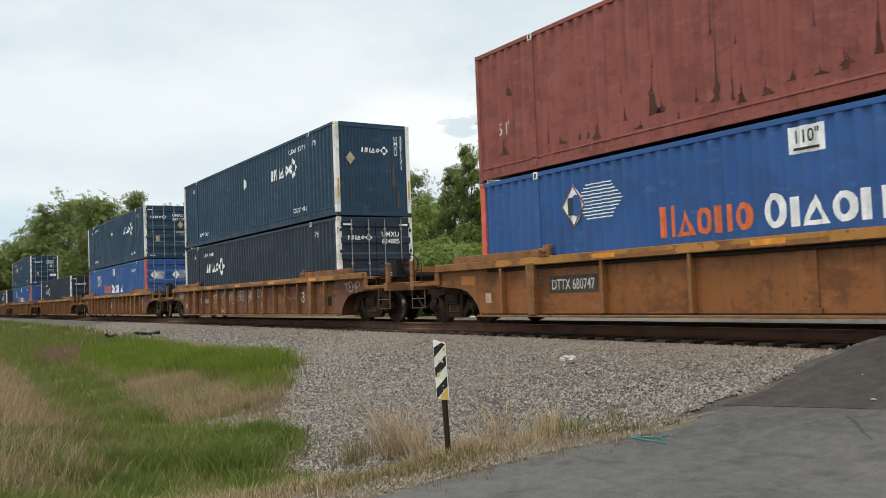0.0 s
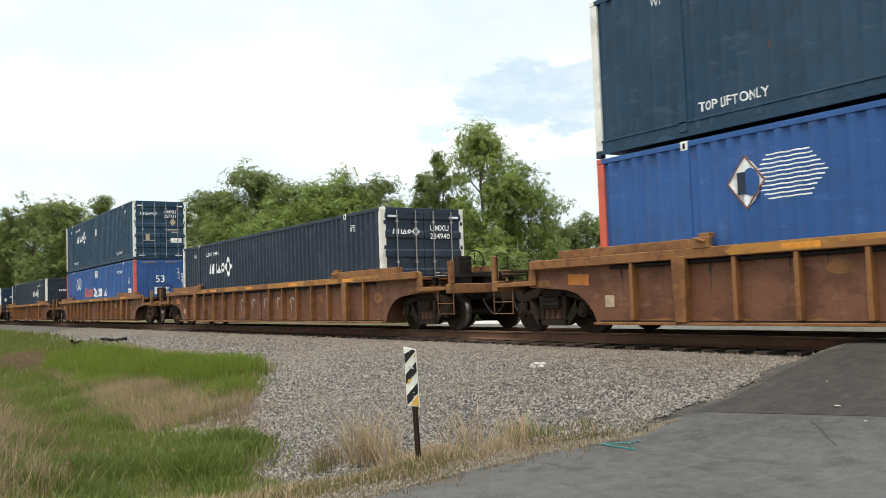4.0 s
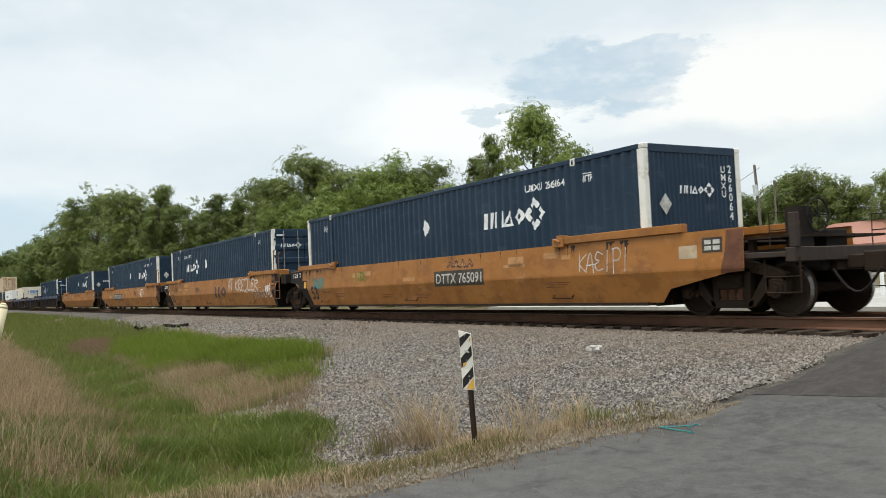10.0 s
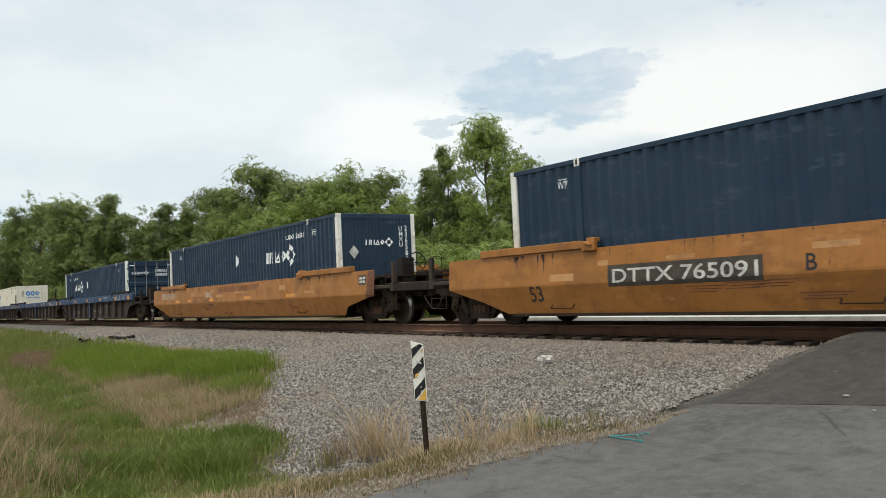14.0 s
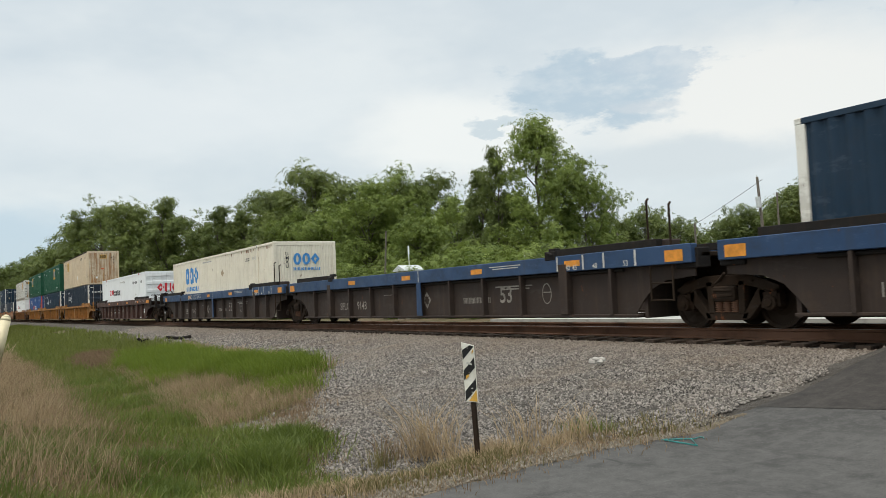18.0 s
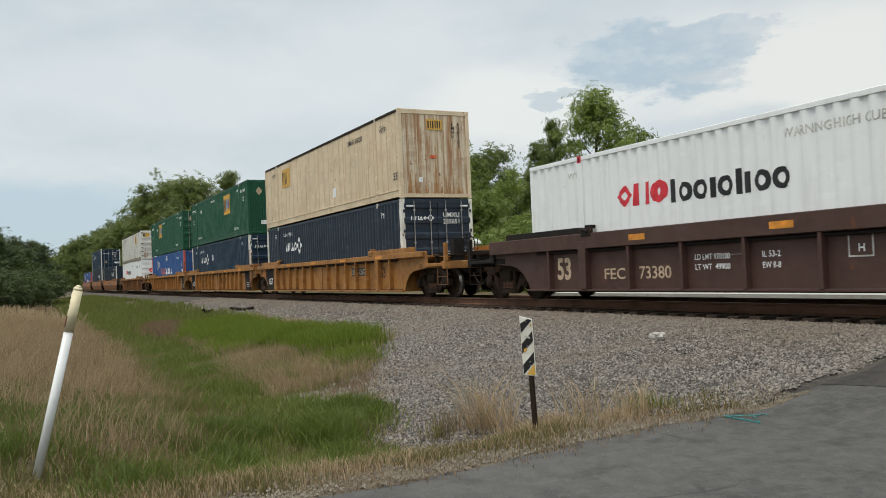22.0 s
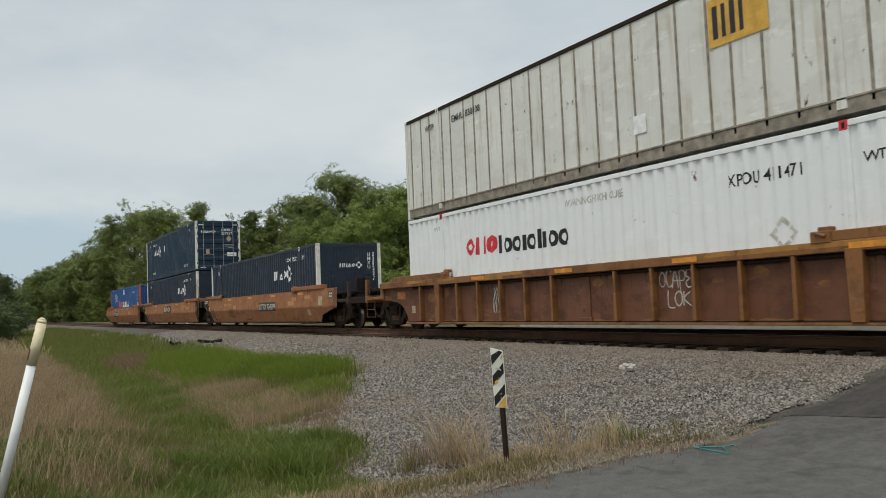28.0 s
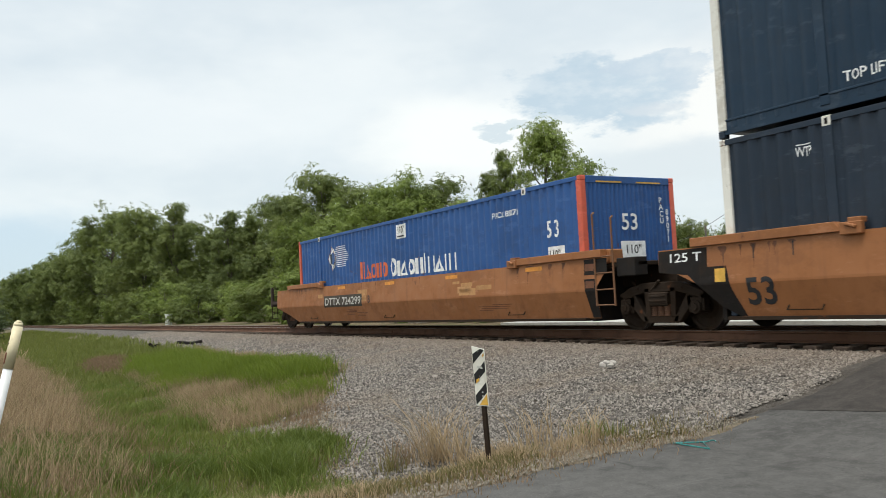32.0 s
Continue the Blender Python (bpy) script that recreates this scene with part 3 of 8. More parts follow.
def make_stones():
    rng = np.random.default_rng(5)
    # the underside of a stone lies in the bed and is left out
    base = np.array([(1, 0, -0.25), (0.2, 1, -0.25), (-1, 0.1, -0.25), (-0.1, -1, -0.25), (0.35, 0.1, 0.9), (-0.35, -0.1, 0.8)], float)
    tri = np.array([(0, 1, 4), (1, 5, 4), (1, 2, 5), (2, 3, 5), (3, 4, 5), (3, 0, 4)])
    sets = [("near", -13, -6.1, 104000, 0.0095, 0.022), ("nearly", -20, -13, 56000, 0.012, 0.026), ("mid", -52, -20, 46000, 0.020, 0.038)]
    for tag, x0, x1, count, r0, r1 in sets:
        x = rng.uniform(x0, x1, count * 2)
        toe = np.interp(x, TOE_X, TOE_Y)
        y = toe - 0.9 * rng.uniform(0, 1, count * 2) ** 3 + rng.uniform(0, 1, count * 2) ** 0.9 * (10.95 - toe)
        edge = -6.36 - 0.05 * np.abs(rng.normal(size=count * 2)) + 0.06 * np.sin(3.1 * y) + 0.04 * np.sin(7.7 * y + 1) - 0.16 * np.clip((y - 9.0) / 0.5, 0, 1)
        ok = x < edge
        x, y = x[ok][:count], y[ok][:count]
        k = len(x)
        r = rng.uniform(r0, r1, k) * np.where(rng.uniform(size=k) < 0.06, 1.5, 1.0)
        z = bed_z(x, y) + r * rng.uniform(-0.15, 0.75, k)
        p = base[None] * rng.uniform(0.6, 1.25, (k, 6, 1)) + rng.normal(0, 0.18, (k, 6, 3))
        p[..., 2] *= rng.uniform(0.40, 0.90, (k, 1))
        a = rng.uniform(0, 2 * np.pi, k)
        t = rng.normal(0, 0.8, k)
        p = np.stack([p[..., 0] * np.cos(a)[:, None] - p[..., 1] * np.sin(a)[:, None], p[..., 0] * np.sin(a)[:, None] + p[..., 1] * np.cos(a)[:, None], p[..., 2] + p[..., 0] * np.sin(t)[:, None] * 0.5], -1)
        p = p * r[:, None, None] + np.stack([x, y, z], -1)[:, None]
        f = (tri[None] + 6 * np.arange(k)[:, None, None]).reshape(-1, 3)
        thing("ballast_stones", "loose grey crushed stones heaped beside the track", "gravel", kind="stuff", shape=raw_mesh("ballast_stones", p.reshape(-1, 3), f, MAT["stone"]))


def make_track():
    track = thing("railway_track", "rusty steel rails on dark timber sleepers", "railway track", kind="structure")
    for side in (-0.7555, 0.7555):
        y = TRACK_Y + side
        prof = [(-0.07, -0.185), (0.07, -0.185), (0.07, -0.172), (0.012, -0.150), (0.010, -0.045), (0.036, -0.035), (0.036, -0.006), (0.028, -0.001), (-0.028, -0.001), (-0.036, -0.006), (-0.036, -0.035), (-0.010, -0.045), (-0.012, -0.150), (-0.07, -0.172)]
        part("rail", Shape().prism([(y + a, b) for a, b in prof], -620, 120, "x"), "rail", track, "rusty steel rail")
        part("rail_head", Shape().box(-620, 120, y - 0.026, y + 0.026, -0.0015, 0.001), "steel", track, "polished running surface")
    for x in (-62.0, -23.5, -35.6):
        part("rail_joint_bar", Shape().box(x - 0.45, x + 0.45, TRACK_Y - 0.80, TRACK_Y - 0.765, -0.14, -0.05), "rail", track, bevel=0.006)


def make_sleepers(track_name="railway_track"):
    track = bpy.data.objects[track_name]
    rng = random.Random(3)
    me = Shape().box(-0.115, 0.115, -1.3, 1.3, -0.17, 0).box(-0.09, 0.09, -0.94, -0.57, 0, 0.012).box(-0.09, 0.09, 0.57, 0.94, 0, 0.012).mesh("sleeper", MAT["tie"], 0.012)
    for i in range(230):
        ob = part("sleeper", me, None, track, at=(-6.6 - 0.52 * i, TRACK_Y + rng.uniform(-0.06, 0.04), -0.192 + rng.uniform(-0.01, 0.005)))
        ob.rotation_euler = (0, 0, radians(rng.uniform(-1.2, 1.2)))
    far = Shape()
    for i in range(400):
        x = -126.5 - 0.55 * i
        far.box(x - 0.115, x + 0.115, TRACK_Y - 1.3, TRACK_Y + 1.3, -0.36, -0.195)
    far_ob = part("sleepers_beyond", far, "tie", track)
    far_ob["kind"] = "stuff"


# ---- grass ----
def blades(name, label, x, y, z, tall, wide, lean, mat, seed, splay=0.5):
    """Tufts of bent grass blades that stand at the points x, y, z."""
    rng = np.random.default_rng(seed)
    k = len(x)
    h = tall * rng.uniform(0.45, 1.15, k)
    a = rng.uniform(0, 2 * np.pi, k)
    b = rng.uniform(0, 2 * np.pi, k)
    out = h * splay * rng.uniform(0.1, 1.0, k)
    dx, dy = np.cos(a) * out + lean[0] * h, np.sin(a) * out + lean[1] * h
    wx, wy = np.cos(b) * wide, np.sin(b) * wide
    p = np.empty((k, 5, 3))
    p[:, 0] = np.stack([x - wx, y - wy, z - 0.03], -1)
    p[:, 1] = np.stack([x + wx, y + wy, z - 0.03], -1)
    p[:, 2] = np.stack([x + wx * 0.8 + dx * 0.35, y + wy * 0.8 + dy * 0.35, z + h * 0.6], -1)
    p[:, 3] = np.stack([x - wx * 0.8 + dx * 0.35, y - wy * 0.8 + dy * 0.35, z + h * 0.6], -1)
    p[:, 4] = np.stack([x + dx, y + dy, z + h], -1)
    o = 5 * np.arange(k)[:, None]
    f = np.concatenate([o + [0, 1, 2], o + [0, 2, 3], o + [3, 2, 4]])
    return thing(name, label, "grass", kind="stuff", shape=raw_mesh(name, p.reshape(-1, 3), f, MAT[mat]))


def ground_z(x, y):
    return height(x, y) + lumps(x, y) * np.clip((-6.4 - x) / 0.5, 0, 1)


def scatter(rng, count, x0, x1, y0, y1, keep, clump=0.12, per=14):
    cx, cy = rng.uniform(x0, x1, count // per), rng.uniform(y0, y1, count // per)
    x = np.repeat(cx, per) + rng.normal(0, clump, len(cx) * per)
    y = np.repeat(cy, per) + rng.normal(0, clump, len(cx) * per)
    ok = keep(x + rng.normal(0, 0.25, len(x)), y + rng.normal(0, 0.16, len(x)), rng.uniform(size=len(x)))
    x, y = x[ok], y[ok]
    return x, y, ground_z(x, y)


def toe_at(x):
    """The ragged line where grass gives way to stones."""
    return np.interp(x, TOE_X, TOE_Y) + 0.16 * np.sin(3.7 * x) * np.sin(1.3 * x + 1) + 0.10 * np.sin(9.1 * x)


def patch(x, y, s):
    return np.sin(x * 0.9 * s + 1.3 * np.sin(y * 0.7 * s)) * np.sin(y * 1.1 * s + 0.8 * np.sin(x * 0.5 * s))


def road_edge(y):
    return -6.3 + 0.5 * np.clip((5.2 - y) / 2.5, 0, 1)


def dry_line(x):
    """The line on the near bank where dry stalks give way to the green of the ditch."""
    return np.interp(x, [-60, -30, -18, -12.4, -10.5, -8.7, -6.5], [3.0, 2.75, 2.15, 2.0, 1.65, 1.05, 0.55]) + 0.22 * np.sin(1.7 * x) + 0.14 * np.sin(4.3 * x + 1)


def bank_foot(x):
    """The line where the green of the ditch meets the foot of the embankment."""
    return np.interp(x, [-60, -29, -20, -17, -14.5, -13, -12, -11, -9.5, -8.6], [5.2, 4.9, 4.35, 3.95, 3.85, 3.85, 4.05, 4.35, 3.9, 3.4]) + 0.12 * np.sin(2.9 * x) + 0.08 * np.sin(7.3 * x)


def oval(x, y, cx, cy, rx, ry):
    """How far inside an uneven oval a point lies: below one is inside."""
    return np.hypot((x - cx) / rx, (y - cy) / ry) - 0.16 * np.sin(2.3 * x + 3.1 * y) - 0.12 * np.sin(6.1 * x - 4.3 * y)


def make_grass():
    rng = np.random.default_rng(11)

    def off_road(x, y):
        return x < road_edge(y) - 0.4

    def ditch(x, y):
        return (y > dry_line(x) - 0.1) & (y < bank_foot(x)) & off_road(x, y) & (x < road_edge(y) - 0.75)

    def slope(x, y):
        return (y > bank_foot(x) - 0.15) & (y < toe_at(x)) & (x < -13.6)

    # the embankment: tall bright grass in two stands, stubble below them
    for cx, cy, rx, ry, k, tall in ((-25.6, 5.75, 5.0, 0.95, 70000, 0.46), (-19.0, 6.35, 2.3, 0.72, 34000, 0.44), (-22.3, 5.0, 1.8, 0.5, 9000, 0.34), (-15.9, 5.75, 1.0, 0.36, 7000, 0.28)):
        x, y, z = scatter(rng, k, cx - 1.2 * rx, cx + 1.2 * rx, cy - 1.3 * ry, cy + 1.3 * ry, lambda x, y, u: (oval(x, y, cx, cy, rx, ry) < 1) & (y < toe_at(x) + 0.2), 0.16, 26)
        blades("green_grass", "tall bright green grass on the foot of the embankment", x, y, z, tall, 0.007, (0.12, -0.08), "grass", int(-cx), 0.8)
    x, y, z = scatter(rng, 46000, -30, -13.6, 3.7, 7.4, lambda x, y, u: slope(x, y) & (u < 0.30 + 0.7 * (patch(x, y, 1.7) > -0.15)), 0.11, 20)
    blades("dry_stubble", "pale dead stubble on the slope below the green grass", x, y, z, 0.30, 0.0045, (0.14, -0.14), "straw", 7, 1.2)
    x, y, z = scatter(rng, 30000, -30, -11.6, 3.7, 7.2, lambda x, y, u: slope(x, y) & (patch(x, y, 2.3) > -0.35), 0.10, 18)
    blades("slope_weeds", "low green weeds among the dead stubble", x, y, z, 0.18, 0.006, (0.05, -0.05), "grass_mid", 17, 1.1)
    x, y, z = scatter(rng, 15000, -15.6, -8.8, 3.5, 6.2, lambda x, y, u: (np.abs(y - toe_at(x) + 0.15) < 0.42) & (patch(x, y, 3.1) > -0.2), 0.09, 12)
    blades("dead_litter", "thin reddish dead grass on the dirt at the edge of the stones", x, y, z, 0.11, 0.0045, (0.0, 0.0), "dead", 19, 1.8)
    x, y, z = scatter(rng, 15000, -37, -28, 3.8, 6.2, lambda x, y, u: oval(x, y, -32.4, 5.0, 3.4, 0.72) < 1, 0.14, 20)
    blades("dead_patch", "patch of pinkish dead grass on the bank", x, y, z, 0.34, 0.008, (0.1, -0.1), "dead", 20, 1.3)
    # the ditch: soft low green with deeper stands
    x, y, z = scatter(rng, 120000, -34, -7.2, 0.5, 5.1, lambda x, y, u: ditch(x, y) & (u < 0.55 + 0.45 * (patch(x, y, 1.6) > -0.25)), 0.13, 20)
    blades("ditch_grass", "low olive-green grass growing in the ditch", x, y, z, 0.11, 0.0065, (0.05, 0.0), "grass_mid", 2, 1.2)
    x, y, z = scatter(rng, 44000, -26, -7.6, 0.8, 4.8, lambda x, y, u: ditch(x, y) & (patch(x, y, 2.1) > 0.02), 0.12, 24)
    blades("ditch_weeds", "deeper green leafy weeds along the bottom of the ditch", x, y, z, 0.21, 0.007, (0.05, 0.0), "grass_deep", 41, 1.2)
    x, y, z = scatter(rng, 14000, -24, -8.0, 1.2, 4.6, lambda x, y, u: ditch(x, y) & (patch(x + 4, y, 1.25) > 0.42), 0.12, 14)
    blades("faded_grass", "short faded brown grass in patches of the ditch", x, y, z, 0.15, 0.0055, (0.1, 0.0), "dead", 31, 1.4)
    for cx, cy, rx, ry, k, tall in ((-9.9, 3.3, 0.6, 0.28, 7000, 0.30), (-11.3, 4.15, 0.8, 0.26, 6000, 0.22), (-11.0, 2.45, 0.8, 0.3, 6500, 0.24), (-9.2, 2.0, 0.55, 0.25, 4500, 0.20)):
        x, y, z = scatter(rng, k, cx - 1.2 * rx, cx + 1.2 * rx, cy - 1.3 * ry, cy + 1.3 * ry, lambda x, y, u: oval(x, y, cx, cy, rx, ry) < 1, 0.10, 24)
        blades("green_tussock", "lush green tussock at the end of the ditch", x, y, z, tall, 0.006, (0.05, 0.0), "grass_deep", int(k / 100), 1.1)
    x, y, z = scatter(rng, 42000, -62, -26, 2.2, 7.4, lambda x, y, u: (y > dry_line(x)) & (y < toe_at(x) - 0.1) & (patch(x, y, 0.8) > -0.75), 0.22, 16)
    blades("ditch_grass", "low olive-green grass growing along the track", x, y, z, 0.20, 0.012, (0.05, 0.0), "grass_mid", 22, 1.0)
    # the near bank: dry stalks over dull undergrowth, with green coming through close to the road
    x, y, z = scatter(rng, 62000, -60, -5.5, -7, 2.9, lambda x, y, u: off_road(x, y) & (y < dry_line(x) + 0.3) & (u < np.clip(1.2 - np.abs(x) / 80, 0.2, 1)), 0.16, 14)
    blades("dull_grass", "dull brown-green undergrowth between the dry stalks", x, y, z, 0.18, 0.007, (0.05, 0.02), "grass_dull", 3, 1.1)
    x, y, z = scatter(rng, 26000, -13.5, -6.2, -2.5, 2.2, lambda x, y, u: off_road(x, y) & (oval(x, y, -6.9, 0.05, 1.0, 0.5) > 1) & (y < dry_line(x) + 0.2) & (patch(x, y, 1.9) > -0.15), 0.11, 22)
    blades("bank_weeds", "deep green weeds coming up through the dead stalks", x, y, z, 0.24, 0.006, (0.05, 0.02), "grass_deep", 33, 1.1)
    x, y, z = scatter(rng, 110000, -48, -6.0, -6.5, 2.9, lambda x, y, u: off_road(x, y) & (y < dry_line(x)) & (oval(x, y, -6.9, 0.05, 1.0, 0.5) > 1) & (patch(x, y, 1.3) > np.where(x > -10.5, 0.25, -0.5)) & (u < 0.75), 0.13, 24)
    blades("dry_grass", "tall dry straw-coloured grass on the bank", x, y, z, 0.40, 0.0042, (0.16, 0.10), "straw", 4, 1.0)
    x, y, z = scatter(rng, 32000, -45, -6.0, -6.5, 2.9, lambda x, y, u: (x < -6.6) & (oval(x, y, -6.9, 0.05, 1.0, 0.5) > 1) & (y < dry_line(x) + 0.5) & (patch(x, y, 2.3) > -0.3), 0.25, 6)
    blades("dead_stalks", "loose dead brown stalks lying over the grass", x, y, z, 0.38, 0.0045, (0.3, 0.2), "dead", 14, 1.6)

    def verge(x, y):
        # between the gravel and the dirt beside the asphalt
        return (y < toe_at(x) + 0.25) & (x < road_edge(y) - 0.22) & (x > -9.6) & (y > -2.5) & ((x > road_edge(y) - 1.1) | (patch(x, y, 2.6) > 0.15))
    x, y, z = scatter(rng, 26000, -9.6, -5.9, -2.5, 7.3, lambda x, y, u: verge(x, y) & (u < 0.35 + 0.65 * (patch(x, y, 2.2) > -0.2)), 0.09, 18)
    blades("verge_grass", "dry yellowed grass along the edge of the road", x, y, z, 0.12, 0.0042, (0.0, 0.0), "straw", 5, 1.1)
    x, y, z = scatter(rng, 30000, -9.6, -5.9, -2.5, 7.3, lambda x, y, u: verge(x, y) & (patch(x, y, 1.9) > -0.35), 0.10, 16)
    blades("verge_weeds", "small green weeds along the edge of the road", x, y, z, 0.12, 0.005, (0.0, 0.0), "grass_dull", 15, 1.1)
    x, y, z = scatter(rng, 14000, -7.4, -5.6, -2.5, 7.2, lambda x, y, u: (np.abs(x - road_edge(y) + 0.16) < 0.24) & (patch(x, y, 3.1) > -0.3), 0.08, 10)
    blades("verge_litter", "short dead grass lying on the dirt beside the asphalt", x, y, z + 0.02, 0.06, 0.004, (0.0, 0.0), "dead", 16, 2.0)
    # stalks round the marker post
    for cx, cy, rx, ry, k, tall, mat, tag in ((-8.50, 4.72, 0.20, 0.15, 420, 0.74, "straw", "dry"), (-8.20, 4.86, 0.24, 0.12, 240, 0.58, "straw", "dry"), (-8.9, 4.55, 0.22, 0.15, 260, 0.40, "dead", "dry"), (-7.60, 5.55, 0.30, 0.12, 240, 0.50, "straw", "dry"), (-7.05, 5.75, 0.30, 0.12, 260, 0.36, "straw", "dry"), (-8.72, 4.25, 0.18, 0.12, 420, 0.32, "grass_dull", "green"), (-7.25, 6.05, 0.3, 0.12, 420, 0.22, "grass_mid", "green"), (-7.2, 4.7, 0.3, 0.2, 700, 0.22, "straw", "dry")):
        x, y, z = scatter(rng, k, cx - rx, cx + rx, cy - ry, cy + ry, lambda x, y, u: np.hypot((x - cx) / rx, (y - cy) / ry) < 1.15, 0.06, 14)
        blades(tag + "_tussock", ("sparse straw-coloured dead stalks" if tag == "dry" else "small green tuft") + " by the foot of the marker post", x, y, z, tall, 0.0050, (-0.10, 0.0), mat, int(k + 10 * tall), 1.0)
    x, y, z = scatter(rng, 26000, -120, -30, 3.0, 8.6, lambda x, y, u: (y < toe_at(x)) & (patch(x, y, 0.5) > -0.7), 0.3, 10)
    blades("far_grass", "rough green verge running along the track", x, y, z, 0.30, 0.02, (0.05, 0.0), "grass_mid", 8, 0.8)
    x, y, z = scatter(rng, 26000, -160, -40, -22, 2.9, lambda x, y, u: u < 0.9, 0.4, 10)
    blades("far_straw", "dry field of straw beyond the bank", x, y, z, 0.45, 0.03, (0.05, 0.0), "straw", 9, 0.8)


def make_strays():
    """Stones that have rolled out of the bed, and grit along the asphalt."""
    rng = np.random.default_rng(15)
    k = 6000
    y = rng.uniform(-2.5, 7.2, k)
    x = road_edge(y) + 0.12 - np.abs(rng.normal(0, 0.28, k))
    x2, y2 = rng.uniform(-15.2, -11.6, 3000), rng.uniform(3.8, 5.6, 3000)
    ok = np.hypot((x2 + 13.3) / 1.6, (y2 - 4.6) / 0.75) < 1
    x, y = np.concatenate([x, x2[ok]]), np.concatenate([y, y2[ok]])
    r = np.where(np.arange(len(x)) < k, rng.uniform(0.004, 0.014, len(x)), rng.uniform(0.012, 0.028, len(x)))
    tri = np.array([(0, 1, 4), (1, 2, 4), (2, 3, 4), (3, 0, 4)])
    base = np.array([(1, 0, -0.6), (0, 1, -0.6), (-1, 0, -0.6), (0, -1, -0.6), (0.1, 0, 0.8)])
    p = base[None] * rng.uniform(0.6, 1.3, (len(x), 5, 1)) + rng.normal(0, 0.15, (len(x), 5, 3))
    p = p * r[:, None, None] + np.stack([x, y, ground_z(x, y) + 0.035 * (np.arange(len(x)) < k) + r * 0.3], -1)[:, None]
    f = (tri[None] + 5 * np.arange(len(x))[:, None, None]).reshape(-1, 3)
    thing("stray_gravel", "loose grey stones scattered on the dirt beside the road", "gravel", kind="stuff", shape=raw_mesh("stray_gravel", p.reshape(-1, 3), f, MAT["grit"]))


# ---- trees ----
DOME = ([0.0, 0.10, 0.40, 0.68, 0.86, 1.0], [0.70, 0.90, 1.0, 0.86, 0.58, 0.22])
SPIRE = ([0.0, 0.20, 0.38, 0.58, 0.76, 0.90, 1.0], [0.70, 0.95, 1.0, 0.74, 0.50, 0.30, 0.12])


def tree_meshes(seed, tall, spread, clear, sprigs, mat, size=0.20, lobes=15, outline=DOME, open_crown=1.0):
    """Trunk with limbs, and a crown of leafy sprigs gathered in clumps on the ends of the limbs. Also gives the full height."""
    rng = np.random.default_rng(seed)
    wood = Shape()
    bends = [Vector((0, 0, -0.3))]
    for i in range(1, 6):
        bends.append(Vector((rng.normal(0, 0.12) * i * 0.35, rng.normal(0, 0.12) * i * 0.35, tall * 0.84 * i / 5)))
    r0 = 0.016 * tall + 0.04
    for i in range(5):
        wood.rod(bends[i], bends[i + 1], r0 * (1 - 0.17 * i), 8, r0 * (1 - 0.17 * (i + 1)))
    centres = []
    for j in range(lobes):
        u = clear + (0.96 - clear) * (j + rng.uniform(0, 1)) / lobes
        start_u = max(0.12, u - rng.uniform(0.10, 0.24))
        k = min(4, int(start_u / 0.84 * 5 * 0.98))
        start = bends[k].lerp(bends[k + 1], rng.uniform(0, 1))
        a = j * 2.4 + rng.normal(0, 0.4)
        reach = spread * float(np.interp(u, outline[0], outline[1])) * rng.uniform(0.55, 1.0)
        tip = Vector((math.cos(a) * reach, math.sin(a) * reach, u * tall))
        mid = start.lerp(tip, 0.5) + Vector((0, 0, -0.02 * tall))
        wood.rod(start, mid, r0 * 0.30, 6, r0 * 0.18).rod(mid, tip, r0 * 0.18, 5, r0 * 0.06)
        centres.append((tip, spread * rng.uniform(0.28, 0.44) * open_crown))
        for _ in range(3):
            q = mid.lerp(tip, rng.uniform(0.25, 1.05)) + Vector(rng.normal(0, 0.20 * spread, 3))
            wood.rod(mid, q, r0 * 0.10, 4, r0 * 0.03)
            centres.append((q, spread * rng.uniform(0.18, 0.32) * open_crown))
    centres.append((bends[5] + Vector((0, 0, 0.09 * tall)), spread * 0.22 * open_crown))
    # small clumps stand on the skin of each lobe, sprigs round the middle of each clump
    per = 11
    c = np.array([tuple(q[0]) for q in centres])
    r = np.array([q[1] for q in centres])
    d = rng.normal(size=(len(c), per, 3))
    d[..., 2] = d[..., 2] * 0.85 + 0.18
    d /= np.linalg.norm(d, axis=2)[..., None]
    clump = (c[:, None] + d * (r[:, None] * rng.uniform(0.35, 0.95, (len(c), per)))[..., None] * np.array([1, 1, 0.8])).reshape(-1, 3)
    clump_r = np.repeat(r, per) * rng.uniform(0.34, 0.70, len(clump))
    outward = d.reshape(-1, 3)
    w = clump_r ** 2
    pick = rng.choice(len(clump), sprigs, p=w / w.sum())
    e = rng.normal(size=(sprigs, 3))
    e /= np.linalg.norm(e, axis=1)[:, None]
    pos = clump[pick] + e * (clump_r[pick] * rng.uniform(0.2, 1.0, sprigs) ** 0.5 + 0.20 * rng.exponential(0.6, sprigs))[:, None] * np.array([1, 1, 0.7])
    n = outward[pick] * 0.6 + e * 0.5 + np.array([0, 0, 0.55]) + 0.45 * rng.normal(size=(sprigs, 3))
    n /= np.linalg.norm(n, axis=1)[:, None]
    t1 = np.cross(n, rng.normal(size=(sprigs, 3)))
    t1 /= np.linalg.norm(t1, axis=1)[:, None]
    t2 = np.cross(n, t1)
    # five leaves meet in the middle of a sprig
    s = size * rng.uniform(0.6, 1.25, sprigs)
    p = np.empty((sprigs, 11, 3))
    p[:, 0] = pos
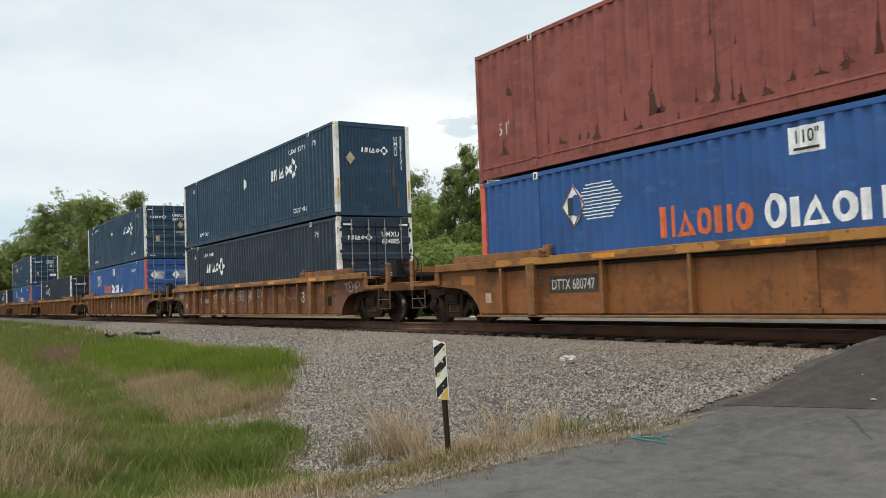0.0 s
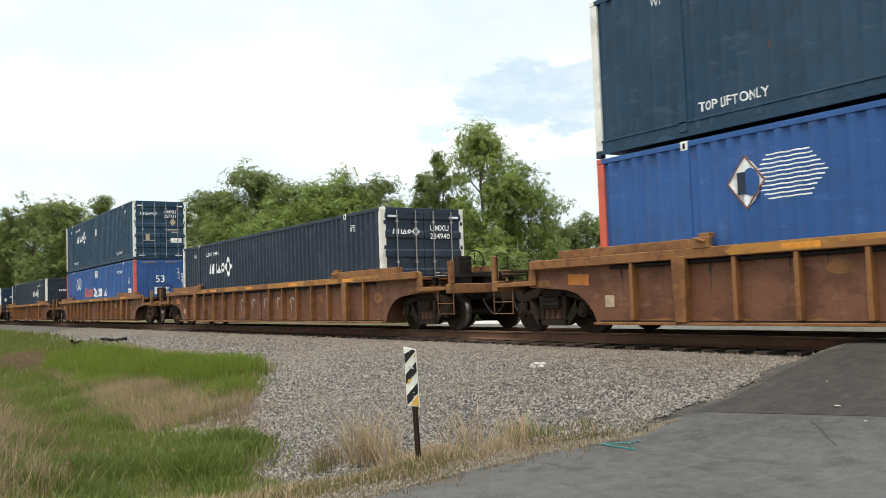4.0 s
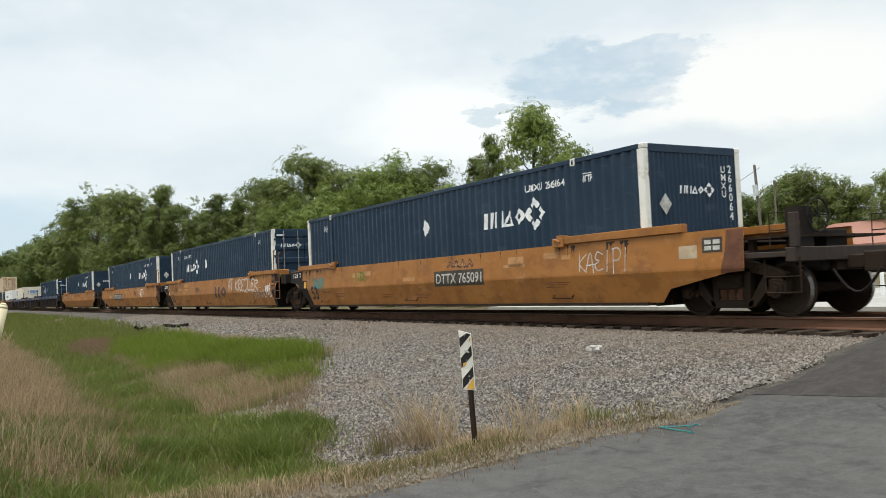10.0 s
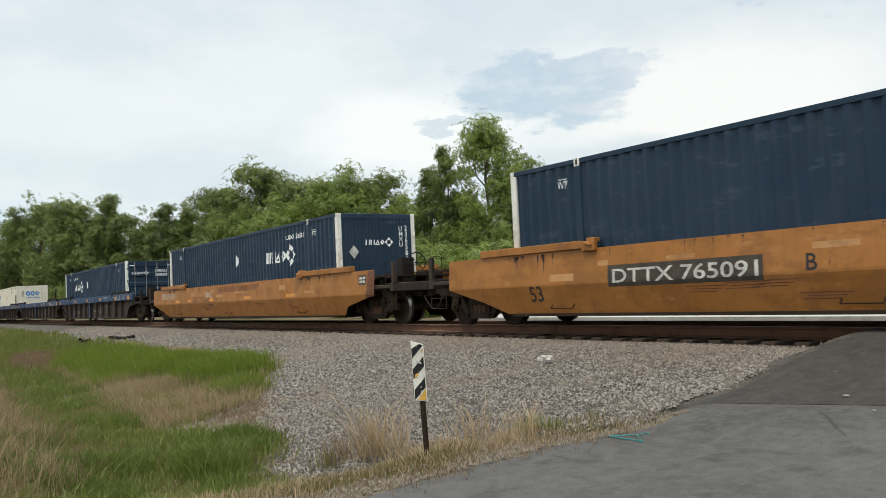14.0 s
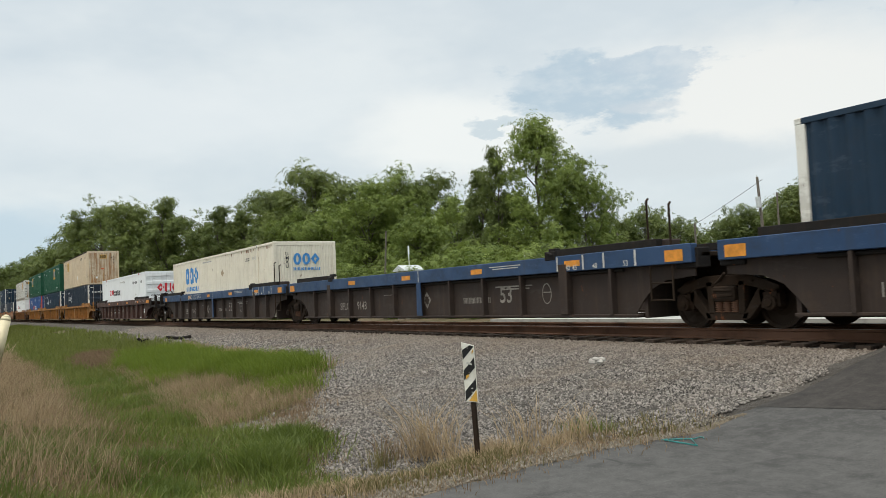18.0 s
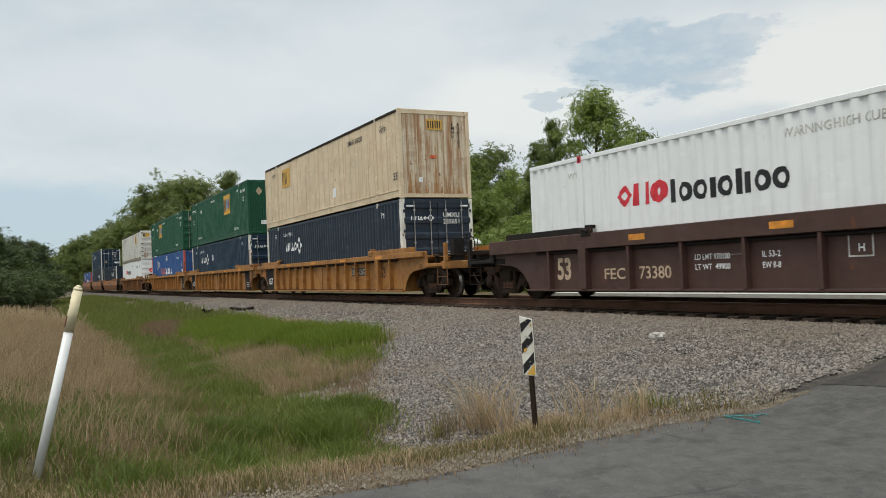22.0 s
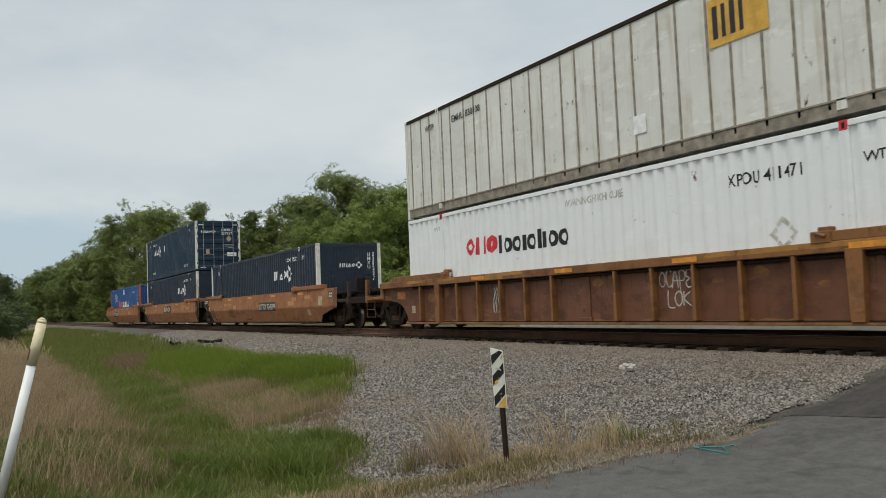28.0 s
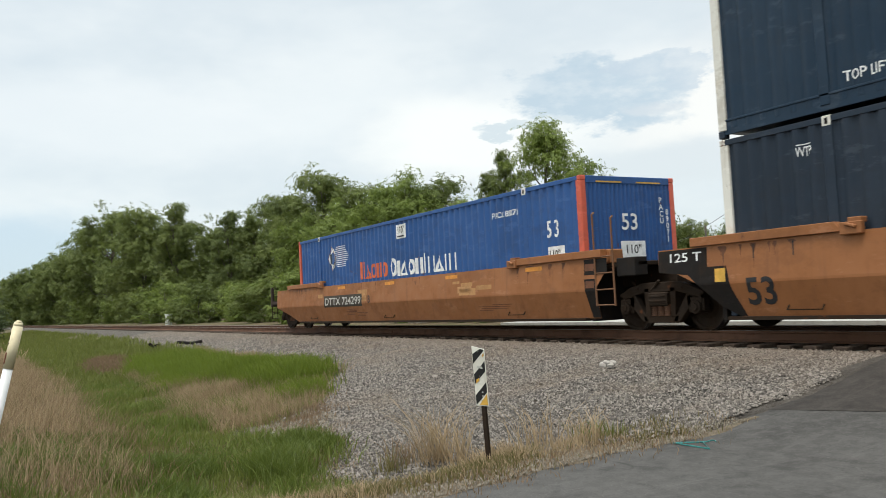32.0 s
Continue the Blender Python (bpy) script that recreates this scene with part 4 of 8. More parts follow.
    for i in range(5):
        a = 2 * np.pi * i / 5 + rng.normal(0, 0.22, sprigs)
        long = s * rng.uniform(0.65, 1.15, sprigs)
        droop = rng.uniform(-0.1, 0.6, sprigs) * long
        for k, turn in ((1, -0.30), (2, 0.26)):
            p[:, 2 * i + k] = pos + (np.cos(a + turn) * long)[:, None] * t1 + (np.sin(a + turn) * long)[:, None] * t2 - (droop * (1.0 if k == 1 else 0.7))[:, None] * n
    f = np.stack([np.stack([np.zeros(sprigs, int), np.full(sprigs, 2 * i + 1), np.full(sprigs, 2 * i + 2)], -1) for i in range(5)], 1) + 11 * np.arange(sprigs)[:, None, None]
    return wood.mesh("trunk", MAT["bark"], smooth=True), raw_mesh("crown", p.reshape(-1, 3), f.reshape(-1, 3), MAT[mat]), float(np.quantile(p[..., 2], 0.9985))


def make_trees():
    kinds = {
        "big": tree_meshes(21, 10.5, 3.3, 0.16, 7600, "leaf_light", 0.17, 26, SPIRE, 0.78),
        "oak": tree_meshes(22, 13, 4.4, 0.06, 8600, "leaf", 0.26, 30),
        "oak2": tree_meshes(23, 13, 4.2, 0.06, 8600, "leaf", 0.25, 28),
        "round": tree_meshes(24, 12, 4.2, 0.05, 8600, "leaf_light", 0.24, 30),
        "thin": tree_meshes(25, 12, 2.8, 0.22, 4200, "leaf", 0.22, 18, SPIRE, 0.85),
        "bush": tree_meshes(26, 4.2, 2.6, 0.02, 2400, "leaf_light", 0.20, 14),
        "bush2": tree_meshes(27, 4.6, 2.8, 0.02, 2400, "leaf", 0.21, 14),
        "field": tree_meshes(29, 12, 4.6, 0.03, 6400, "leaf_shade", 0.30, 28),
        "far": tree_meshes(28, 12, 4.8, 0.04, 4600, "leaf", 0.40, 26),
    }
    rng = random.Random(9)

    def plant(kind, az, dist_y, top_el, label, group="trees behind the track", name="tree", turn=None, wide=1.0):
        """Stands a tree at a bearing and distance from the track so that it reaches the height given by its top."""
        x = -math.tan(radians(az)) * dist_y
        r = math.hypot(x, dist_y)
        z0 = float(height(x, dist_y)) - 0.05
        tall = EYE_Z + r * math.tan(radians(top_el)) - z0
        wood, crown, own = kinds[kind]
        s = tall / own
        tree = tagged(new(name), label, "bush" if name == "bush" else "tree", group)
        part("trunk", wood, None, tree)
        part("crown", crown, None, tree)
        tree.matrix_world = pose(x, dist_y, z0, 0, 0, rng.uniform(0, 360) if turn is None else turn) @ Matrix.Diagonal((s * wide, s * wide, s, 1))

    plant("big", 52.3, 27, 11.8, "tall light green broadleaf tree with an open crown", turn=40, wide=0.92)
    plant("round", 49.4, 29, 8.7, "rounded light green tree beside a taller one", wide=0.8)
    plant("thin", 56.3, 27, 8.5, "slender tree with a sparse crown", wide=0.9)
    plant("thin", 55.2, 26, 9.9, "slender leaning tree with a sparse crown", wide=0.6)
    row = [("round", 62.2, 30, 8.9), ("oak", 60.0, 33, 8.3), ("oak", 67.6, 29, 9.2), ("oak2", 65.2, 32, 8.2), ("round", 64.0, 27, 7.8), ("oak2", 69.6, 33, 7.9), ("thin", 73.9, 28, 6.6), ("thin", 72.4, 30, 6.3), ("oak", 71.0, 34, 7.2), ("thin", 77.3, 27, 7.2), ("oak2", 75.6, 30, 6.2), ("oak", 79.4, 27, 6.9), ("oak2", 81.2, 28, 7.1), ("oak", 82.4, 29, 5.9), ("far", 83.6, 29, 4.4), ("far", 84.7, 29, 3.3), ("far", 85.6, 28, 3.4), ("far", 86.5, 27, 2.8), ("far", 87.4, 27, 2.3), ("far", 88.2, 28, 2.1), ("far", 85.1, 21, 3.5), ("far", 86.1, 20, 3.2), ("far", 86.9, 20, 2.6), ("far", 84.2, 22, 3.9), ("round", 69.0, 26, 6.2), ("round", 60.6, 26, 6.2), ("round", 58.0, 30, 6.8), ("oak2", 54.0, 34, 6.8), ("oak", 77.8, 31, 6.0), ("oak2", 74.4, 35, 5.7), ("oak", 72.9, 37, 5.6), ("round", 66.6, 27, 7.0)]
    for kind, az, dy, el in row:
        plant(kind, az, dy, el, "dark green broadleaf tree in a dense row")
    right = [("far", 45.4, 70, 5.3), ("far", 43.2, 72, 4.4), ("far", 47.5, 66, 5.0), ("far", 39.4, 74, 4.9), ("far", 40.8, 80, 4.0), ("oak", 36.0, 70, 6.2), ("far", 34.3, 72, 5.6), ("oak2", 32.8, 75, 5.0), ("oak", 30.4, 70, 5.8), ("far", 28.3, 70, 6.1), ("far", 26.2, 72, 5.6), ("far", 37.6, 78, 5.2)]
    for kind, az, dy, el in right:
        plant(kind, az, dy, el, "dark tree beyond the concrete yard", "trees beyond the yard")
    for i in range(26):
        az = 50 + 36 * (i + rng.uniform(0, 0.8)) / 26
        plant("bush" if i % 3 else "bush2", az, rng.uniform(21.5, 25), 3.6 - 2.4 * (az - 50) / 36 + rng.uniform(-0.3, 0.5), "leafy green bush at the foot of the trees", "bushes behind the track", "bush", wide=1.25)
    # trees on the near side, far down the line
    for az, dist, el in ((89.9, 100, 3.2), (91.2, 90, 3.4), (88.9, 130, 2.9), (92.6, 110, 3.3), (93.2, 140, 3.6), (91.9, 165, 3.9), (90.9, 200, 3.2), (95.0, 130, 4.0), (97.0, 110, 4.4), (90.2, 300, 2.2), (89.7, 420, 1.8), (89.0, 500, 1.6), (88.4, 520, 1.5), (87.8, 540, 1.4), (92.5, 260, 2.4), (94.2, 240, 2.4)):
        a = radians(az)
        x, y = -math.sin(a) * dist, math.cos(a) * dist
        tree = tagged(new("tree"), "dark broadleaf tree at the edge of a field", "tree", "trees by the field")
        wood, crown, own = kinds["field"]
        part("trunk", wood, None, tree)
        part("crown", crown, None, tree)
        s = (EYE_Z + dist * math.tan(radians(el)) + 0.55) / own
        tree.matrix_world = pose(x, y, -0.6, 0, 0, rng.uniform(0, 360)) @ Matrix.Diagonal((s * 1.15, s * 1.15, s, 1))


def make_field_bushes():
    wood, crown, own = tree_meshes(37, 4.2, 2.6, 0.02, 3600, "leaf_shade", 0.17, 16)
    rng = random.Random(12)
    for az, dist, el in ((89.3, 75, 1.2), (90.5, 70, 1.4), (88.6, 95, 1.5), (91.6, 78, 1.3), (90.0, 88, 1.6), (93.0, 80, 1.2)):
        a = radians(az)
        bush = tagged(new("bush"), "dark leafy bush at the edge of the dry field", "bush", "bushes by the field")
        part("trunk", wood, None, bush)
        part("crown", crown, None, bush)
        s = (EYE_Z + dist * math.tan(radians(el)) + 0.6) / own
        bush.matrix_world = pose(-math.sin(a) * dist, math.cos(a) * dist, -0.62, 0, 0, rng.uniform(0, 360)) @ Matrix.Diagonal((s * 1.4, s * 1.4, s, 1))


# ---- small things by the road ----
def make_roadside():
    # striped marker
    x, y = -6.97, 4.47
    z = float(ground_z(x, y))
    marker = thing("object_marker", "narrow black and white striped marker on a leaning steel post", "road sign")
    post = part("post", Shape().prism([(-0.022, -0.015), (0.022, -0.015), (0.022, 0.015), (0.008, 0.015), (0.008, -0.005), (-0.008, -0.005), (-0.008, 0.015), (-0.022, 0.015)], -0.12, 1.02, "z"), "truck", marker, "rusty flanged steel post")
    part("panel", Shape().prism([(-0.078, 0.575), (0.078, 0.57), (0.078, 1.120), (0.060, 1.124), (-0.072, 1.155), (-0.078, 1.150)], -0.024, -0.018), "sign_white", marker, "yellowed white panel", bevel=0.002)
    for z0 in (0.582, 0.785, 0.985):
        part("stripe", Shape().prism([(-0.071, z0), (0.071, z0 + 0.122), (0.071, min(1.112, z0 + 0.222)), (0.030, min(1.125, z0 + 0.182)), (-0.071, z0 + 0.095)], -0.0265, -0.0245), "sign_black", marker)
    for zz in (0.63, 0.86, 1.10):
        part("bolt", Shape().rod((0, -0.030, zz), (0, -0.024, zz), 0.007), "steel", marker)
    for poly, stain in (([(-0.03, 0.585), (0.070, 0.580), (0.070, 0.690)], "decal_yellow"), ([(-0.05, 0.79), (-0.01, 0.82), (-0.012, 0.845), (-0.045, 0.83)], "decal_yellow"), ([(0.045, 1.04), (0.070, 1.06), (0.070, 1.085), (0.05, 1.065)], "decal_yellow"), ([(-0.03, 0.945), (0.045, 0.93), (0.03, 0.955), (0.0, 0.96), (-0.02, 0.965)], "decal_dim"), ([(0.01, 0.665), (0.03, 0.66), (0.028, 0.672), (0.012, 0.676)], "decal_dim"), ([(0.004, 0.70), (0.03, 0.705), (0.02, 0.715)], "decal_dim")):
        part("stain", Shape().prism(poly, -0.0285, -0.027), stain, marker, "yellowed stain" if stain == "decal_yellow" else "scuffed spot")
    marker.matrix_world = pose(x, y, z, 1.0, -1.7, 19)
    # white pipe
    pipe = thing("marker_pipe", "leaning white plastic marker pipe with a yellowed cap", "marker post")
    x, y = -7.49, 0.09
    part("pipe", Shape().rod((0, 0, 0.06), (0, 0, 1.24), 0.036, 16), "plastic", pipe, smooth=True)
    part("stub", Shape().rod((0, 0, -0.25), (0, 0, 0.12), 0.022, 8), "truck", pipe, "thin dark stake")
    cap = Shape().rod((0, 0, 1.235), (0, 0, 1.575), 0.039, 16).rod((0, 0, 1.575), (0, 0, 1.602), 0.039, 16, 0.032).rod((0, 0, 1.602), (0, 0, 1.620), 0.032, 16, 0.014)
    part("cap", cap, "plastic_old", pipe, "yellowed plastic cap with worn bands", smooth=True)
    part("label", Shape().box(-0.024, 0.022, -0.0415, -0.034, 1.27, 1.36), "rust_label", pipe, "rust-brown label")
    for zz in (1.42, 1.46, 1.50, 1.56):
        part("mark", Shape().box(-0.016, 0.012, -0.0410, -0.036, zz, zz + 0.016), "truck", pipe)
    pipe.matrix_world = pose(x, y, float(ground_z(x, y)) - 0.02, -13, 0, 0)
    # coat hanger on the road edge
    hanger = Shape()
    pts = [(-0.21, -0.08, 0.008), (-0.01, 0.11, 0.016), (0.25, -0.085, 0.008), (-0.21, -0.08, 0.008)]
    hanger.path(pts, 0.008).path([(-0.01, 0.11, 0.016), (0.005, 0.17, 0.016), (-0.02, 0.22, 0.018), (0.02, 0.25, 0.018), (0.05, 0.22, 0.014)], 0.006)
    h = thing("coat_hanger", "teal plastic coat hanger lying on the asphalt", "coat hanger", shape=hanger, mat="teal_plastic")
    h.matrix_world = pose(-5.95, 6.2, -0.757, 0, 0, 0)
    # litter on the stones
    rng = random.Random(4)
    wad = Shape()
    for _ in range(7):
        a, b, c = rng.uniform(-0.12, 0.1), rng.uniform(-0.07, 0.07), rng.uniform(0.0, 0.05)
        wad.box(a, a + rng.uniform(0.05, 0.14), b, b + rng.uniform(0.03, 0.09), c, c + rng.uniform(0.02, 0.05))
    w = thing("litter", "crumpled pale paper litter on the ballast", "litter", shape=wad, mat="paper", bevel=0.012)
    px, py = -10.15, 8.72
    w.matrix_world = pose(px, py, float(bed_z(px, py)) + 0.03, 4, 8, 30) @ Matrix.Diagonal((0.85, 0.85, 1.7, 1))
    for px, py, s in ((-4.9, 8.3, 0.22), (-4.4, 7.9, 0.13), (-6.5, 3.3, 0.25), (-5.5, 9.1, 0.12), (-12.6, 4.2, 0.3)):
        bit = thing("litter", "small pale scrap of litter on the ground", "litter", "small litter", shape=w.data)
        bit.matrix_world = pose(px, py, (float(np.interp(py, ROAD_Y, ROAD_Z)) + 0.035) if px > -6.3 else float(ground_z(px, py)) + 0.02, 0, 0, rng.uniform(0, 360)) @ Matrix.Diagonal((s, s, s, 1))
    # scrap timber on the bank
    for x, y, l, a, tilt in ((-35.0, 8.2, 0.9, 40, 6), (-34.5, 8.5, 0.6, 15, -5), (-36.4, 7.2, 0.6, 80, 45), (-36.9, 7.3, 0.5, 40, -20)):
        log = Shape().box(-l / 2, l / 2, -0.06, 0.06, -0.06, 0.06)
        t = thing("scrap_timber", "dark broken sleeper timber lying on the bank", "timber", "scrap timber", shape=log, mat="soot", bevel=0.02)
        t.matrix_world = pose(x, y, float(ground_z(x, y)) + 0.12, 0, tilt, a)
    # dark wood bit near the litter and a boulder
    box = thing("relay_box", "small pale metal cabinet beside the track", "cabinet")
    part("body", Shape().box(-0.35, 0.35, -0.25, 0.25, 0, 1.2), "white", box, bevel=0.02)
    part("lid", Shape().box(-0.4, 0.4, -0.3, 0.3, 1.2, 1.27), "white", box, bevel=0.01)
    part("door", Shape().box(-0.3, 0.3, -0.262, -0.252, 0.1, 1.12), "white", box, bevel=0.004)
    box.matrix_world = pose(-90.5, 19.4, -0.45, 0, 0, 8)


def make_beyond():
    """Poles, wires and buildings on the other side of the track."""
    def pole(az, y, top_el, r, label, lean=0.0, name="utility_pole", arm=True, base_z=-0.3):
        x = -math.tan(radians(az)) * y
        tall = EYE_Z + math.hypot(x, y) * math.tan(radians(top_el)) - base_z
        p = thing(name, label, "pole")
        part("shaft", Shape().rod((0, 0, -0.2), (0, 0, tall), r, 10, r * 0.7), "wood_pole", p)
        if arm:
            part("transformer", Shape().rod((0.1, -0.32, tall - 2.6), (0.1, -0.32, tall - 1.7), 0.2, 12), "grey_roof", p, "grey transformer can")
            part("insulator", Shape().rod((0, 0, tall), (0, 0, tall + 0.18), 0.04, 8), "white", p)
        p.matrix_world = pose(x, y, base_z, 0, lean, 0)
        return x, y, base_z + tall
    x, y, z = pole(38.0, 58, 6.7, 0.15, "weathered wooden utility pole with a transformer", -3)
    pole(37.2, 60, 5.6, 0.10, "pale slim lamp pole", 0, "lamp_pole", False)
    for end in ((-78, 66, 3.5),):
        pts = []
        for i in range(13):
            u = i / 12
            pts.append((x + (end[0] - x) * u, y + (end[1] - y) * u, z - 0.3 + (end[2] - z + 0.3) * u - 1.4 * math.sin(math.pi * u)))
        thing("overhead_cable", "thin black overhead cable hung from a pole", "cable", "overhead cables", shape=Shape().path(pts, 0.018, 5), mat="wire")
    pole(47.3, 40, 3.9, 0.07, "short grey post beyond the track", 0, "post", False)
    pole(42.3, 44, 4.0, 0.09, "dark wooden post beyond the track", 0, "post", False)
    pole(63.2, 20, 4.6, 0.06, "thin leaning pole among the bushes", 7, "post", False)
    # low building with a salmon roof
    hall = thing("low_building", "low pale building with a salmon sheet roof", "building")
    x0, x1, y0, y1 = -46, -14, 62, 76
    part("wall", Shape().box(x0, x1, y0, y0 + 0.25, -0.3, 2.3), "wall", hall)
    part("wall", Shape().box(x0, x1, y1 - 0.25, y1, -0.3, 2.3), "wall", hall)
    part("wall", Shape().box(x0, x0 + 0.25, y0 + 0.26, y1 - 0.26, -0.3, 2.3), "wall", hall)
    part("wall", Shape().box(x1 - 0.25, x1, y0 + 0.26, y1 - 0.26, -0.3, 2.3), "wall", hall)
    part("roof", Shape().prism([(y0 - 0.6, 2.25), ((y0 + y1) / 2, 4.4), (y1 + 0.6, 2.25), (y1 + 0.6, 2.4), ((y0 + y1) / 2, 4.55), (y0 - 0.6, 2.4)], x0 - 0.5, x1 + 0.5, "x"), "salmon", hall, "salmon ribbed sheet roof")
    for i in range(6):
        part("window", Shape().box(x0 + 3 + 5 * i, x0 + 4.4 + 5 * i, y0 - 0.03, y0 - 0.005, 0.8, 1.8), "glass", hall)
    # signal cabinet in front of the bushes
    shed = thing("signal_cabinet", "small pale signal cabinet with a grey gable roof and aerial", "cabinet")
    sx, sy = -37.5, 20.4
    part("body", Shape().box(sx - 0.5, sx + 0.5, sy - 0.45, sy + 0.45, -0.42, 2.13), "wall", shed, bevel=0.01)
    part("door", Shape().box(sx - 0.38, sx + 0.38, sy - 0.475, sy - 0.455, -0.25, 1.95), "wall", shed, bevel=0.006)
    part("roof", Shape().prism([(sx - 0.62, 2.12), (sx + 0.62, 2.12), (sx + 0.60, 2.18), (sx, 2.42), (sx - 0.60, 2.18)], sy - 0.58, sy + 0.58), "grey_roof", shed)
    part("aerial", Shape().rod((sx + 0.1, sy, 2.3), (sx + 0.1, sy, 3.4), 0.022).rod((sx + 0.1, sy, 2.95), (sx + 0.1, sy, 3.38), 0.045), "white", shed)
    # white posts along the yard edge
    me = Shape().rod((0, 0, -0.3), (0, 0, 0.75), 0.06, 8).mesh("bollard", MAT["white"])
    for i in range(9):
        b = thing("bollard", "short white bollard at the edge of the yard", "bollard", "bollards along the yard", shape=me)
        b.location = (-24 + 3.1 * i, 24.0, -0.1)


make_ground()
make_stones()
make_track()
make_grass()
make_strays()
make_trees()
make_field_bushes()
make_roadside()
make_beyond()


# ---- flat markings ----
TEXTS = {}


def text_outline(words, tall, fat=0.012):
    """Filled outlines of words in the built-in font, as points (across, up) and faces; the width is found too."""
    if (words, fat) not in TEXTS:
        cu = bpy.data.curves.new("words", "FONT")
        cu.body, cu.size, cu.resolution_u, cu.offset = words, 1.0, 3, fat
        ob = bpy.data.objects.new("words", cu)
        me = bpy.data.meshes.new_from_object(ob)
        v = [(p.co.x, p.co.y) for p in me.vertices]
        f = [tuple(p.vertices) for p in me.polygons]
        bpy.data.objects.remove(ob)
        bpy.data.meshes.remove(me)
        TEXTS[words, fat] = (v, f)
    v, f = TEXTS[words, fat]
    top = 0.70
    return [(a * tall / top, b * tall / top) for a, b in v], f


class Flat:
    """A flat marking: polygons in (across, up)."""

    def __init__(self):
        self.v, self.f, self.piece, self.now = [], [], [], 0

    def next(self):
        self.now += 1

    def poly(self, *pts):
        k = len(self.v)
        self.v += pts
        self.f.append(tuple(range(k, k + len(pts))))
        self.piece.append(self.now)
        return self

    def apart(self):
        """The pieces of the marking, each by itself."""
        for g in sorted(set(self.piece)):
            one, seen = Flat(), {}
            for f, p in zip(self.f, self.piece):
                if p == g:
                    for i in f:
                        if i not in seen:
                            seen[i] = len(one.v)
                            one.v.append(self.v[i])
                    one.f.append(tuple(seen[i] for i in f))
                    one.piece.append(0)
            yield one

    def rect(self, a0, a1, b0, b1):
        self.next()
        return self.poly((a0, b0), (a1, b0), (a1, b1), (a0, b1))

    def text(self, words, a, b, tall, width=None, column=False, fat=0.012, same=False):
        if not same:
            self.next()
        if column:
            for i, ch in enumerate(words):
                self.text(ch, a, b - i * tall * 1.22, tall, same=True)
            return self
        v, f = text_outline(words, tall, fat)
        s = 1.0 if width is None else width / max(1e-6, max(p[0] for p in v))
        k = len(self.v)
        self.v += [(a + p * s, b + q) for p, q in v]
        self.f += [tuple(k + i for i in q) for q in f]
        self.piece += [self.now] * len(f)
        return self

    def band(self, outer, inner, closed=True):
        """A strip between two lines of points, in one piece."""
        n, k = len(outer), len(self.v)
        self.v += [q for pair in zip(outer, inner) for q in pair]
        for i in range(n if closed else n - 1):
            j = (i + 1) % n
            self.f.append((k + 2 * i, k + 2 * j, k + 2 * j + 1, k + 2 * i + 1))
            self.piece.append(self.now)
        return self

    def row(self, count, a0, a1, b0, b1, slant=0.0, gap=0.22, tall_first=()):
        """A row of plain blocks where a brand name stands."""
        return self.word("h" * count, a0, a1, b0, b1, slant, gap, tall_first)

    def word(self, forms, a0, a1, b0, b1, slant=0.0, gap=0.2, tall_first=(), bold=0.3):
        """A brand name as plain shapes, one for each character: h two bars, i one bar, o a ring, v a triangle, x a diamond."""
        share = [0.5 if c == "i" else 1.0 for c in forms]
        unit, x0 = (a1 - a0) / sum(share), a0
        for i, c in enumerate(forms):
            w = unit * (share[i] - gap)
            top = b1 + (0.22 * (b1 - b0) if i in tall_first else 0)
            t, m, h = bold * unit, x0 + w / 2, top - b0

            def lean(p, q):
                return p + slant * (q - b0) / (b1 - b0), q
            self.next()
            if c == "o":
                turn = [2 * math.pi * j / 14 for j in range(14)]
                self.band([lean(m + w / 2 * math.cos(q), b0 + h / 2 + h / 2 * math.sin(q)) for q in turn], [lean(m + (w / 2 - t) * math.cos(q), b0 + h / 2 + (h / 2 - 0.8 * t) * math.sin(q)) for q in turn])
            elif c == "v":
                self.band([lean(x0 - 0.08 * w, b0), lean(x0 + 1.08 * w, b0), lean(m, top)], [lean(x0 + 0.24 * w, b0 + 0.16 * h), lean(x0 + 0.76 * w, b0 + 0.16 * h), lean(m, b0 + 0.60 * h)])
            elif c == "x":
                self.band([lean(x0 - 0.05 * w, b0 + h / 2), lean(m, b0), lean(x0 + 1.05 * w, b0 + h / 2), lean(m, top)], [lean(x0 + 0.32 * w, b0 + h / 2), lean(m, b0 + 0.30 * h), lean(x0 + 0.68 * w, b0 + h / 2), lean(m, top - 0.30 * h)])
            elif c == "i":
                self.poly(lean(m - t / 2, b0), lean(m + t / 2, b0), lean(m + t / 2, top), lean(m - t / 2, top))
            else:
                for p, q in ((x0, x0 + t), (x0 + w - 0.75 * t, x0 + w)):
                    self.poly(lean(p, b0), lean(q, b0), lean(q, top), lean(p, top))
            x0 += unit * share[i]
        return self

    def diamond(self, a, b, r):
        self.next()
        return self.poly((a - r * 0.8, b), (a, b - r), (a + r * 0.8, b), (a, b + r))

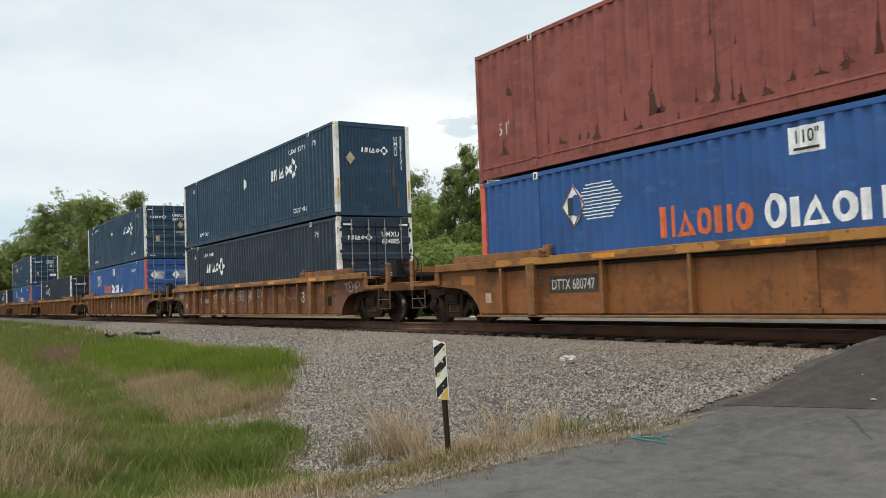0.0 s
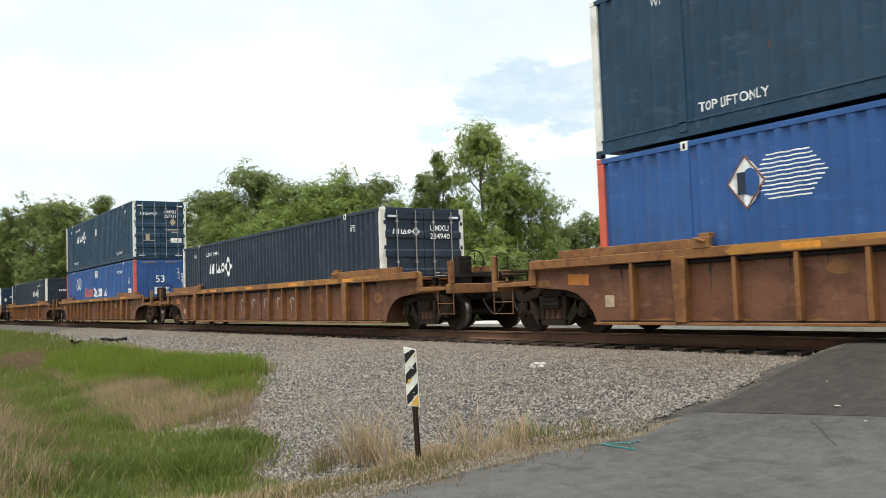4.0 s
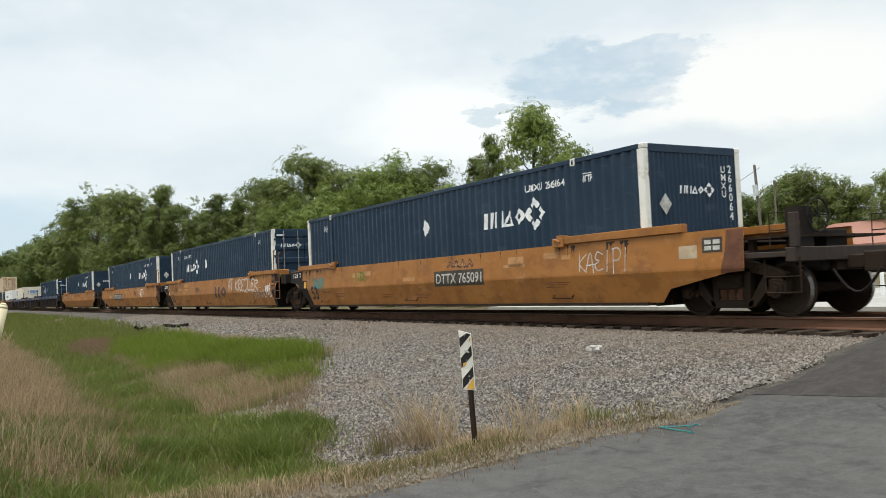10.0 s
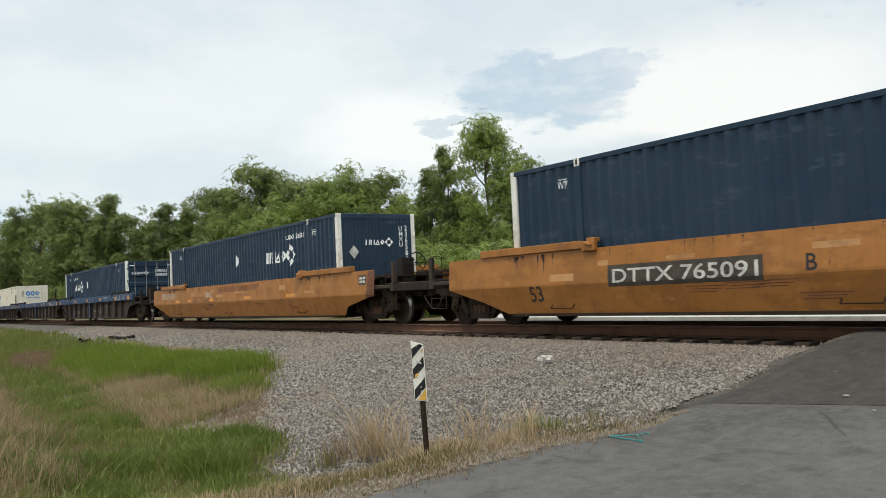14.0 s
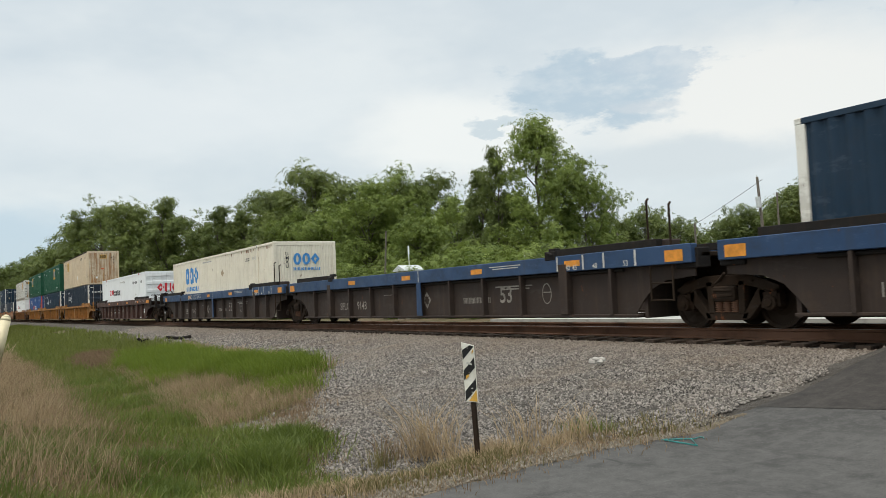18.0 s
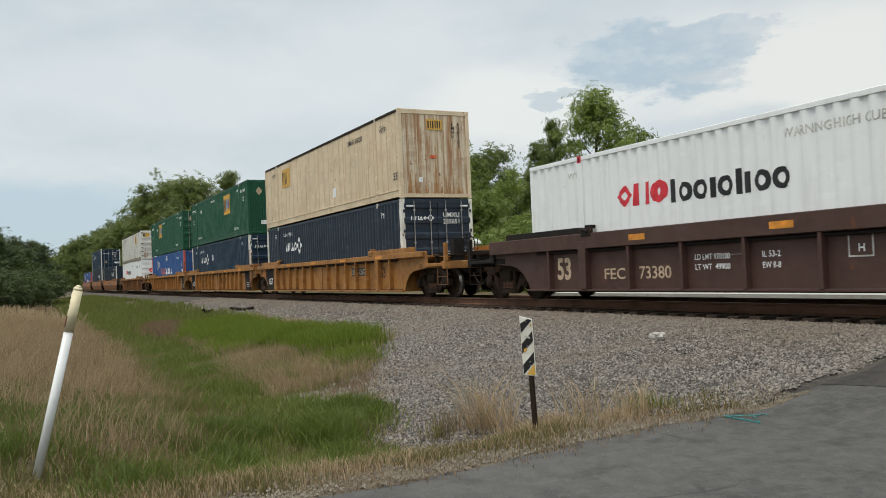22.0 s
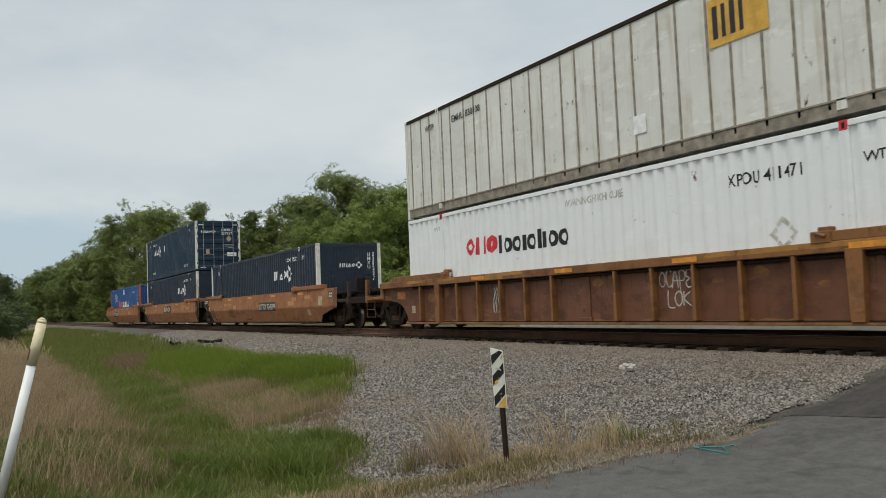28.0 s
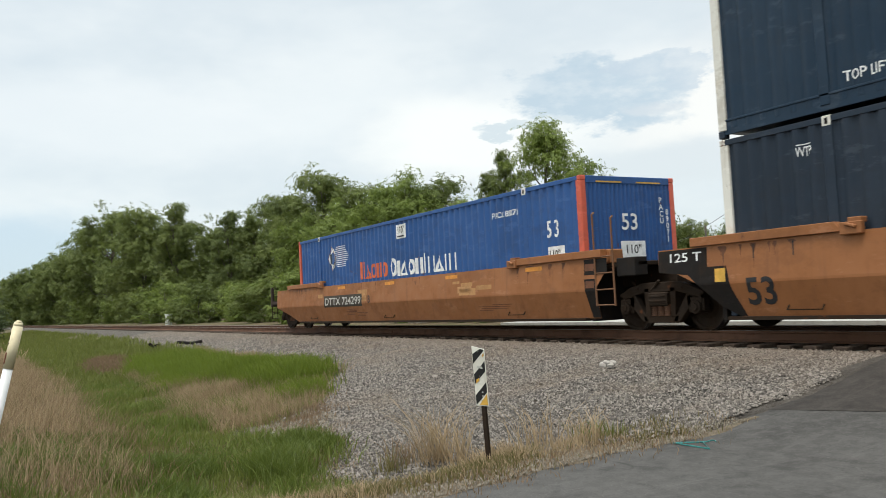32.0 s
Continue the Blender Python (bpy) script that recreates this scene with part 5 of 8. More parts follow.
    def ring(self, a, b, r, inner=0.5):
        """A diamond ring of four corner pieces."""
        self.next()
        hole = 0.62 * (1 - inner) + 0.10
        for k in range(4):
            c, d = (1, 0, -1, 0)[k], (0, 1, 0, -1)[k]
            self.band([(a + r * (c * x - d * y), b + r * (d * x + c * y)) for x, y in ((0.53, 0.44), (1.0, 0.0), (0.53, -0.44))], [(a + r * (c * x - d * y), b + r * (d * x + c * y)) for x, y in ((0.53 * hole + 0.06, 0.44 * hole), (1.15 * hole, 0.0), (0.53 * hole + 0.06, -0.44 * hole))], False)
        return self

    def disc(self, a, b, ra, rb, seg=18):
        self.next()
        return self.poly(*[(a + ra * math.cos(2 * math.pi * i / seg), b + rb * math.sin(2 * math.pi * i / seg)) for i in range(seg)])

    def run(self, rng, a, b, tall, wide):
        """A ragged stain that thins out upwards in an uneven line."""
        self.next()
        n = 11
        drift, left, right = 0.0, [], []
        for i in range(n + 1):
            u = i / n
            half = wide * (0.42 * max(0.0, 1 - 2.2 * u) ** 0.7 * rng.uniform(0.35, 1.0) + 0.13 * (1 - u) * rng.uniform(0.3, 1.2)) + 0.003
            drift += rng.uniform(-0.05, 0.05) * wide
            left.append((a + drift - half * rng.uniform(0.6, 1.1), b + tall * u))
            right.append((a + drift + half * rng.uniform(0.6, 1.1), b + tall * u))
        return self.band(right, left, False)

    def hoop(self, a, b, ra, rb, thick):
        self.next()
        turn = [2 * math.pi * i / 16 for i in range(16)]
        return self.band([(a + (ra + thick) * math.cos(q), b + (rb + thick) * math.sin(q)) for q in turn], [(a + ra * math.cos(q), b + rb * math.sin(q)) for q in turn])

    def arch(self, a, b, ra, rb, thick):
        self.next()
        turn = [math.pi * i / 8 for i in range(9)]
        return self.band([(a + (ra + thick) * math.cos(q), b + (rb + thick) * math.sin(q)) for q in turn], [(a + ra * math.cos(q), b + rb * math.sin(q)) for q in turn], False)

    def stroke(self, rng, pts, thick):
        """One unbroken spray stroke of uneven width along the points."""
        sides = ([], [])
        for i, p in enumerate(pts):
            d = Vector(pts[min(i + 1, len(pts) - 1)]) - Vector(pts[max(i - 1, 0)])
            d = d.normalized() if d.length > 1e-6 else Vector((1, 0))
            h = 0.5 * thick * rng.uniform(0.75, 1.15)
            sides[0].append((p[0] - d.y * h, p[1] + d.x * h))
            sides[1].append((p[0] + d.y * h, p[1] - d.x * h))
        return self.band(sides[0], sides[1], False)

    def scrawl(self, seed, a, b, w, h, thick=0.03, turns=3):
        """Loose looping spray strokes."""
        rng = random.Random(seed)
        for s in range(turns):
            n = 15
            x0 = a + w * (s + 0.1) / turns
            if s == 0:
                self.next()
            ph, am = rng.uniform(0, 6), rng.uniform(0.6, 1.0)
            pts = [(x0 + w / turns * (0.85 * i / n + 0.18 * math.sin(2.6 * i + ph)), b + h * (0.5 + 0.48 * am * math.sin(i * (0.75 + 0.25 * math.sin(ph)) + ph))) for i in range(n + 1)]
            self.stroke(rng, pts, thick)
        return self

    def spray(self, words, a, b, tall, width, thick=0.028, seed=1):
        """Letters drawn by hand with a spray can: thin, uneven, overlapping strokes."""
        rng = random.Random(seed)
        step = width / len(words)
        for i, ch in enumerate(words):
            self.next()
            lift, k = rng.uniform(-0.06, 0.06) * tall, tall * rng.uniform(0.9, 1.12)
            for line in STROKES[ch]:
                pts = [(a + step * (i + 1.12 * p) + rng.uniform(-0.02, 0.02) * tall, b + lift + k * q + rng.uniform(-0.03, 0.03) * tall) for p, q in line]
                w0 = thick * rng.uniform(0.75, 1.15)
                ends = [pts[0]] + pts + [pts[-1]]
                bent = [pts[0]]
                for j in range(1, len(ends) - 2):
                    p0, p1, p2, p3 = [Vector(e) for e in ends[j - 1:j + 3]]
                    bent += [tuple(0.5 * (2 * p1 + (p2 - p0) * u + (2 * p0 - 5 * p1 + 4 * p2 - p3) * u * u + (3 * p1 - p0 - 3 * p2 + p3) * u ** 3)) for u in (0.25, 0.5, 0.75, 1.0)]
                self.stroke(rng, bent, w0)
        return self


STROKES = {
    "T": [((0.0, 0.85), (0.4, 0.96), (0.95, 0.92)), ((0.42, 0.95), (0.5, 0.4), (0.55, -0.05))],
    "O": [((0.5, 1.0), (0.12, 0.75), (0.1, 0.3), (0.45, 0.05), (0.85, 0.3), (0.8, 0.8), (0.45, 1.0))],
    "M": [((0.05, 0.0), (0.12, 0.9), (0.45, 0.35), (0.8, 0.95), (0.95, -0.1))],
    "P": [((0.15, 1.0), (0.2, -0.25)), ((0.05, 0.95), (0.6, 1.0), (0.9, 0.75), (0.7, 0.45), (0.2, 0.4))],
    "A": [((0.0, -0.05), (0.45, 1.0), (0.85, -0.05)), ((0.0, 0.35), (0.95, 0.42))],
    "S": [((0.85, 0.9), (0.3, 0.98), (0.15, 0.7), (0.75, 0.4), (0.7, 0.08), (0.05, 0.05))],
    "H": [((0.1, 1.0), (0.15, 0.0)), ((0.8, 1.05), (0.85, -0.05)), ((0.0, 0.5), (0.95, 0.55))],
    "B": [((0.15, 1.0), (0.15, 0.0), (0.75, 0.1), (0.8, 0.4), (0.2, 0.55), (0.75, 0.75), (0.6, 1.0), (0.0, 1.0))],
    "Z": [((0.0, 0.95), (0.6, 1.1), (0.95, 0.7), (0.7, 0.2), (0.2, -0.1)), ((0.2, -0.1), (0.1, 0.05), (0.9, -0.2))],
    "E": [((0.9, 0.9), (0.35, 1.0), (0.1, 0.65), (0.55, 0.5), (0.1, 0.3), (0.35, 0.0), (0.95, 0.1))],
    "D": [((0.15, 1.0), (0.1, 0.0), (0.6, 0.05), (0.95, 0.5), (0.6, 0.95), (0.0, 1.0))],
    "C": [((0.9, 0.85), (0.45, 1.0), (0.1, 0.55), (0.35, 0.05), (0.95, 0.15))],
    "/": [((0.8, 1.1), (0.2, -0.1))],
    "K": [((0.2, 1.0), (0.15, 0.0)), ((0.9, 1.0), (0.2, 0.5), (0.95, 0.0))],
    "R": [((0.15, 1.0), (0.2, 0.0)), ((0.0, 0.95), (0.6, 1.0), (0.85, 0.75), (0.2, 0.5), (0.95, -0.05))],
    "L": [((0.2, 1.05), (0.15, 0.05), (0.9, 0.0))],
    "I": [((0.5, 1.1), (0.45, -0.05))],
    "-": [((0.0, 0.45), (1.0, 0.55))],
    "Y": [((0.0, 0.9), (0.5, 0.95), (1.0, 0.8)), ((0.1, 0.9), (0.75, -0.9))],
}
CREASES = [(0.26, 1.295), (0.50, 1.36), (0.80, 1.445), (0.84, 1.447), (1.20, 1.425), (1.45, 1.41)]


def skin_y(lift=0.003):
    """Depth of the creased side plate of a smooth car at a height."""
    return lambda z: -float(np.interp(z, [c[0] for c in CREASES], [c[1] for c in CREASES])) - lift


APART = ("graffiti", "lettering_block", "speed_line", "reflector", "emblem_block", "notice", "sticker", "stencil", "worn_patch", "rust_run", "lettering", "emblem", "small_print", "dirt_run", "rust_chip", "emblem_block", "hinge_strap")


def on_side(flat, name, mat, parent, y=-1.334, wave=None, label=""):
    """Lays a marking on the near side at the depth y, or on the folds of a corrugated wall."""
    if name in APART and len(set(flat.piece)) > 1:
        return [on_side(one, name, mat, parent, y, wave, label) for one in flat.apart()]
    me = bpy.data.meshes.new(name)
    me.from_pydata([(a, 0, b) for a, b in flat.v], [], flat.f)
    if wave:
        bm = bmesh.new()
        bm.from_mesh(me)
        xs = [a for a, _ in flat.v]
        for c in wave_breaks(wave, min(xs), max(xs)):
            bmesh.ops.bisect_plane(bm, geom=bm.verts[:] + bm.edges[:] + bm.faces[:], plane_co=(c, 0, 0), plane_no=(1, 0, 0))
        for v in bm.verts:
            v.co.y = -1.295 + wave_depth(wave, v.co.x) - 0.004
        bm.to_mesh(me)
        bm.free()
    elif callable(y):
        bm = bmesh.new()
        bm.from_mesh(me)
        for z, _ in CREASES:
            bmesh.ops.bisect_plane(bm, geom=bm.verts[:] + bm.edges[:] + bm.faces[:], plane_co=(0, 0, z), plane_no=(0, 0, 1))
        for v in bm.verts:
            v.co.y = y(v.co.z)
        bm.to_mesh(me)
        bm.free()
    else:
        for v in me.vertices:
            v.co.y = y
    me.materials.append(MAT[mat])
    return part(name, me, None, parent, label)


def on_front(flat, name, mat, parent, x=0.006, label=""):
    if name in APART and len(set(flat.piece)) > 1:
        return [on_front(one, name, mat, parent, x, label) for one in flat.apart()]
    me = bpy.data.meshes.new(name)
    me.from_pydata([(x, a, b) for a, b in flat.v], [], flat.f)
    me.materials.append(MAT[mat])
    return part(name, me, None, parent, label)


# ---- containers ----
CL, CW, CH = 16.15, 1.295, 2.896
WAVES = {"corr": (0.278, 0.008, 0.043), "fine": (0.30, 0.008, 0.044), "batten": None}


def wave_depth(wave, x):
    """How far a corrugated wall lies behind the outer face."""
    p, out, deep = wave
    u = ((x + CL) / p) % 1.0
    if u < 0.36:
        return out
    if u < 0.50:
        return out + (deep - out) * (u - 0.36) / 0.14
    if u < 0.86:
        return deep
    return deep + (out - deep) * (u - 0.86) / 0.14


def wave_breaks(wave, x0, x1):
    p = wave[0]
    return [-CL + p * (i + u) for i in range(int((x0 + CL) / p) - 1, int((x1 + CL) / p) + 2) for u in (0.0, 0.36, 0.50, 0.86) if x0 < -CL + p * (i + u) < x1]


STYLES = {
    # body, post, wave, lettering
    "navy": ("navy", "white_post", "corr"), "navy_blue": ("navy_blue", "white_post", "corr"), "teal": ("teal", "white_post", "corr"),
    "royal": ("royal", "orange_red", "corr"), "brown": ("brown", "brown", "corr"), "cream": ("cream", "cream", "fine"), "white": ("white", "white", "fine"),
    "beige": ("beige", "beige", "batten"), "dirty_white": ("dirty_white", "dirty_white", "batten"), "green": ("green", "green", "corr"),
}
LABELS = {
    "navy": "dark navy corrugated container with white corner posts", "navy_blue": "navy blue corrugated container with white corner posts",
    "teal": "faded dark blue corrugated container with white corner posts", "royal": "royal blue corrugated container with coral-red corner posts",
    "brown": "red-brown corrugated container with dark rust runs", "cream": "cream corrugated container with blue lettering blocks",
    "white": "white corrugated container with red lettering blocks", "beige": "rust-stained beige container with riveted panels",
    "dirty_white": "dirty white panelled container with rusty doors", "green": "green corrugated container with a yellow emblem",
}
CACHE = {}


def cached(key, build):
    if key not in CACHE:
        CACHE[key] = build()
    return CACHE[key]


def strip_mesh(name, profile, z0, z1, mat, depth=0.004):
    """A folded wall: profile points (x, y) drawn up from z0 to z1."""
    n = len(profile)
    v = np.array([(x, y, z) for z in (z0, z1) for x, y in profile])
    f = np.array([(i, i + 1, n + i + 1, n + i) for i in range(n - 1)])
    return raw_mesh(name, v, f, MAT[mat])


def side_panel(style):
    body, post, wave = STYLES[style]
    if wave == "batten":
        s = Shape().box(-CL + 0.12, -0.12, -1.272, -1.24, 0.16, 2.80)
        return s.mesh("side_panel", MAT[body])
    w = WAVES[wave]
    xs = [-CL + 0.10] + wave_breaks(w, -CL + 0.10, -0.10) + [-0.10]
    return strip_mesh("side_panel", [(x, -1.295 + wave_depth(w, x)) for x in xs], 0.15, 2.80, body)


def door_mesh(mat, side):
    """One door leaf with pressed horizontal ribs."""
    y0, y1 = (-1.20, -0.012) if side < 0 else (0.012, 1.20)
    prof = [(0.010, 0.14)]
    for i in range(5):
        z = 0.26 + i * 0.50
        prof += [(0.010, z), (-0.022, z + 0.05), (-0.022, z + 0.30), (0.010, z + 0.35)]
    prof += [(0.010, 2.74), (-0.05, 2.74), (-0.05, 0.14)]
    return Shape().prism([(a, b) for a, b in prof], y0, y1).mesh("door", MAT[mat], 0.0)


def container(style, front, upper, name="shipping_container"):
    body, post, wave = STYLES[style]
    c = thing(name, LABELS[style] + (" stacked on top" if upper else " in a well"), "container", "containers on the train")
    part("shell", cached(("shell", body), lambda: Shape().box(-CL + 0.05, -0.07, -1.225, 1.28, 0.09, 2.85).mesh("shell", MAT[body], 0.01)), None, c)
    part("side_panel", cached(("side", style), lambda: side_panel(style)), None, c, "corrugated side wall" if wave != "batten" else "panelled side wall with battens")
    if wave == "batten":
        half, strip_mat = (0.026, "batten") if style == "dirty_white" else (0.022, "beige")
        strip = cached(("joint", style), lambda: Shape().box(-half, half, -1.283, -1.271, 0.17, 2.79).mesh("joint_strip", MAT[strip_mat]))
        for i in range(27):
            part("joint_strip", strip, None, c, at=(-CL + 0.35 + i * 0.594 + 0.07 * math.sin(2.7 * i), 0, 0))
    part("roof", cached(("roof", body), lambda: Shape().box(-CL + 0.02, -0.02, -1.285, 1.285, 2.852, 2.885).mesh("roof", MAT[body], 0.006)), None, c)
    for y0, y1 in ((-1.295, -1.235), (1.235, 1.295)):
        part("top_rail", cached(("tr", body, y0), lambda: Shape().box(-CL + 0.1, -0.1, y0, y1, 2.80, 2.893).mesh("top_rail", MAT[body if wave != "batten" else "truck"], 0.008)), None, c)
        part("bottom_rail", cached(("br", body, y0), lambda: Shape().prism([(y0 + 0.012, 0.05), (y1 - 0.012, 0.05), (y1 - 0.012, 0.268), (y1 + 0.002, 0.268), (y1 + 0.002, 0.305), (y0 - 0.002, 0.305), (y0 - 0.002, 0.268), (y0 + 0.012, 0.268)], -CL + 0.1, -0.1, "x").mesh("bottom_rail", MAT["batten" if style == "dirty_white" else body], 0.006)), None, c)
    for x0, x1 in ((-CL, -CL + 0.115), (-0.115, 0.0)):
        for y0, y1 in ((-1.299, -1.165), (1.165, 1.299)):
            wide = 0.165 if post == "white_post" or post == "orange_red" else 0.115
            a0, a1 = (x0, x0 + wide) if x0 < -8 else (x1 - wide, x1)
            part("corner_post", cached(("cp", post, a0, y0, wide), lambda: Shape().box(a0, a1, y0, y1, 0.12, 2.80).mesh("corner_post", MAT[post], 0.012)), None, c, "chipped white post" if post == "white_post" else "")
            for z0, z1 in ((0.0, 0.12), (2.80, 2.898)):
                part("corner_casting", cached(("cc", post, x0, y0, z0), lambda: Shape().box(x0 - 0.002, x1 + 0.003, y0 - 0.003, y1 + 0.003, z0, z1).mesh("corner_casting", MAT[body if z0 < 1 else post], 0.012)), None, c)
    for x in (-1.98, -CL + 1.98):
        part("lift_post", cached(("lp", body, x), lambda: Shape().box(x - 0.085, x + 0.085, -1.297, -1.24, 0.13, 2.80).mesh("lift_post", MAT[body], 0.01)), None, c)
        top_mat = "decal_red" if style == "white" else "white_post"
        part("lift_casting", cached(("lc", top_mat, x), lambda: Shape().box(x - 0.075, x + 0.075, -1.301, -1.2, 2.745, 2.90).mesh("lift_casting", MAT[top_mat], 0.008)), None, c, "pale corner fitting with a slot")
        part("casting_slot", cached(("slot", x), lambda: Shape().box(x - 0.026, x + 0.026, -1.3035, -1.3015, 2.775, 2.865).mesh("casting_slot", MAT["soot"])), None, c)
    part("front_sill", cached(("fs", body), lambda: Shape().box(-0.10, -0.002, -1.17, 1.17, 0.02, 0.14).mesh("front_sill", MAT[body], 0.01)), None, c)
    part("front_header", cached(("fh", body), lambda: Shape().box(-0.10, -0.002, -1.17, 1.17, 2.74, 2.893).mesh("front_header", MAT[body], 0.01)), None, c)
    if front == "door":
        for side in (-1, 1):
            d = part("door", cached(("door", style, side), lambda: door_mesh(body, side)), None, c, "ribbed steel door")
            for y in (0.28, 0.86):
                yy = side * y
                part("lock_rod", cached(("rod", yy, style == "white"), lambda: Shape().rod((0.045, yy, 0.08), (0.045, yy, 2.83), 0.017, 6).box(0.008, 0.06, yy - 0.04, yy + 0.04, 0.22, 0.27).box(0.008, 0.06, yy - 0.04, yy + 0.04, 2.5, 2.55).box(0.008, 0.06, yy - 0.04, yy + 0.04, 1.45, 1.5).mesh("lock_rod", MAT["steel" if style != "white" else "white"])), None, d, "galvanised locking rod")
                part("handle", cached(("hnd", yy), lambda: Shape().path([(0.07, yy, 0.92), (0.07, yy - 0.34 * side * (1 if y > 0.5 else -1), 0.90)], 0.012).mesh("handle", MAT["steel"])), None, d)
            hinge = cached(("hinge", body, side), lambda: Shape().box(0.0, 0.03, side * 1.21 - 0.03, side * 1.21 + 0.03, 0.0, 0.1).mesh("hinge", MAT[body], 0.006))
            for z in (0.4, 1.1, 1.8, 2.45):
                part("hinge", hinge, None, d, at=(0, 0, z))
    else:
        def end():
            if wave == "batten":
                return Shape().box(-0.07, -0.022, -1.16, 1.16, 0.14, 2.74).mesh("end_wall", MAT["beige_rusty"])
            n, pts = 20, []
            for i in range(n):
                y = -1.16 + 2.32 * i / n
                s = 2.32 / n
                pts += [(-0.008, y), (-0.008, y + 0.36 * s), (-0.028, y + 0.5 * s), (-0.028, y + 0.86 * s)]
            return strip_mesh("end_wall", pts + [(-0.008, 1.16)], 0.14, 2.74, body)
        part("end_wall", cached(("end", style), end), None, c, "folded steel end wall" if wave != "batten" else "rust-run end wall")
        for i in range(7 if wave == "batten" else 0):
            part("end_batten", cached("end_batten", lambda: Shape().box(-0.024, -0.010, -0.02, 0.02, 0.15, 2.73).mesh("end_batten", MAT["beige_rusty"])), None, c, at=(0, -0.96 + 0.32 * i, 0))
    return c


def wave_of(style):
    return WAVES[STYLES[style][2]]


def brand_umax(f, a, b, h):
    """Four slanted blocks and a diamond ring in place of the line's name."""
    f.word("hhvx", a, a + 4.35 * h, b, b + h, 0.12 * h, 0.12, (), 0.28)
    return f.ring(a + 5.30 * h, b + 0.52 * h, 0.98 * h, 0.4)


def dress_navy(c, style, front, upper, layout, number, placard=True, pl_at=None):
    w = wave_of(style)
    if layout == "front":
        u, num, pl = -5.28, (-3.62, 2.40), -8.03
    elif layout == "middle":
        u, num, pl = -5.2, (-13.6, 2.50), -8.4
    else:
        u, num, pl = -13.0, (-13.35, 2.40), -9.4
    pl = pl if pl_at is None else pl_at
    on_side(brand_umax(Flat(), u, 1.72, 0.37), "emblem", "decal", c, wave=w, label="white block emblem with a diamond ring")
    on_side(Flat().text(number, num[0], num[1], 0.15), "lettering", "decal", c, wave=w)
    for x in (-1.72, -14.72):
        on_side(Flat().text("WTP", x, 2.38, 0.14, 0.27).rect(x + 0.02, x + 0.26, 2.545, 2.56), "lettering", "decal", c, wave=w)
    if upper:
        for x in (-3.45, -13.85):
            on_side(Flat().text("TOP LIFT ONLY", x, 0.40, 0.15, 1.25), "lettering", "decal", c, wave=w)
    if placard:
        on_side(Flat().diamond(pl, 1.98, 0.23), "placard", "decal", c, wave=w, label="white diamond placard")
    if front == "door":
        on_front(brand_umax(Flat(), -0.98, 2.20, 0.135), "emblem", "decal", c, 0.016)
        on_front(Flat().text(number.split()[0], 0.18, 2.30, 0.15).text(number.split()[1], 0.18, 2.08, 0.15), "lettering", "decal", c, 0.016)
        on_front(Flat().rect(-1.12, -0.82, 2.64, 2.69).rect(0.82, 1.12, 2.64, 2.69).rect(-1.05, -0.75, 0.17, 0.21).rect(0.72, 1.06, 0.17, 0.21), "reflector", "decal", c, 0.016)
        if upper:
            on_front(Flat().diamond(0.62, 1.86, 0.20), "placard", "tan_sticker", c, 0.017, "tan diamond placard")
            on_front(Flat().rect(-0.72, -0.52, 0.95, 1.25), "sticker", "tan_sticker", c, 0.017)
            on_front(Flat().rect(0.36, 0.82, 1.40, 1.43).rect(0.36, 0.86, 1.48, 1.51).rect(0.55, 0.9, 1.32, 1.35), "small_print", "decal_dim", c, 0.017)
            if "57731" in number or "37917" in number:
                on_front(Flat().rect(0.5, 1.05, 0.82, 1.06), "notice", "decal", c, 0.017, "white notice panel")
        else:
            on_front(Flat().rect(0.3, 0.95, 1.0, 1.03).rect(0.3, 0.9, 1.08, 1.11).rect(0.3, 0.98, 1.16, 1.19), "small_print", "decal_dim", c, 0.017)
    else:
        on_front(brand_umax(Flat(), -0.42, 1.98, 0.15), "emblem", "decal", c)
        on_front(Flat().text(number.split()[0], 0.72, 2.40, 0.13, column=True).text(number.split()[1], 0.92, 2.40, 0.15, column=True), "lettering", "decal", c)
        if upper:
            rng = random.Random(number)
            on_front(Flat().run(rng, 0.72, 0.9, 1.75, 0.22).run(rng, 0.86, 0.3, 1.3, 0.16).run(rng, -0.80, 0.5, 1.1, 0.14), "rust_run", "rust_dull", c, -0.0045, "brown rust run")
        if placard:
            on_front(Flat().diamond(-0.80, 1.78, 0.20), "placard", "tan_sticker" if upper else "decal_dim", c, label="diamond placard")
        for y in (-1.23, 1.23):
            on_front(Flat().rect(y - 0.03, y + 0.03, 0.55, 1.15), "stripe", "decal_yellow", c, 0.0035)


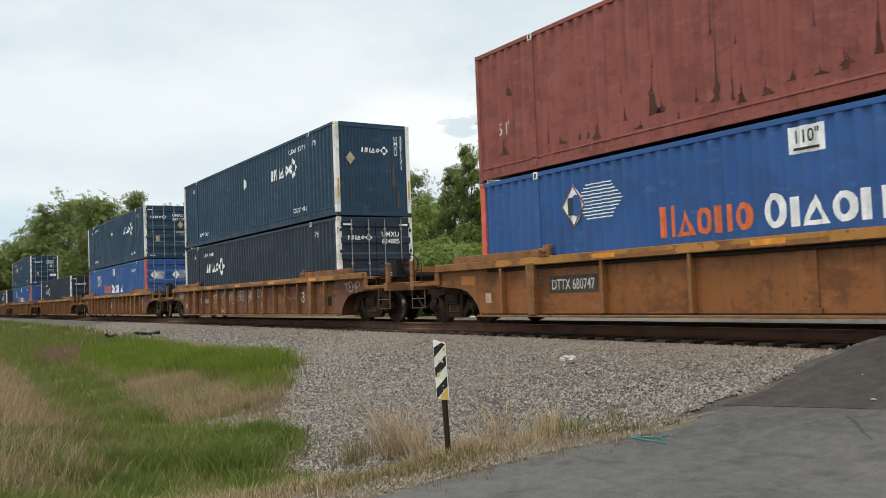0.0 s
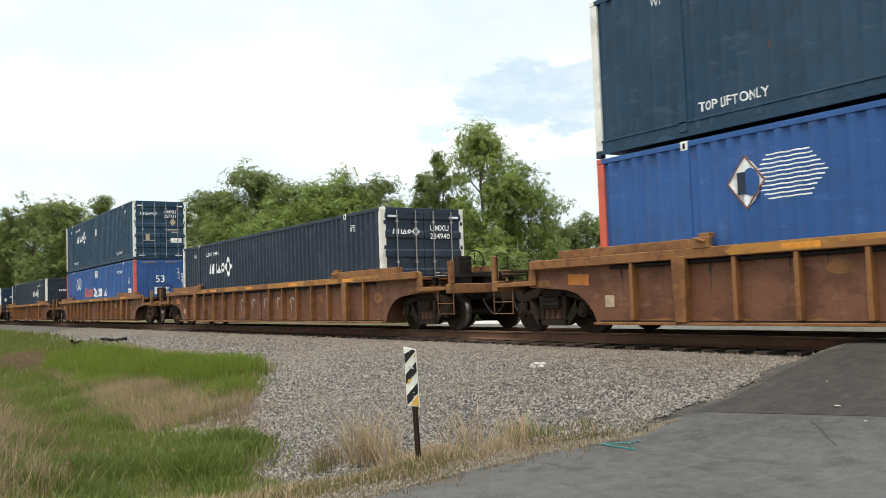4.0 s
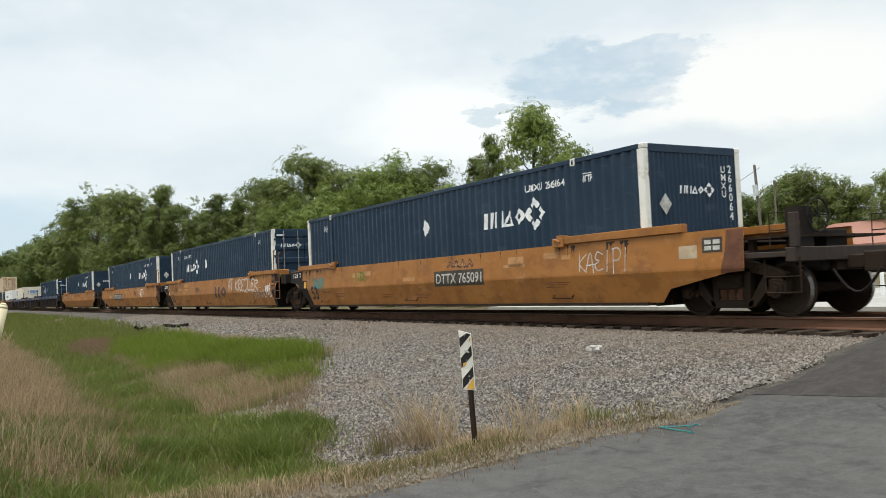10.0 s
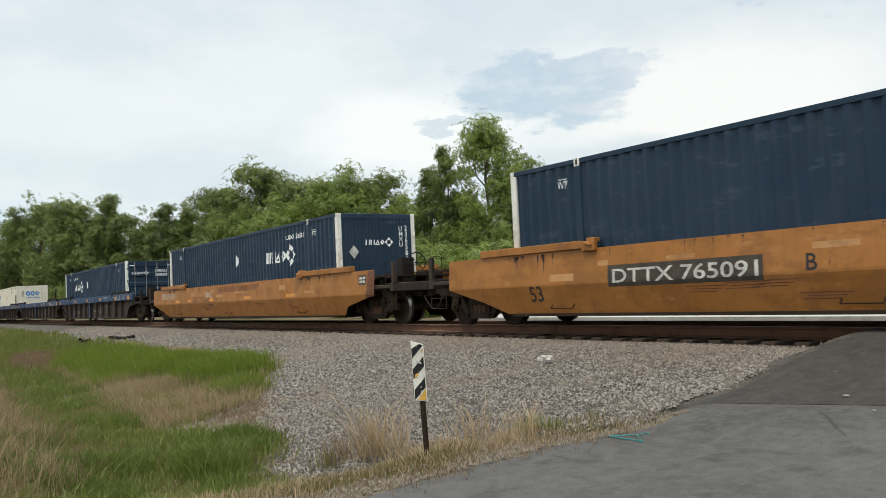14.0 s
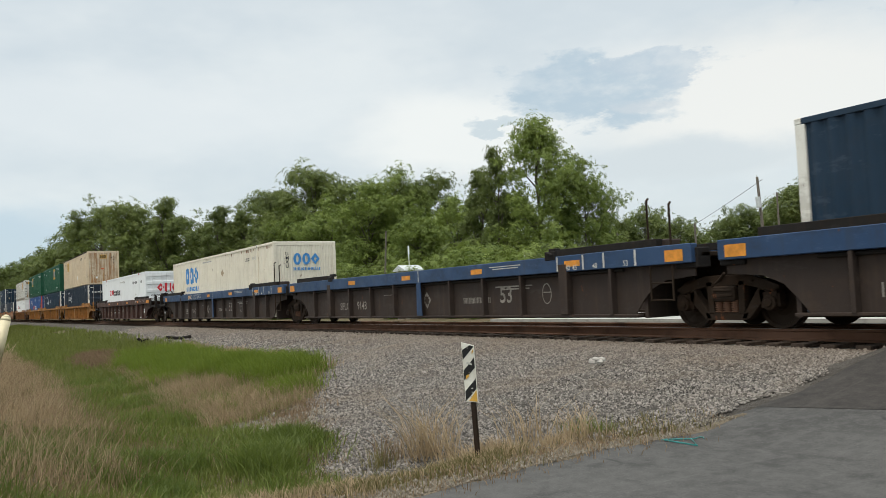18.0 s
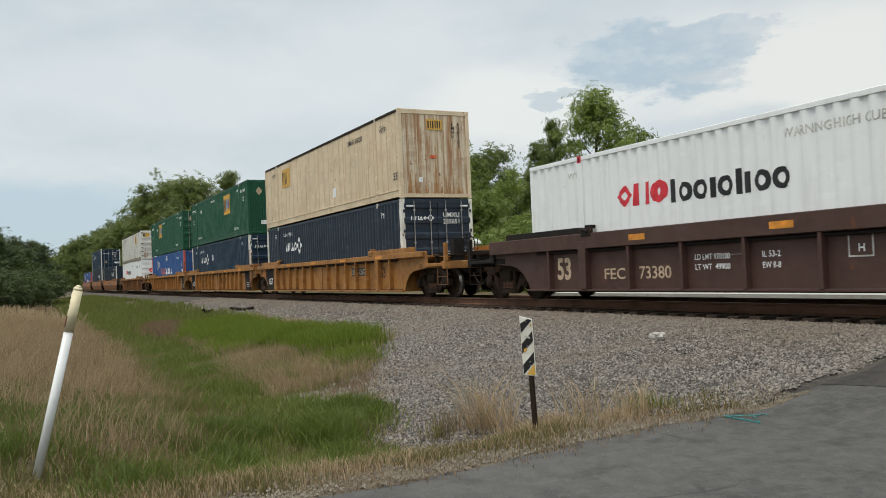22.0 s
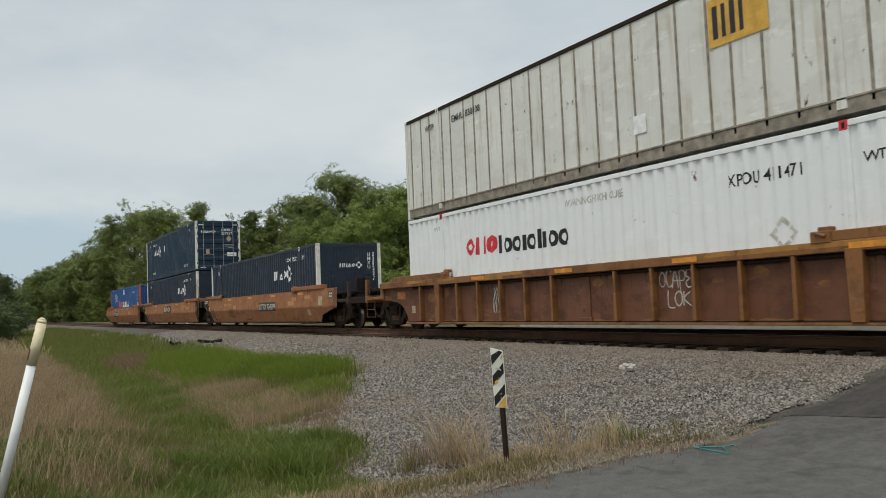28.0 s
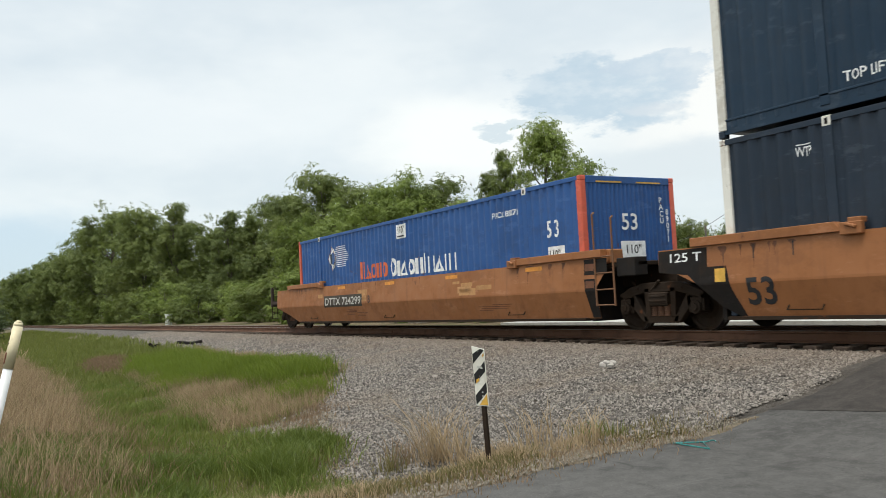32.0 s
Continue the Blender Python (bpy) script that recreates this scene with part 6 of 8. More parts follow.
def dress_royal(c, style, front, upper):
    w = wave_of(style)
    on_side(Flat().diamond(-13.05, 2.08, 0.42), "emblem", "decal", c, wave=w, label="white diamond emblem")
    on_side(Flat().band([(-13.39, 2.08), (-13.05, 1.66), (-12.71, 2.08), (-13.05, 2.50)], [(-13.355, 2.08), (-13.05, 1.705), (-12.745, 2.08), (-13.05, 2.455)]), "emblem_border", "rust_label", c, y=-1.2995)
    on_side(Flat().disc(-12.97, 2.08, 0.15, 0.21), "emblem_dot", "royal", c, y=-1.2995)
    on_side(Flat().rect(-13.2, -13.05, 1.90, 2.24), "emblem_bar", "navy", c, y=-1.3005)
    lines = Flat()
    for i in range(11):
        z = 1.78 + 0.065 * i
        lines.rect(-12.95 + 0.25 * abs(i - 5) / 5, -11.75 - 0.05 * abs(i - 5), z, z + 0.022)
    on_side(lines, "speed_line", "decal", c, wave=w)
    on_side(Flat().word("hvoho", -10.85, -8.92, 1.28, 1.72, 0, 0.14, (0,)), "lettering_block", "decal_orange", c, wave=w, label="faded orange block of lettering")
    on_side(Flat().word("oivohihvih", -8.78, -5.0, 1.26, 1.70, 0, 0.12, (0, 5), 0.28), "lettering_block", "decal", c, wave=w, label="white block of lettering")
    on_side(Flat().rect(-8.28, -7.70, 2.32, 2.72), "notice", "decal", c, wave=w)
    on_side(Flat().text("110\"", -8.20, 2.47, 0.19, 0.42).rect(-8.2, -7.78, 2.36, 2.40), "lettering", "decal_black", c, y=-1.2995)
    on_side(Flat().text("PACU 89071", -3.3, 2.35, 0.13, 1.0), "lettering", "decal", c, wave=w)
    if front == "door":
        for y in (-0.62, 0.52):
            on_front(Flat().diamond(y - 0.2, 2.05, 0.26), "emblem", "decal", c, 0.014)
            f = Flat()
            for i in range(8):
                f.rect(y - 0.08, y + 0.38 - 0.03 * abs(i - 4), 1.84 + i * 0.055, 1.86 + i * 0.055)
            on_front(f, "speed_line", "decal", c, 0.015)
        on_front(Flat().text("UMXU", 0.5, 1.28, 0.13).text("661", 0.56, 1.08, 0.12), "lettering", "decal", c, 0.016)
        on_front(Flat().rect(-1.0, -0.45, 0.62, 0.82).rect(0.3, 0.7, 0.62, 0.82), "notice", "decal", c, 0.016)
    else:
        on_side(Flat().text("53", -1.28, 1.72, 0.36), "lettering", "decal", c, wave=w)
        on_side(Flat().rect(-1.25, -0.68, 1.15, 1.52), "notice", "decal", c, wave=w)
        on_side(Flat().text("110\"", -1.18, 1.24, 0.2, 0.4), "lettering", "decal_black", c, y=-1.2995)
        on_front(Flat().text("53", -0.28, 1.78, 0.34), "lettering", "decal", c)
        on_front(Flat().rect(-0.32, 0.36, 1.18, 1.54), "notice", "decal", c)
        on_front(Flat().text("110\"", -0.22, 1.28, 0.18, 0.46), "lettering", "decal_black", c, 0.009)
        on_front(Flat().text("PACU", 0.82, 2.35, 0.12, column=True).text("89071", 1.0, 2.1, 0.12, column=True), "lettering", "decal", c)
        on_front(Flat().rect(-0.9, -0.2, 2.76, 2.79).rect(0.2, 0.9, 2.76, 2.79), "hazard_strip", "decal_yellow", c)


def dress_brown(c, style):
    w = wave_of(style)
    f = Flat()
    rng = random.Random(8)
    for i in range(34):
        x = -13.6 + i * 0.36 + rng.uniform(-0.25, 0.25)
        tall = rng.uniform(0.10, 0.36) if rng.random() < 0.65 else rng.uniform(0.5, 1.15)
        f.run(rng, x, 0.34 + rng.uniform(0.0, 0.22), tall, rng.uniform(0.08, 0.42))
    for i in range(14):
        f.run(rng, -14.6 + i * 0.95 + rng.uniform(-0.3, 0.3), rng.uniform(0.9, 1.6), rng.uniform(0.15, 0.6), rng.uniform(0.04, 0.1))
    f.run(rng, -15.2, 0.5, 0.35, 0.45).run(rng, -14.95, 1.75, 0.45, 0.2).run(rng, -0.9, 0.42, 0.5, 0.8)
    on_side(f, "rust_run", "rust_dark", c, wave=w, label="dark rust run where the paint has gone")
    on_side(Flat().text("51'", -15.4, 0.95, 0.26), "lettering", "decal_dim", c, wave=w)
    on_side(Flat().poly((-6.0, 2.02), (-5.35, 2.0), (-5.05, 2.08), (-5.0, 2.46), (-5.5, 2.50), (-5.95, 2.42)), "patch", "patch_plum", c, wave=w, label="dull plum patch of touched-up paint")
    on_side(Flat().word("oox", -4.9, -3.6, 2.2, 2.68, 0, 0.10), "lettering_block", "decal_yellow", c, wave=w)
    on_side(Flat().rect(-4.8, -3.7, 2.05, 2.12), "small_print", "decal_yellow", c, wave=w)


def dress_cream(c, style):
    w = wave_of(style)
    for k, a0, a1, b0, b1, m in (("oox", -13.58, -11.0, 1.68, 2.55, "decal_blue"), ("ihihohoohvi", -13.4, -11.1, 1.34, 1.56, "decal_blue")):
        on_side(Flat().word(k, a0, a1, b0, b1, 0, 0.10), "lettering_block", m, c, wave=w, label="blue block of lettering")
    on_side(Flat().text("UMXU", -3.52, 2.32, 0.14), "lettering", "decal_black", c, wave=w)
    on_side(Flat().text("937156", -2.6, 2.32, 0.15), "lettering", "decal_dim", c, wave=w)
    on_side(Flat().diamond(-6.9, 2.0, 0.25), "placard", "tan_sticker", c, wave=w)
    on_side(Flat().rect(-10.3, -8.6, 2.62, 2.68), "small_print", "decal_dim", c, wave=w)
    rng = random.Random(2)
    f = Flat()
    for i in range(26):
        x = -6.5 + i * 0.25 + rng.uniform(-0.1, 0.1)
        f.rect(x, x + rng.uniform(0.02, 0.07), 2.79 - rng.uniform(0.02, 0.16), 2.79)
    on_side(f, "rust_chip", "rust_stain", c, wave=w, label="rust along the top edge")
    on_front(Flat().word("oox", -0.50, 0.62, 1.98, 2.44, 0, 0.10), "lettering_block", "decal_blue", c)
    on_front(Flat().word("ihihohoohvi", -0.50, 0.62, 1.76, 1.88, 0, 0.2), "lettering_block", "decal_blue", c)
    on_front(Flat().text("UMXU", -0.82, 2.35, 0.13, column=True).text("937156", -0.62, 2.3, 0.0001), "lettering", "decal_black", c)


def dress_white(c, style, number):
    w = wave_of(style)
    on_side(Flat().word("xho", -12.96, -11.42, 1.66, 2.10, 0.03, 0.08, (), 0.34), "lettering_block", "decal_red", c, wave=w, label="red block of lettering")
    on_side(Flat().word("iooioiioo", -11.36, -8.55, 1.62, 1.98, 0, 0.12, (0, 5), 0.28), "lettering_block", "decal_black", c, wave=w, label="black block of lettering")
    on_side(Flat().text("WARNING HIGH CUBE", -8.7, 2.42, 0.15, 1.9), "lettering", "decal_dim", c, wave=w)
    on_side(Flat().text(number, -4.2, 2.22, 0.20, 1.45), "lettering", "decal_black", c, wave=w)
    on_side(Flat().text("WTP", -1.7, 2.24, 0.15), "lettering", "decal_black", c, wave=w)
    on_side(Flat().text("WTP", -14.6, 2.44, 0.12), "lettering", "decal_dim", c, wave=w)
    on_side(Flat().ring(-3.15, 1.35, 0.28, 0.25), "placard_ring", "decal_dim", c, wave=w)
    on_front(Flat().word("xho", -0.60, 0.78, 1.62, 2.14, 0.02, 0.10, (), 0.32), "lettering_block", "decal_red", c, 0.02, "red block of lettering")
    on_front(Flat().text("WARNING", -0.98, 1.34, 0.13, 0.72).text("HIGH CUBE", -0.98, 1.12, 0.13, 0.76), "lettering", "decal_black", c, 0.02)
    on_front(Flat().text(number.split()[0], 0.28, 1.34, 0.13).text(number.split()[1], 0.28, 1.10, 0.14), "lettering", "decal_black", c, 0.02)


def dress_panelled(c, style, front, number):
    y = -1.288
    fr = -13.3 if style == "beige" else -4.4
    on_side(Flat().rect(fr, fr + 1.25, 1.72, 2.55), "emblem", "decal_yellow", c, y=y, label="yellow square emblem")
    on_side(Flat().row(2, fr + 0.1, fr + 0.85, 1.85, 2.42, 0, 0.25), "emblem_block", "decal_black", c, y=y - 0.002)
    on_side(Flat().text(number, -4.6 if style == "beige" else -13.4, 2.34, 0.17), "lettering", "decal_black", c, y=y)
    on_side(Flat().text("WTP", -1.6, 2.30, 0.18).rect(-1.6, -1.2, 2.52, 2.535), "lettering", "decal_black", c, y=y)
    on_side(Flat().text("WTP", -14.9, 2.36, 0.16), "lettering", "decal_black", c, y=y)
    on_side(Flat().text("53'", -0.55, 0.62, 0.24), "lettering", "decal_black", c, y=y)
    on_side(Flat().rect(-6.4, -6.05, 0.62, 0.98), "sticker", "decal", c, y=y)
    if front == "door":
        on_front(Flat().rect(-1.05, -0.46, 2.28, 2.66), "emblem", "decal_yellow", c, 0.02)
        on_front(Flat().rect(-1.02, -0.84, 2.34, 2.60), "emblem_block", "decal_black", c, 0.022)
        on_front(Flat().text("EMHU", 0.5, 2.34, 0.15).text("830108", 0.5, 2.12, 0.15), "lettering", "decal_black", c, 0.02)
        for yy in (-1.13, 1.1):
            for zz in (0.35, 0.78, 1.15, 1.55, 2.62):
                on_front(Flat().rect(yy - 0.09, yy + 0.09, zz, zz + 0.10), "hinge_strap", "truck", c, 0.018)
        on_front(Flat().ring(-0.28, 1.42, 0.16, 0.3), "placard_ring", "decal_yellow", c, 0.02)
        rng = random.Random(17)
        f = Flat()
        for y0 in (-0.93, -0.70, -0.05, 0.34, 0.86):
            f.run(rng, y0, 0.30, rng.uniform(0.8, 1.6), rng.uniform(0.08, 0.2))
        on_front(f, "rust_run", "rust_soft", c, 0.0125, "brown rust run")
    else:
        on_front(Flat().rect(-0.28, 0.28, 2.24, 2.58), "emblem", "decal_yellow", c, 0.0)
        on_front(Flat().row(3, -0.24, 0.26, 2.29, 2.53, 0, 0.2), "emblem_block", "decal_black", c, 0.002)
        on_front(Flat().text("EMHU", 0.62, 2.40, 0.11, column=True).text("638205", 0.84, 2.40, 0.12, column=True), "lettering", "decal_black", c, 0.002)
        on_front(Flat().rect(-0.20, 0.04, 1.30, 1.41), "sticker", "decal_orange", c, 0.002)
        on_front(Flat().rect(-0.62, -0.48, 0.52, 0.68), "sticker", "decal", c, 0.002)
        rng = random.Random(7)
        f = Flat()
        for i in range(22):
            f.run(rng, rng.uniform(-1.1, 1.1), 0.16, 0.3 + rng.uniform(0, 1) ** 2 * 1.9, rng.uniform(0.04, 0.2))
        on_front(f, "rust_run", "rust_soft", c, -0.0085, "brown rust run")


def dress_green(c, style, front, logo, number):
    w = wave_of(style)
    on_side(Flat().rect(logo, logo + 1.6, 1.45, 2.58), "emblem", "decal_yellow", c, wave=w, label="yellow square emblem")
    on_side(Flat().row(1, logo + 0.12, logo + 0.55, 1.62, 2.38, 0, 0.1), "emblem_block", "decal_black", c, y=-1.2995)
    on_side(Flat().row(2, logo + 0.68, logo + 1.5, 1.75, 2.3, 0.05, 0.2), "emblem_block", "decal_blue", c, y=-1.2995)
    on_side(Flat().text(number, -15.7, 2.35, 0.16, 1.1), "lettering", "decal", c, wave=w)
    on_side(Flat().text("53'", -15.4, 1.55, 0.24), "lettering", "decal", c, wave=w)
    on_side(Flat().text(number, -1.6, 2.35, 0.16, 1.1), "lettering", "decal", c, wave=w)
    on_side(Flat().text("53'", -1.25, 1.85, 0.24), "lettering", "decal", c, wave=w)
    on_side(Flat().text("WTP", -2.6, 2.45, 0.15), "lettering", "decal", c, wave=w)
    for x in (-3.45, -13.85):
        on_side(Flat().text("TOP LIFT ONLY", x, 0.42, 0.14, 1.2), "lettering", "decal", c, wave=w)
    on_side(Flat().diamond(-12.6, 2.2, 0.22), "placard", "decal", c, wave=w)
    on_side(Flat().text("WARNING HIGH CUBE", -9.6, 2.5, 0.11, 1.3), "lettering", "decal", c, wave=w)
    x = 0.016 if front == "door" else 0.006
    on_front(Flat().rect(-0.28, 0.34, 2.16, 2.54), "emblem", "cream" if front != "door" else "decal_yellow", c, x)
    on_front(Flat().row(3, -0.24, 0.32, 2.22, 2.48, 0, 0.2), "emblem_block", "decal_black", c, x + 0.003)
    on_front(Flat().text("53'", -0.1, 1.62, 0.22), "lettering", "decal", c, x)
    on_front(Flat().diamond(-0.68, 2.3, 0.23), "placard", "tan_sticker", c, x, "tan diamond placard")
    on_front(Flat().text("EMHU", 0.58, 2.42, 0.12, column=True).text(number.split()[1], 0.84, 2.42, 0.12, column=True), "lettering", "decal", c, x)
    on_front(Flat().rect(-0.62, -0.16, 0.52, 0.74), "notice", "decal", c, x)


MAT["car_faded"] = paint("faded_orange_patch", (0.42, 0.22, 0.085), 0.65, (0.20, 0.09, 0.035), 0.4, 0.0, 0.4, 0.3)
MAT["rust_soft"] = paint("soft_rust_stain", (0.40, 0.215, 0.085), 0.8, (0.26, 0.115, 0.04), 0.4, 0.1, 0.5)
MAT["rust_dull"] = paint("dull_rust_stain_on_blue", (0.080, 0.055, 0.040), 0.8, (0.03, 0.04, 0.05), 0.5, 0.1, 0.5)
MAT["rust_dark"] = paint("dark_rust", (0.075, 0.024, 0.014), 0.85, (0.03, 0.014, 0.01), 0.6, 0.3, 0.3)
MAT["rust_stain"] = paint("rust_stain", (0.22, 0.095, 0.035), 0.8, (0.13, 0.05, 0.02), 0.4, 0.1, 0.4)


# ---- trucks ----
WHEEL_R = 0.43
WHEELSETS = []


def wheelset_mesh():
    s = Shape()
    for sg in (-1, 1):
        prof = [(0.07, 0.70), (0.20, 0.705), (0.34, 0.70), (0.455, 0.695), (0.455, 0.725), (0.432, 0.745), (WHEEL_R, 0.76), (0.426, 0.835), (0.37, 0.838), (0.35, 0.80), (0.22, 0.775), (0.13, 0.80), (0.11, 0.86), (0.07, 0.862)]
        s.turned([(r, sg * y) for r, y in prof], (0, 0, 0), 28)
        s.rod((0, sg * 0.85, 0), (0, sg * 1.02, 0), 0.085, 12)
    s.rod((0, -0.75, 0), (0, 0.75, 0), 0.085, 12)
    me = s.mesh("wheelset", MAT["truck"])
    me.materials.append(MAT["steel"])
    for p in me.polygons:
        rad = [math.hypot(me.vertices[i].co.x, me.vertices[i].co.z) for i in p.vertices]
        ys = [abs(me.vertices[i].co.y) for i in p.vertices]
        if min(rad) > 0.42 and min(ys) > 0.73:
            p.material_index = 1
    return me


def make_truck(parent, x):
    """Two cast side frames with springs, a bolster and two wheelsets."""
    def frame_mesh(sg):
        s = Shape()
        y0, y1 = (0.93 * sg, 1.07 * sg) if sg > 0 else (-1.07, -0.93)
        s.prism([(-1.06, 0.56), (-0.70, 0.66), (-0.42, 0.72), (0.42, 0.72), (0.70, 0.66), (1.06, 0.56), (1.06, 0.70), (0.74, 0.82), (0.44, 0.90), (-0.44, 0.90), (-0.74, 0.82), (-1.06, 0.70)], y0, y1)
        s.prism([(-0.40, 0.15), (0.40, 0.15), (0.46, 0.28), (-0.46, 0.28)], y0, y1)
        for m in (-1, 1):
            s.prism([(m * 0.30, 0.17), (m * 0.46, 0.17), (m * 0.88, 0.60), (m * 0.66, 0.68)], y0, y1)
            s.prism([(m * 0.25, 0.25), (m * 0.37, 0.25), (m * 0.40, 0.80), (m * 0.27, 0.80)], y0, y1)
            s.prism([(m * 0.70, 0.34), (m * 0.80, 0.34), (m * 0.80, 0.64), (m * 0.66, 0.64)], y0, y1)
            s.prism([(m * 0.98, 0.36), (m * 1.06, 0.36), (m * 1.06, 0.66), (m * 0.98, 0.66)], y0, y1)
            s.box(m * 0.89 - 0.13, m * 0.89 + 0.13, min(sg * 0.95, sg * 1.09), max(sg * 0.95, sg * 1.09), 0.50, 0.60)
            s.rod((m * 0.89, sg * 1.0, WHEEL_R), (m * 0.89, sg * 1.13, WHEEL_R), 0.125, 14)
            s.rod((m * 0.89, sg * 1.12, WHEEL_R), (m * 0.89, sg * 1.16, WHEEL_R), 0.07, 10)
            s.rod((m * 0.55, sg * 1.06, 0.78), (m * 0.55, sg * 1.085, 0.78), 0.03, 8)
        s.box(-0.24, 0.24, min(sg * 1.0, sg * 1.13), max(sg * 1.0, sg * 1.13), 0.50, 0.70).box(-0.20, 0.20, min(sg * 1.12, sg * 1.15), max(sg * 1.12, sg * 1.15), 0.54, 0.58).box(-0.20, 0.20, min(sg * 1.12, sg * 1.15), max(sg * 1.12, sg * 1.15), 0.63, 0.67)
        return s.mesh("side_frame", MAT["truck"], 0.008)
    t = part("truck", cached("bolster", lambda: Shape().box(-0.22, 0.22, -1.12, 1.12, 0.46, 0.72).box(-0.30, 0.30, -0.30, 0.30, 0.62, 0.80).mesh("truck", MAT["truck"], 0.02)), None, parent, "greasy brown cast steel truck", at=(x, 0, 0))
    def springs(sg):
        s = Shape()
        for dx in (-0.165, 0.0, 0.165):
            for i in range(6):
                s.rod((dx, sg * 1.02, 0.285 + i * 0.036), (dx, sg * 1.02, 0.305 + i * 0.036), 0.078, 10)
            s.rod((dx, sg * 1.02, 0.28), (dx, sg * 1.02, 0.50), 0.05, 8)
        return s.mesh("spring_set", MAT["rail"])
    for sg in (-1, 1):
        part("side_frame", cached(("frame", sg), lambda: frame_mesh(sg)), None, t)
        part("spring_set", cached(("springs", sg), lambda: springs(sg)), None, t)
    for m in (-1, 1):
        w = part("wheelset", cached("wheelset", wheelset_mesh), None, t, at=(m * 0.89, 0, WHEEL_R))
        WHEELSETS.append((m, w))
    return t


# ---- well cars ----
def side_poly(kind, front, rear):
    """Outline of a car's side as (x, z), front end at the right."""
    def end(how, lead=False):
        # points from the bottom up, measured outwards from the container's end
        if kind == "smooth":
            return ([(0.30, 0.26), (0.62, 0.56), (0.95, 0.66), (2.2, 0.74), (2.2, 1.45)] if lead else [(0.28, 0.26), (1.75, 0.74), (2.2, 0.80), (2.2, 1.45)]) if how == "c" else ([(0.40, 0.26), (0.42, 0.60), (0.44, 1.04), (0.75, 1.10), (0.80, 1.45)] if lead else [(-0.25, 0.26), (0.10, 0.42), (0.75, 0.98), (1.45, 1.05), (1.45, 1.45)])
        if how == "c":
            low = 0.205 if kind == "rib" else 0.245
            return [(0.12, low), (0.22, 0.42), (0.40, 0.62), (0.62, 0.76), (0.90, 0.84), (1.74, 0.90), (1.74, 1.26)]
        return [(-0.10, 0.205 if kind == "rib" else 0.245), (0.10, 0.48), (0.35, 0.72), (0.70, 0.86), (1.40, 0.92), (1.40, 1.26)]
    f = [(a, b) for a, b in end(front, True)]
    r = [(-CL - a, b) for a, b in reversed(end(rear))]
    return f + r


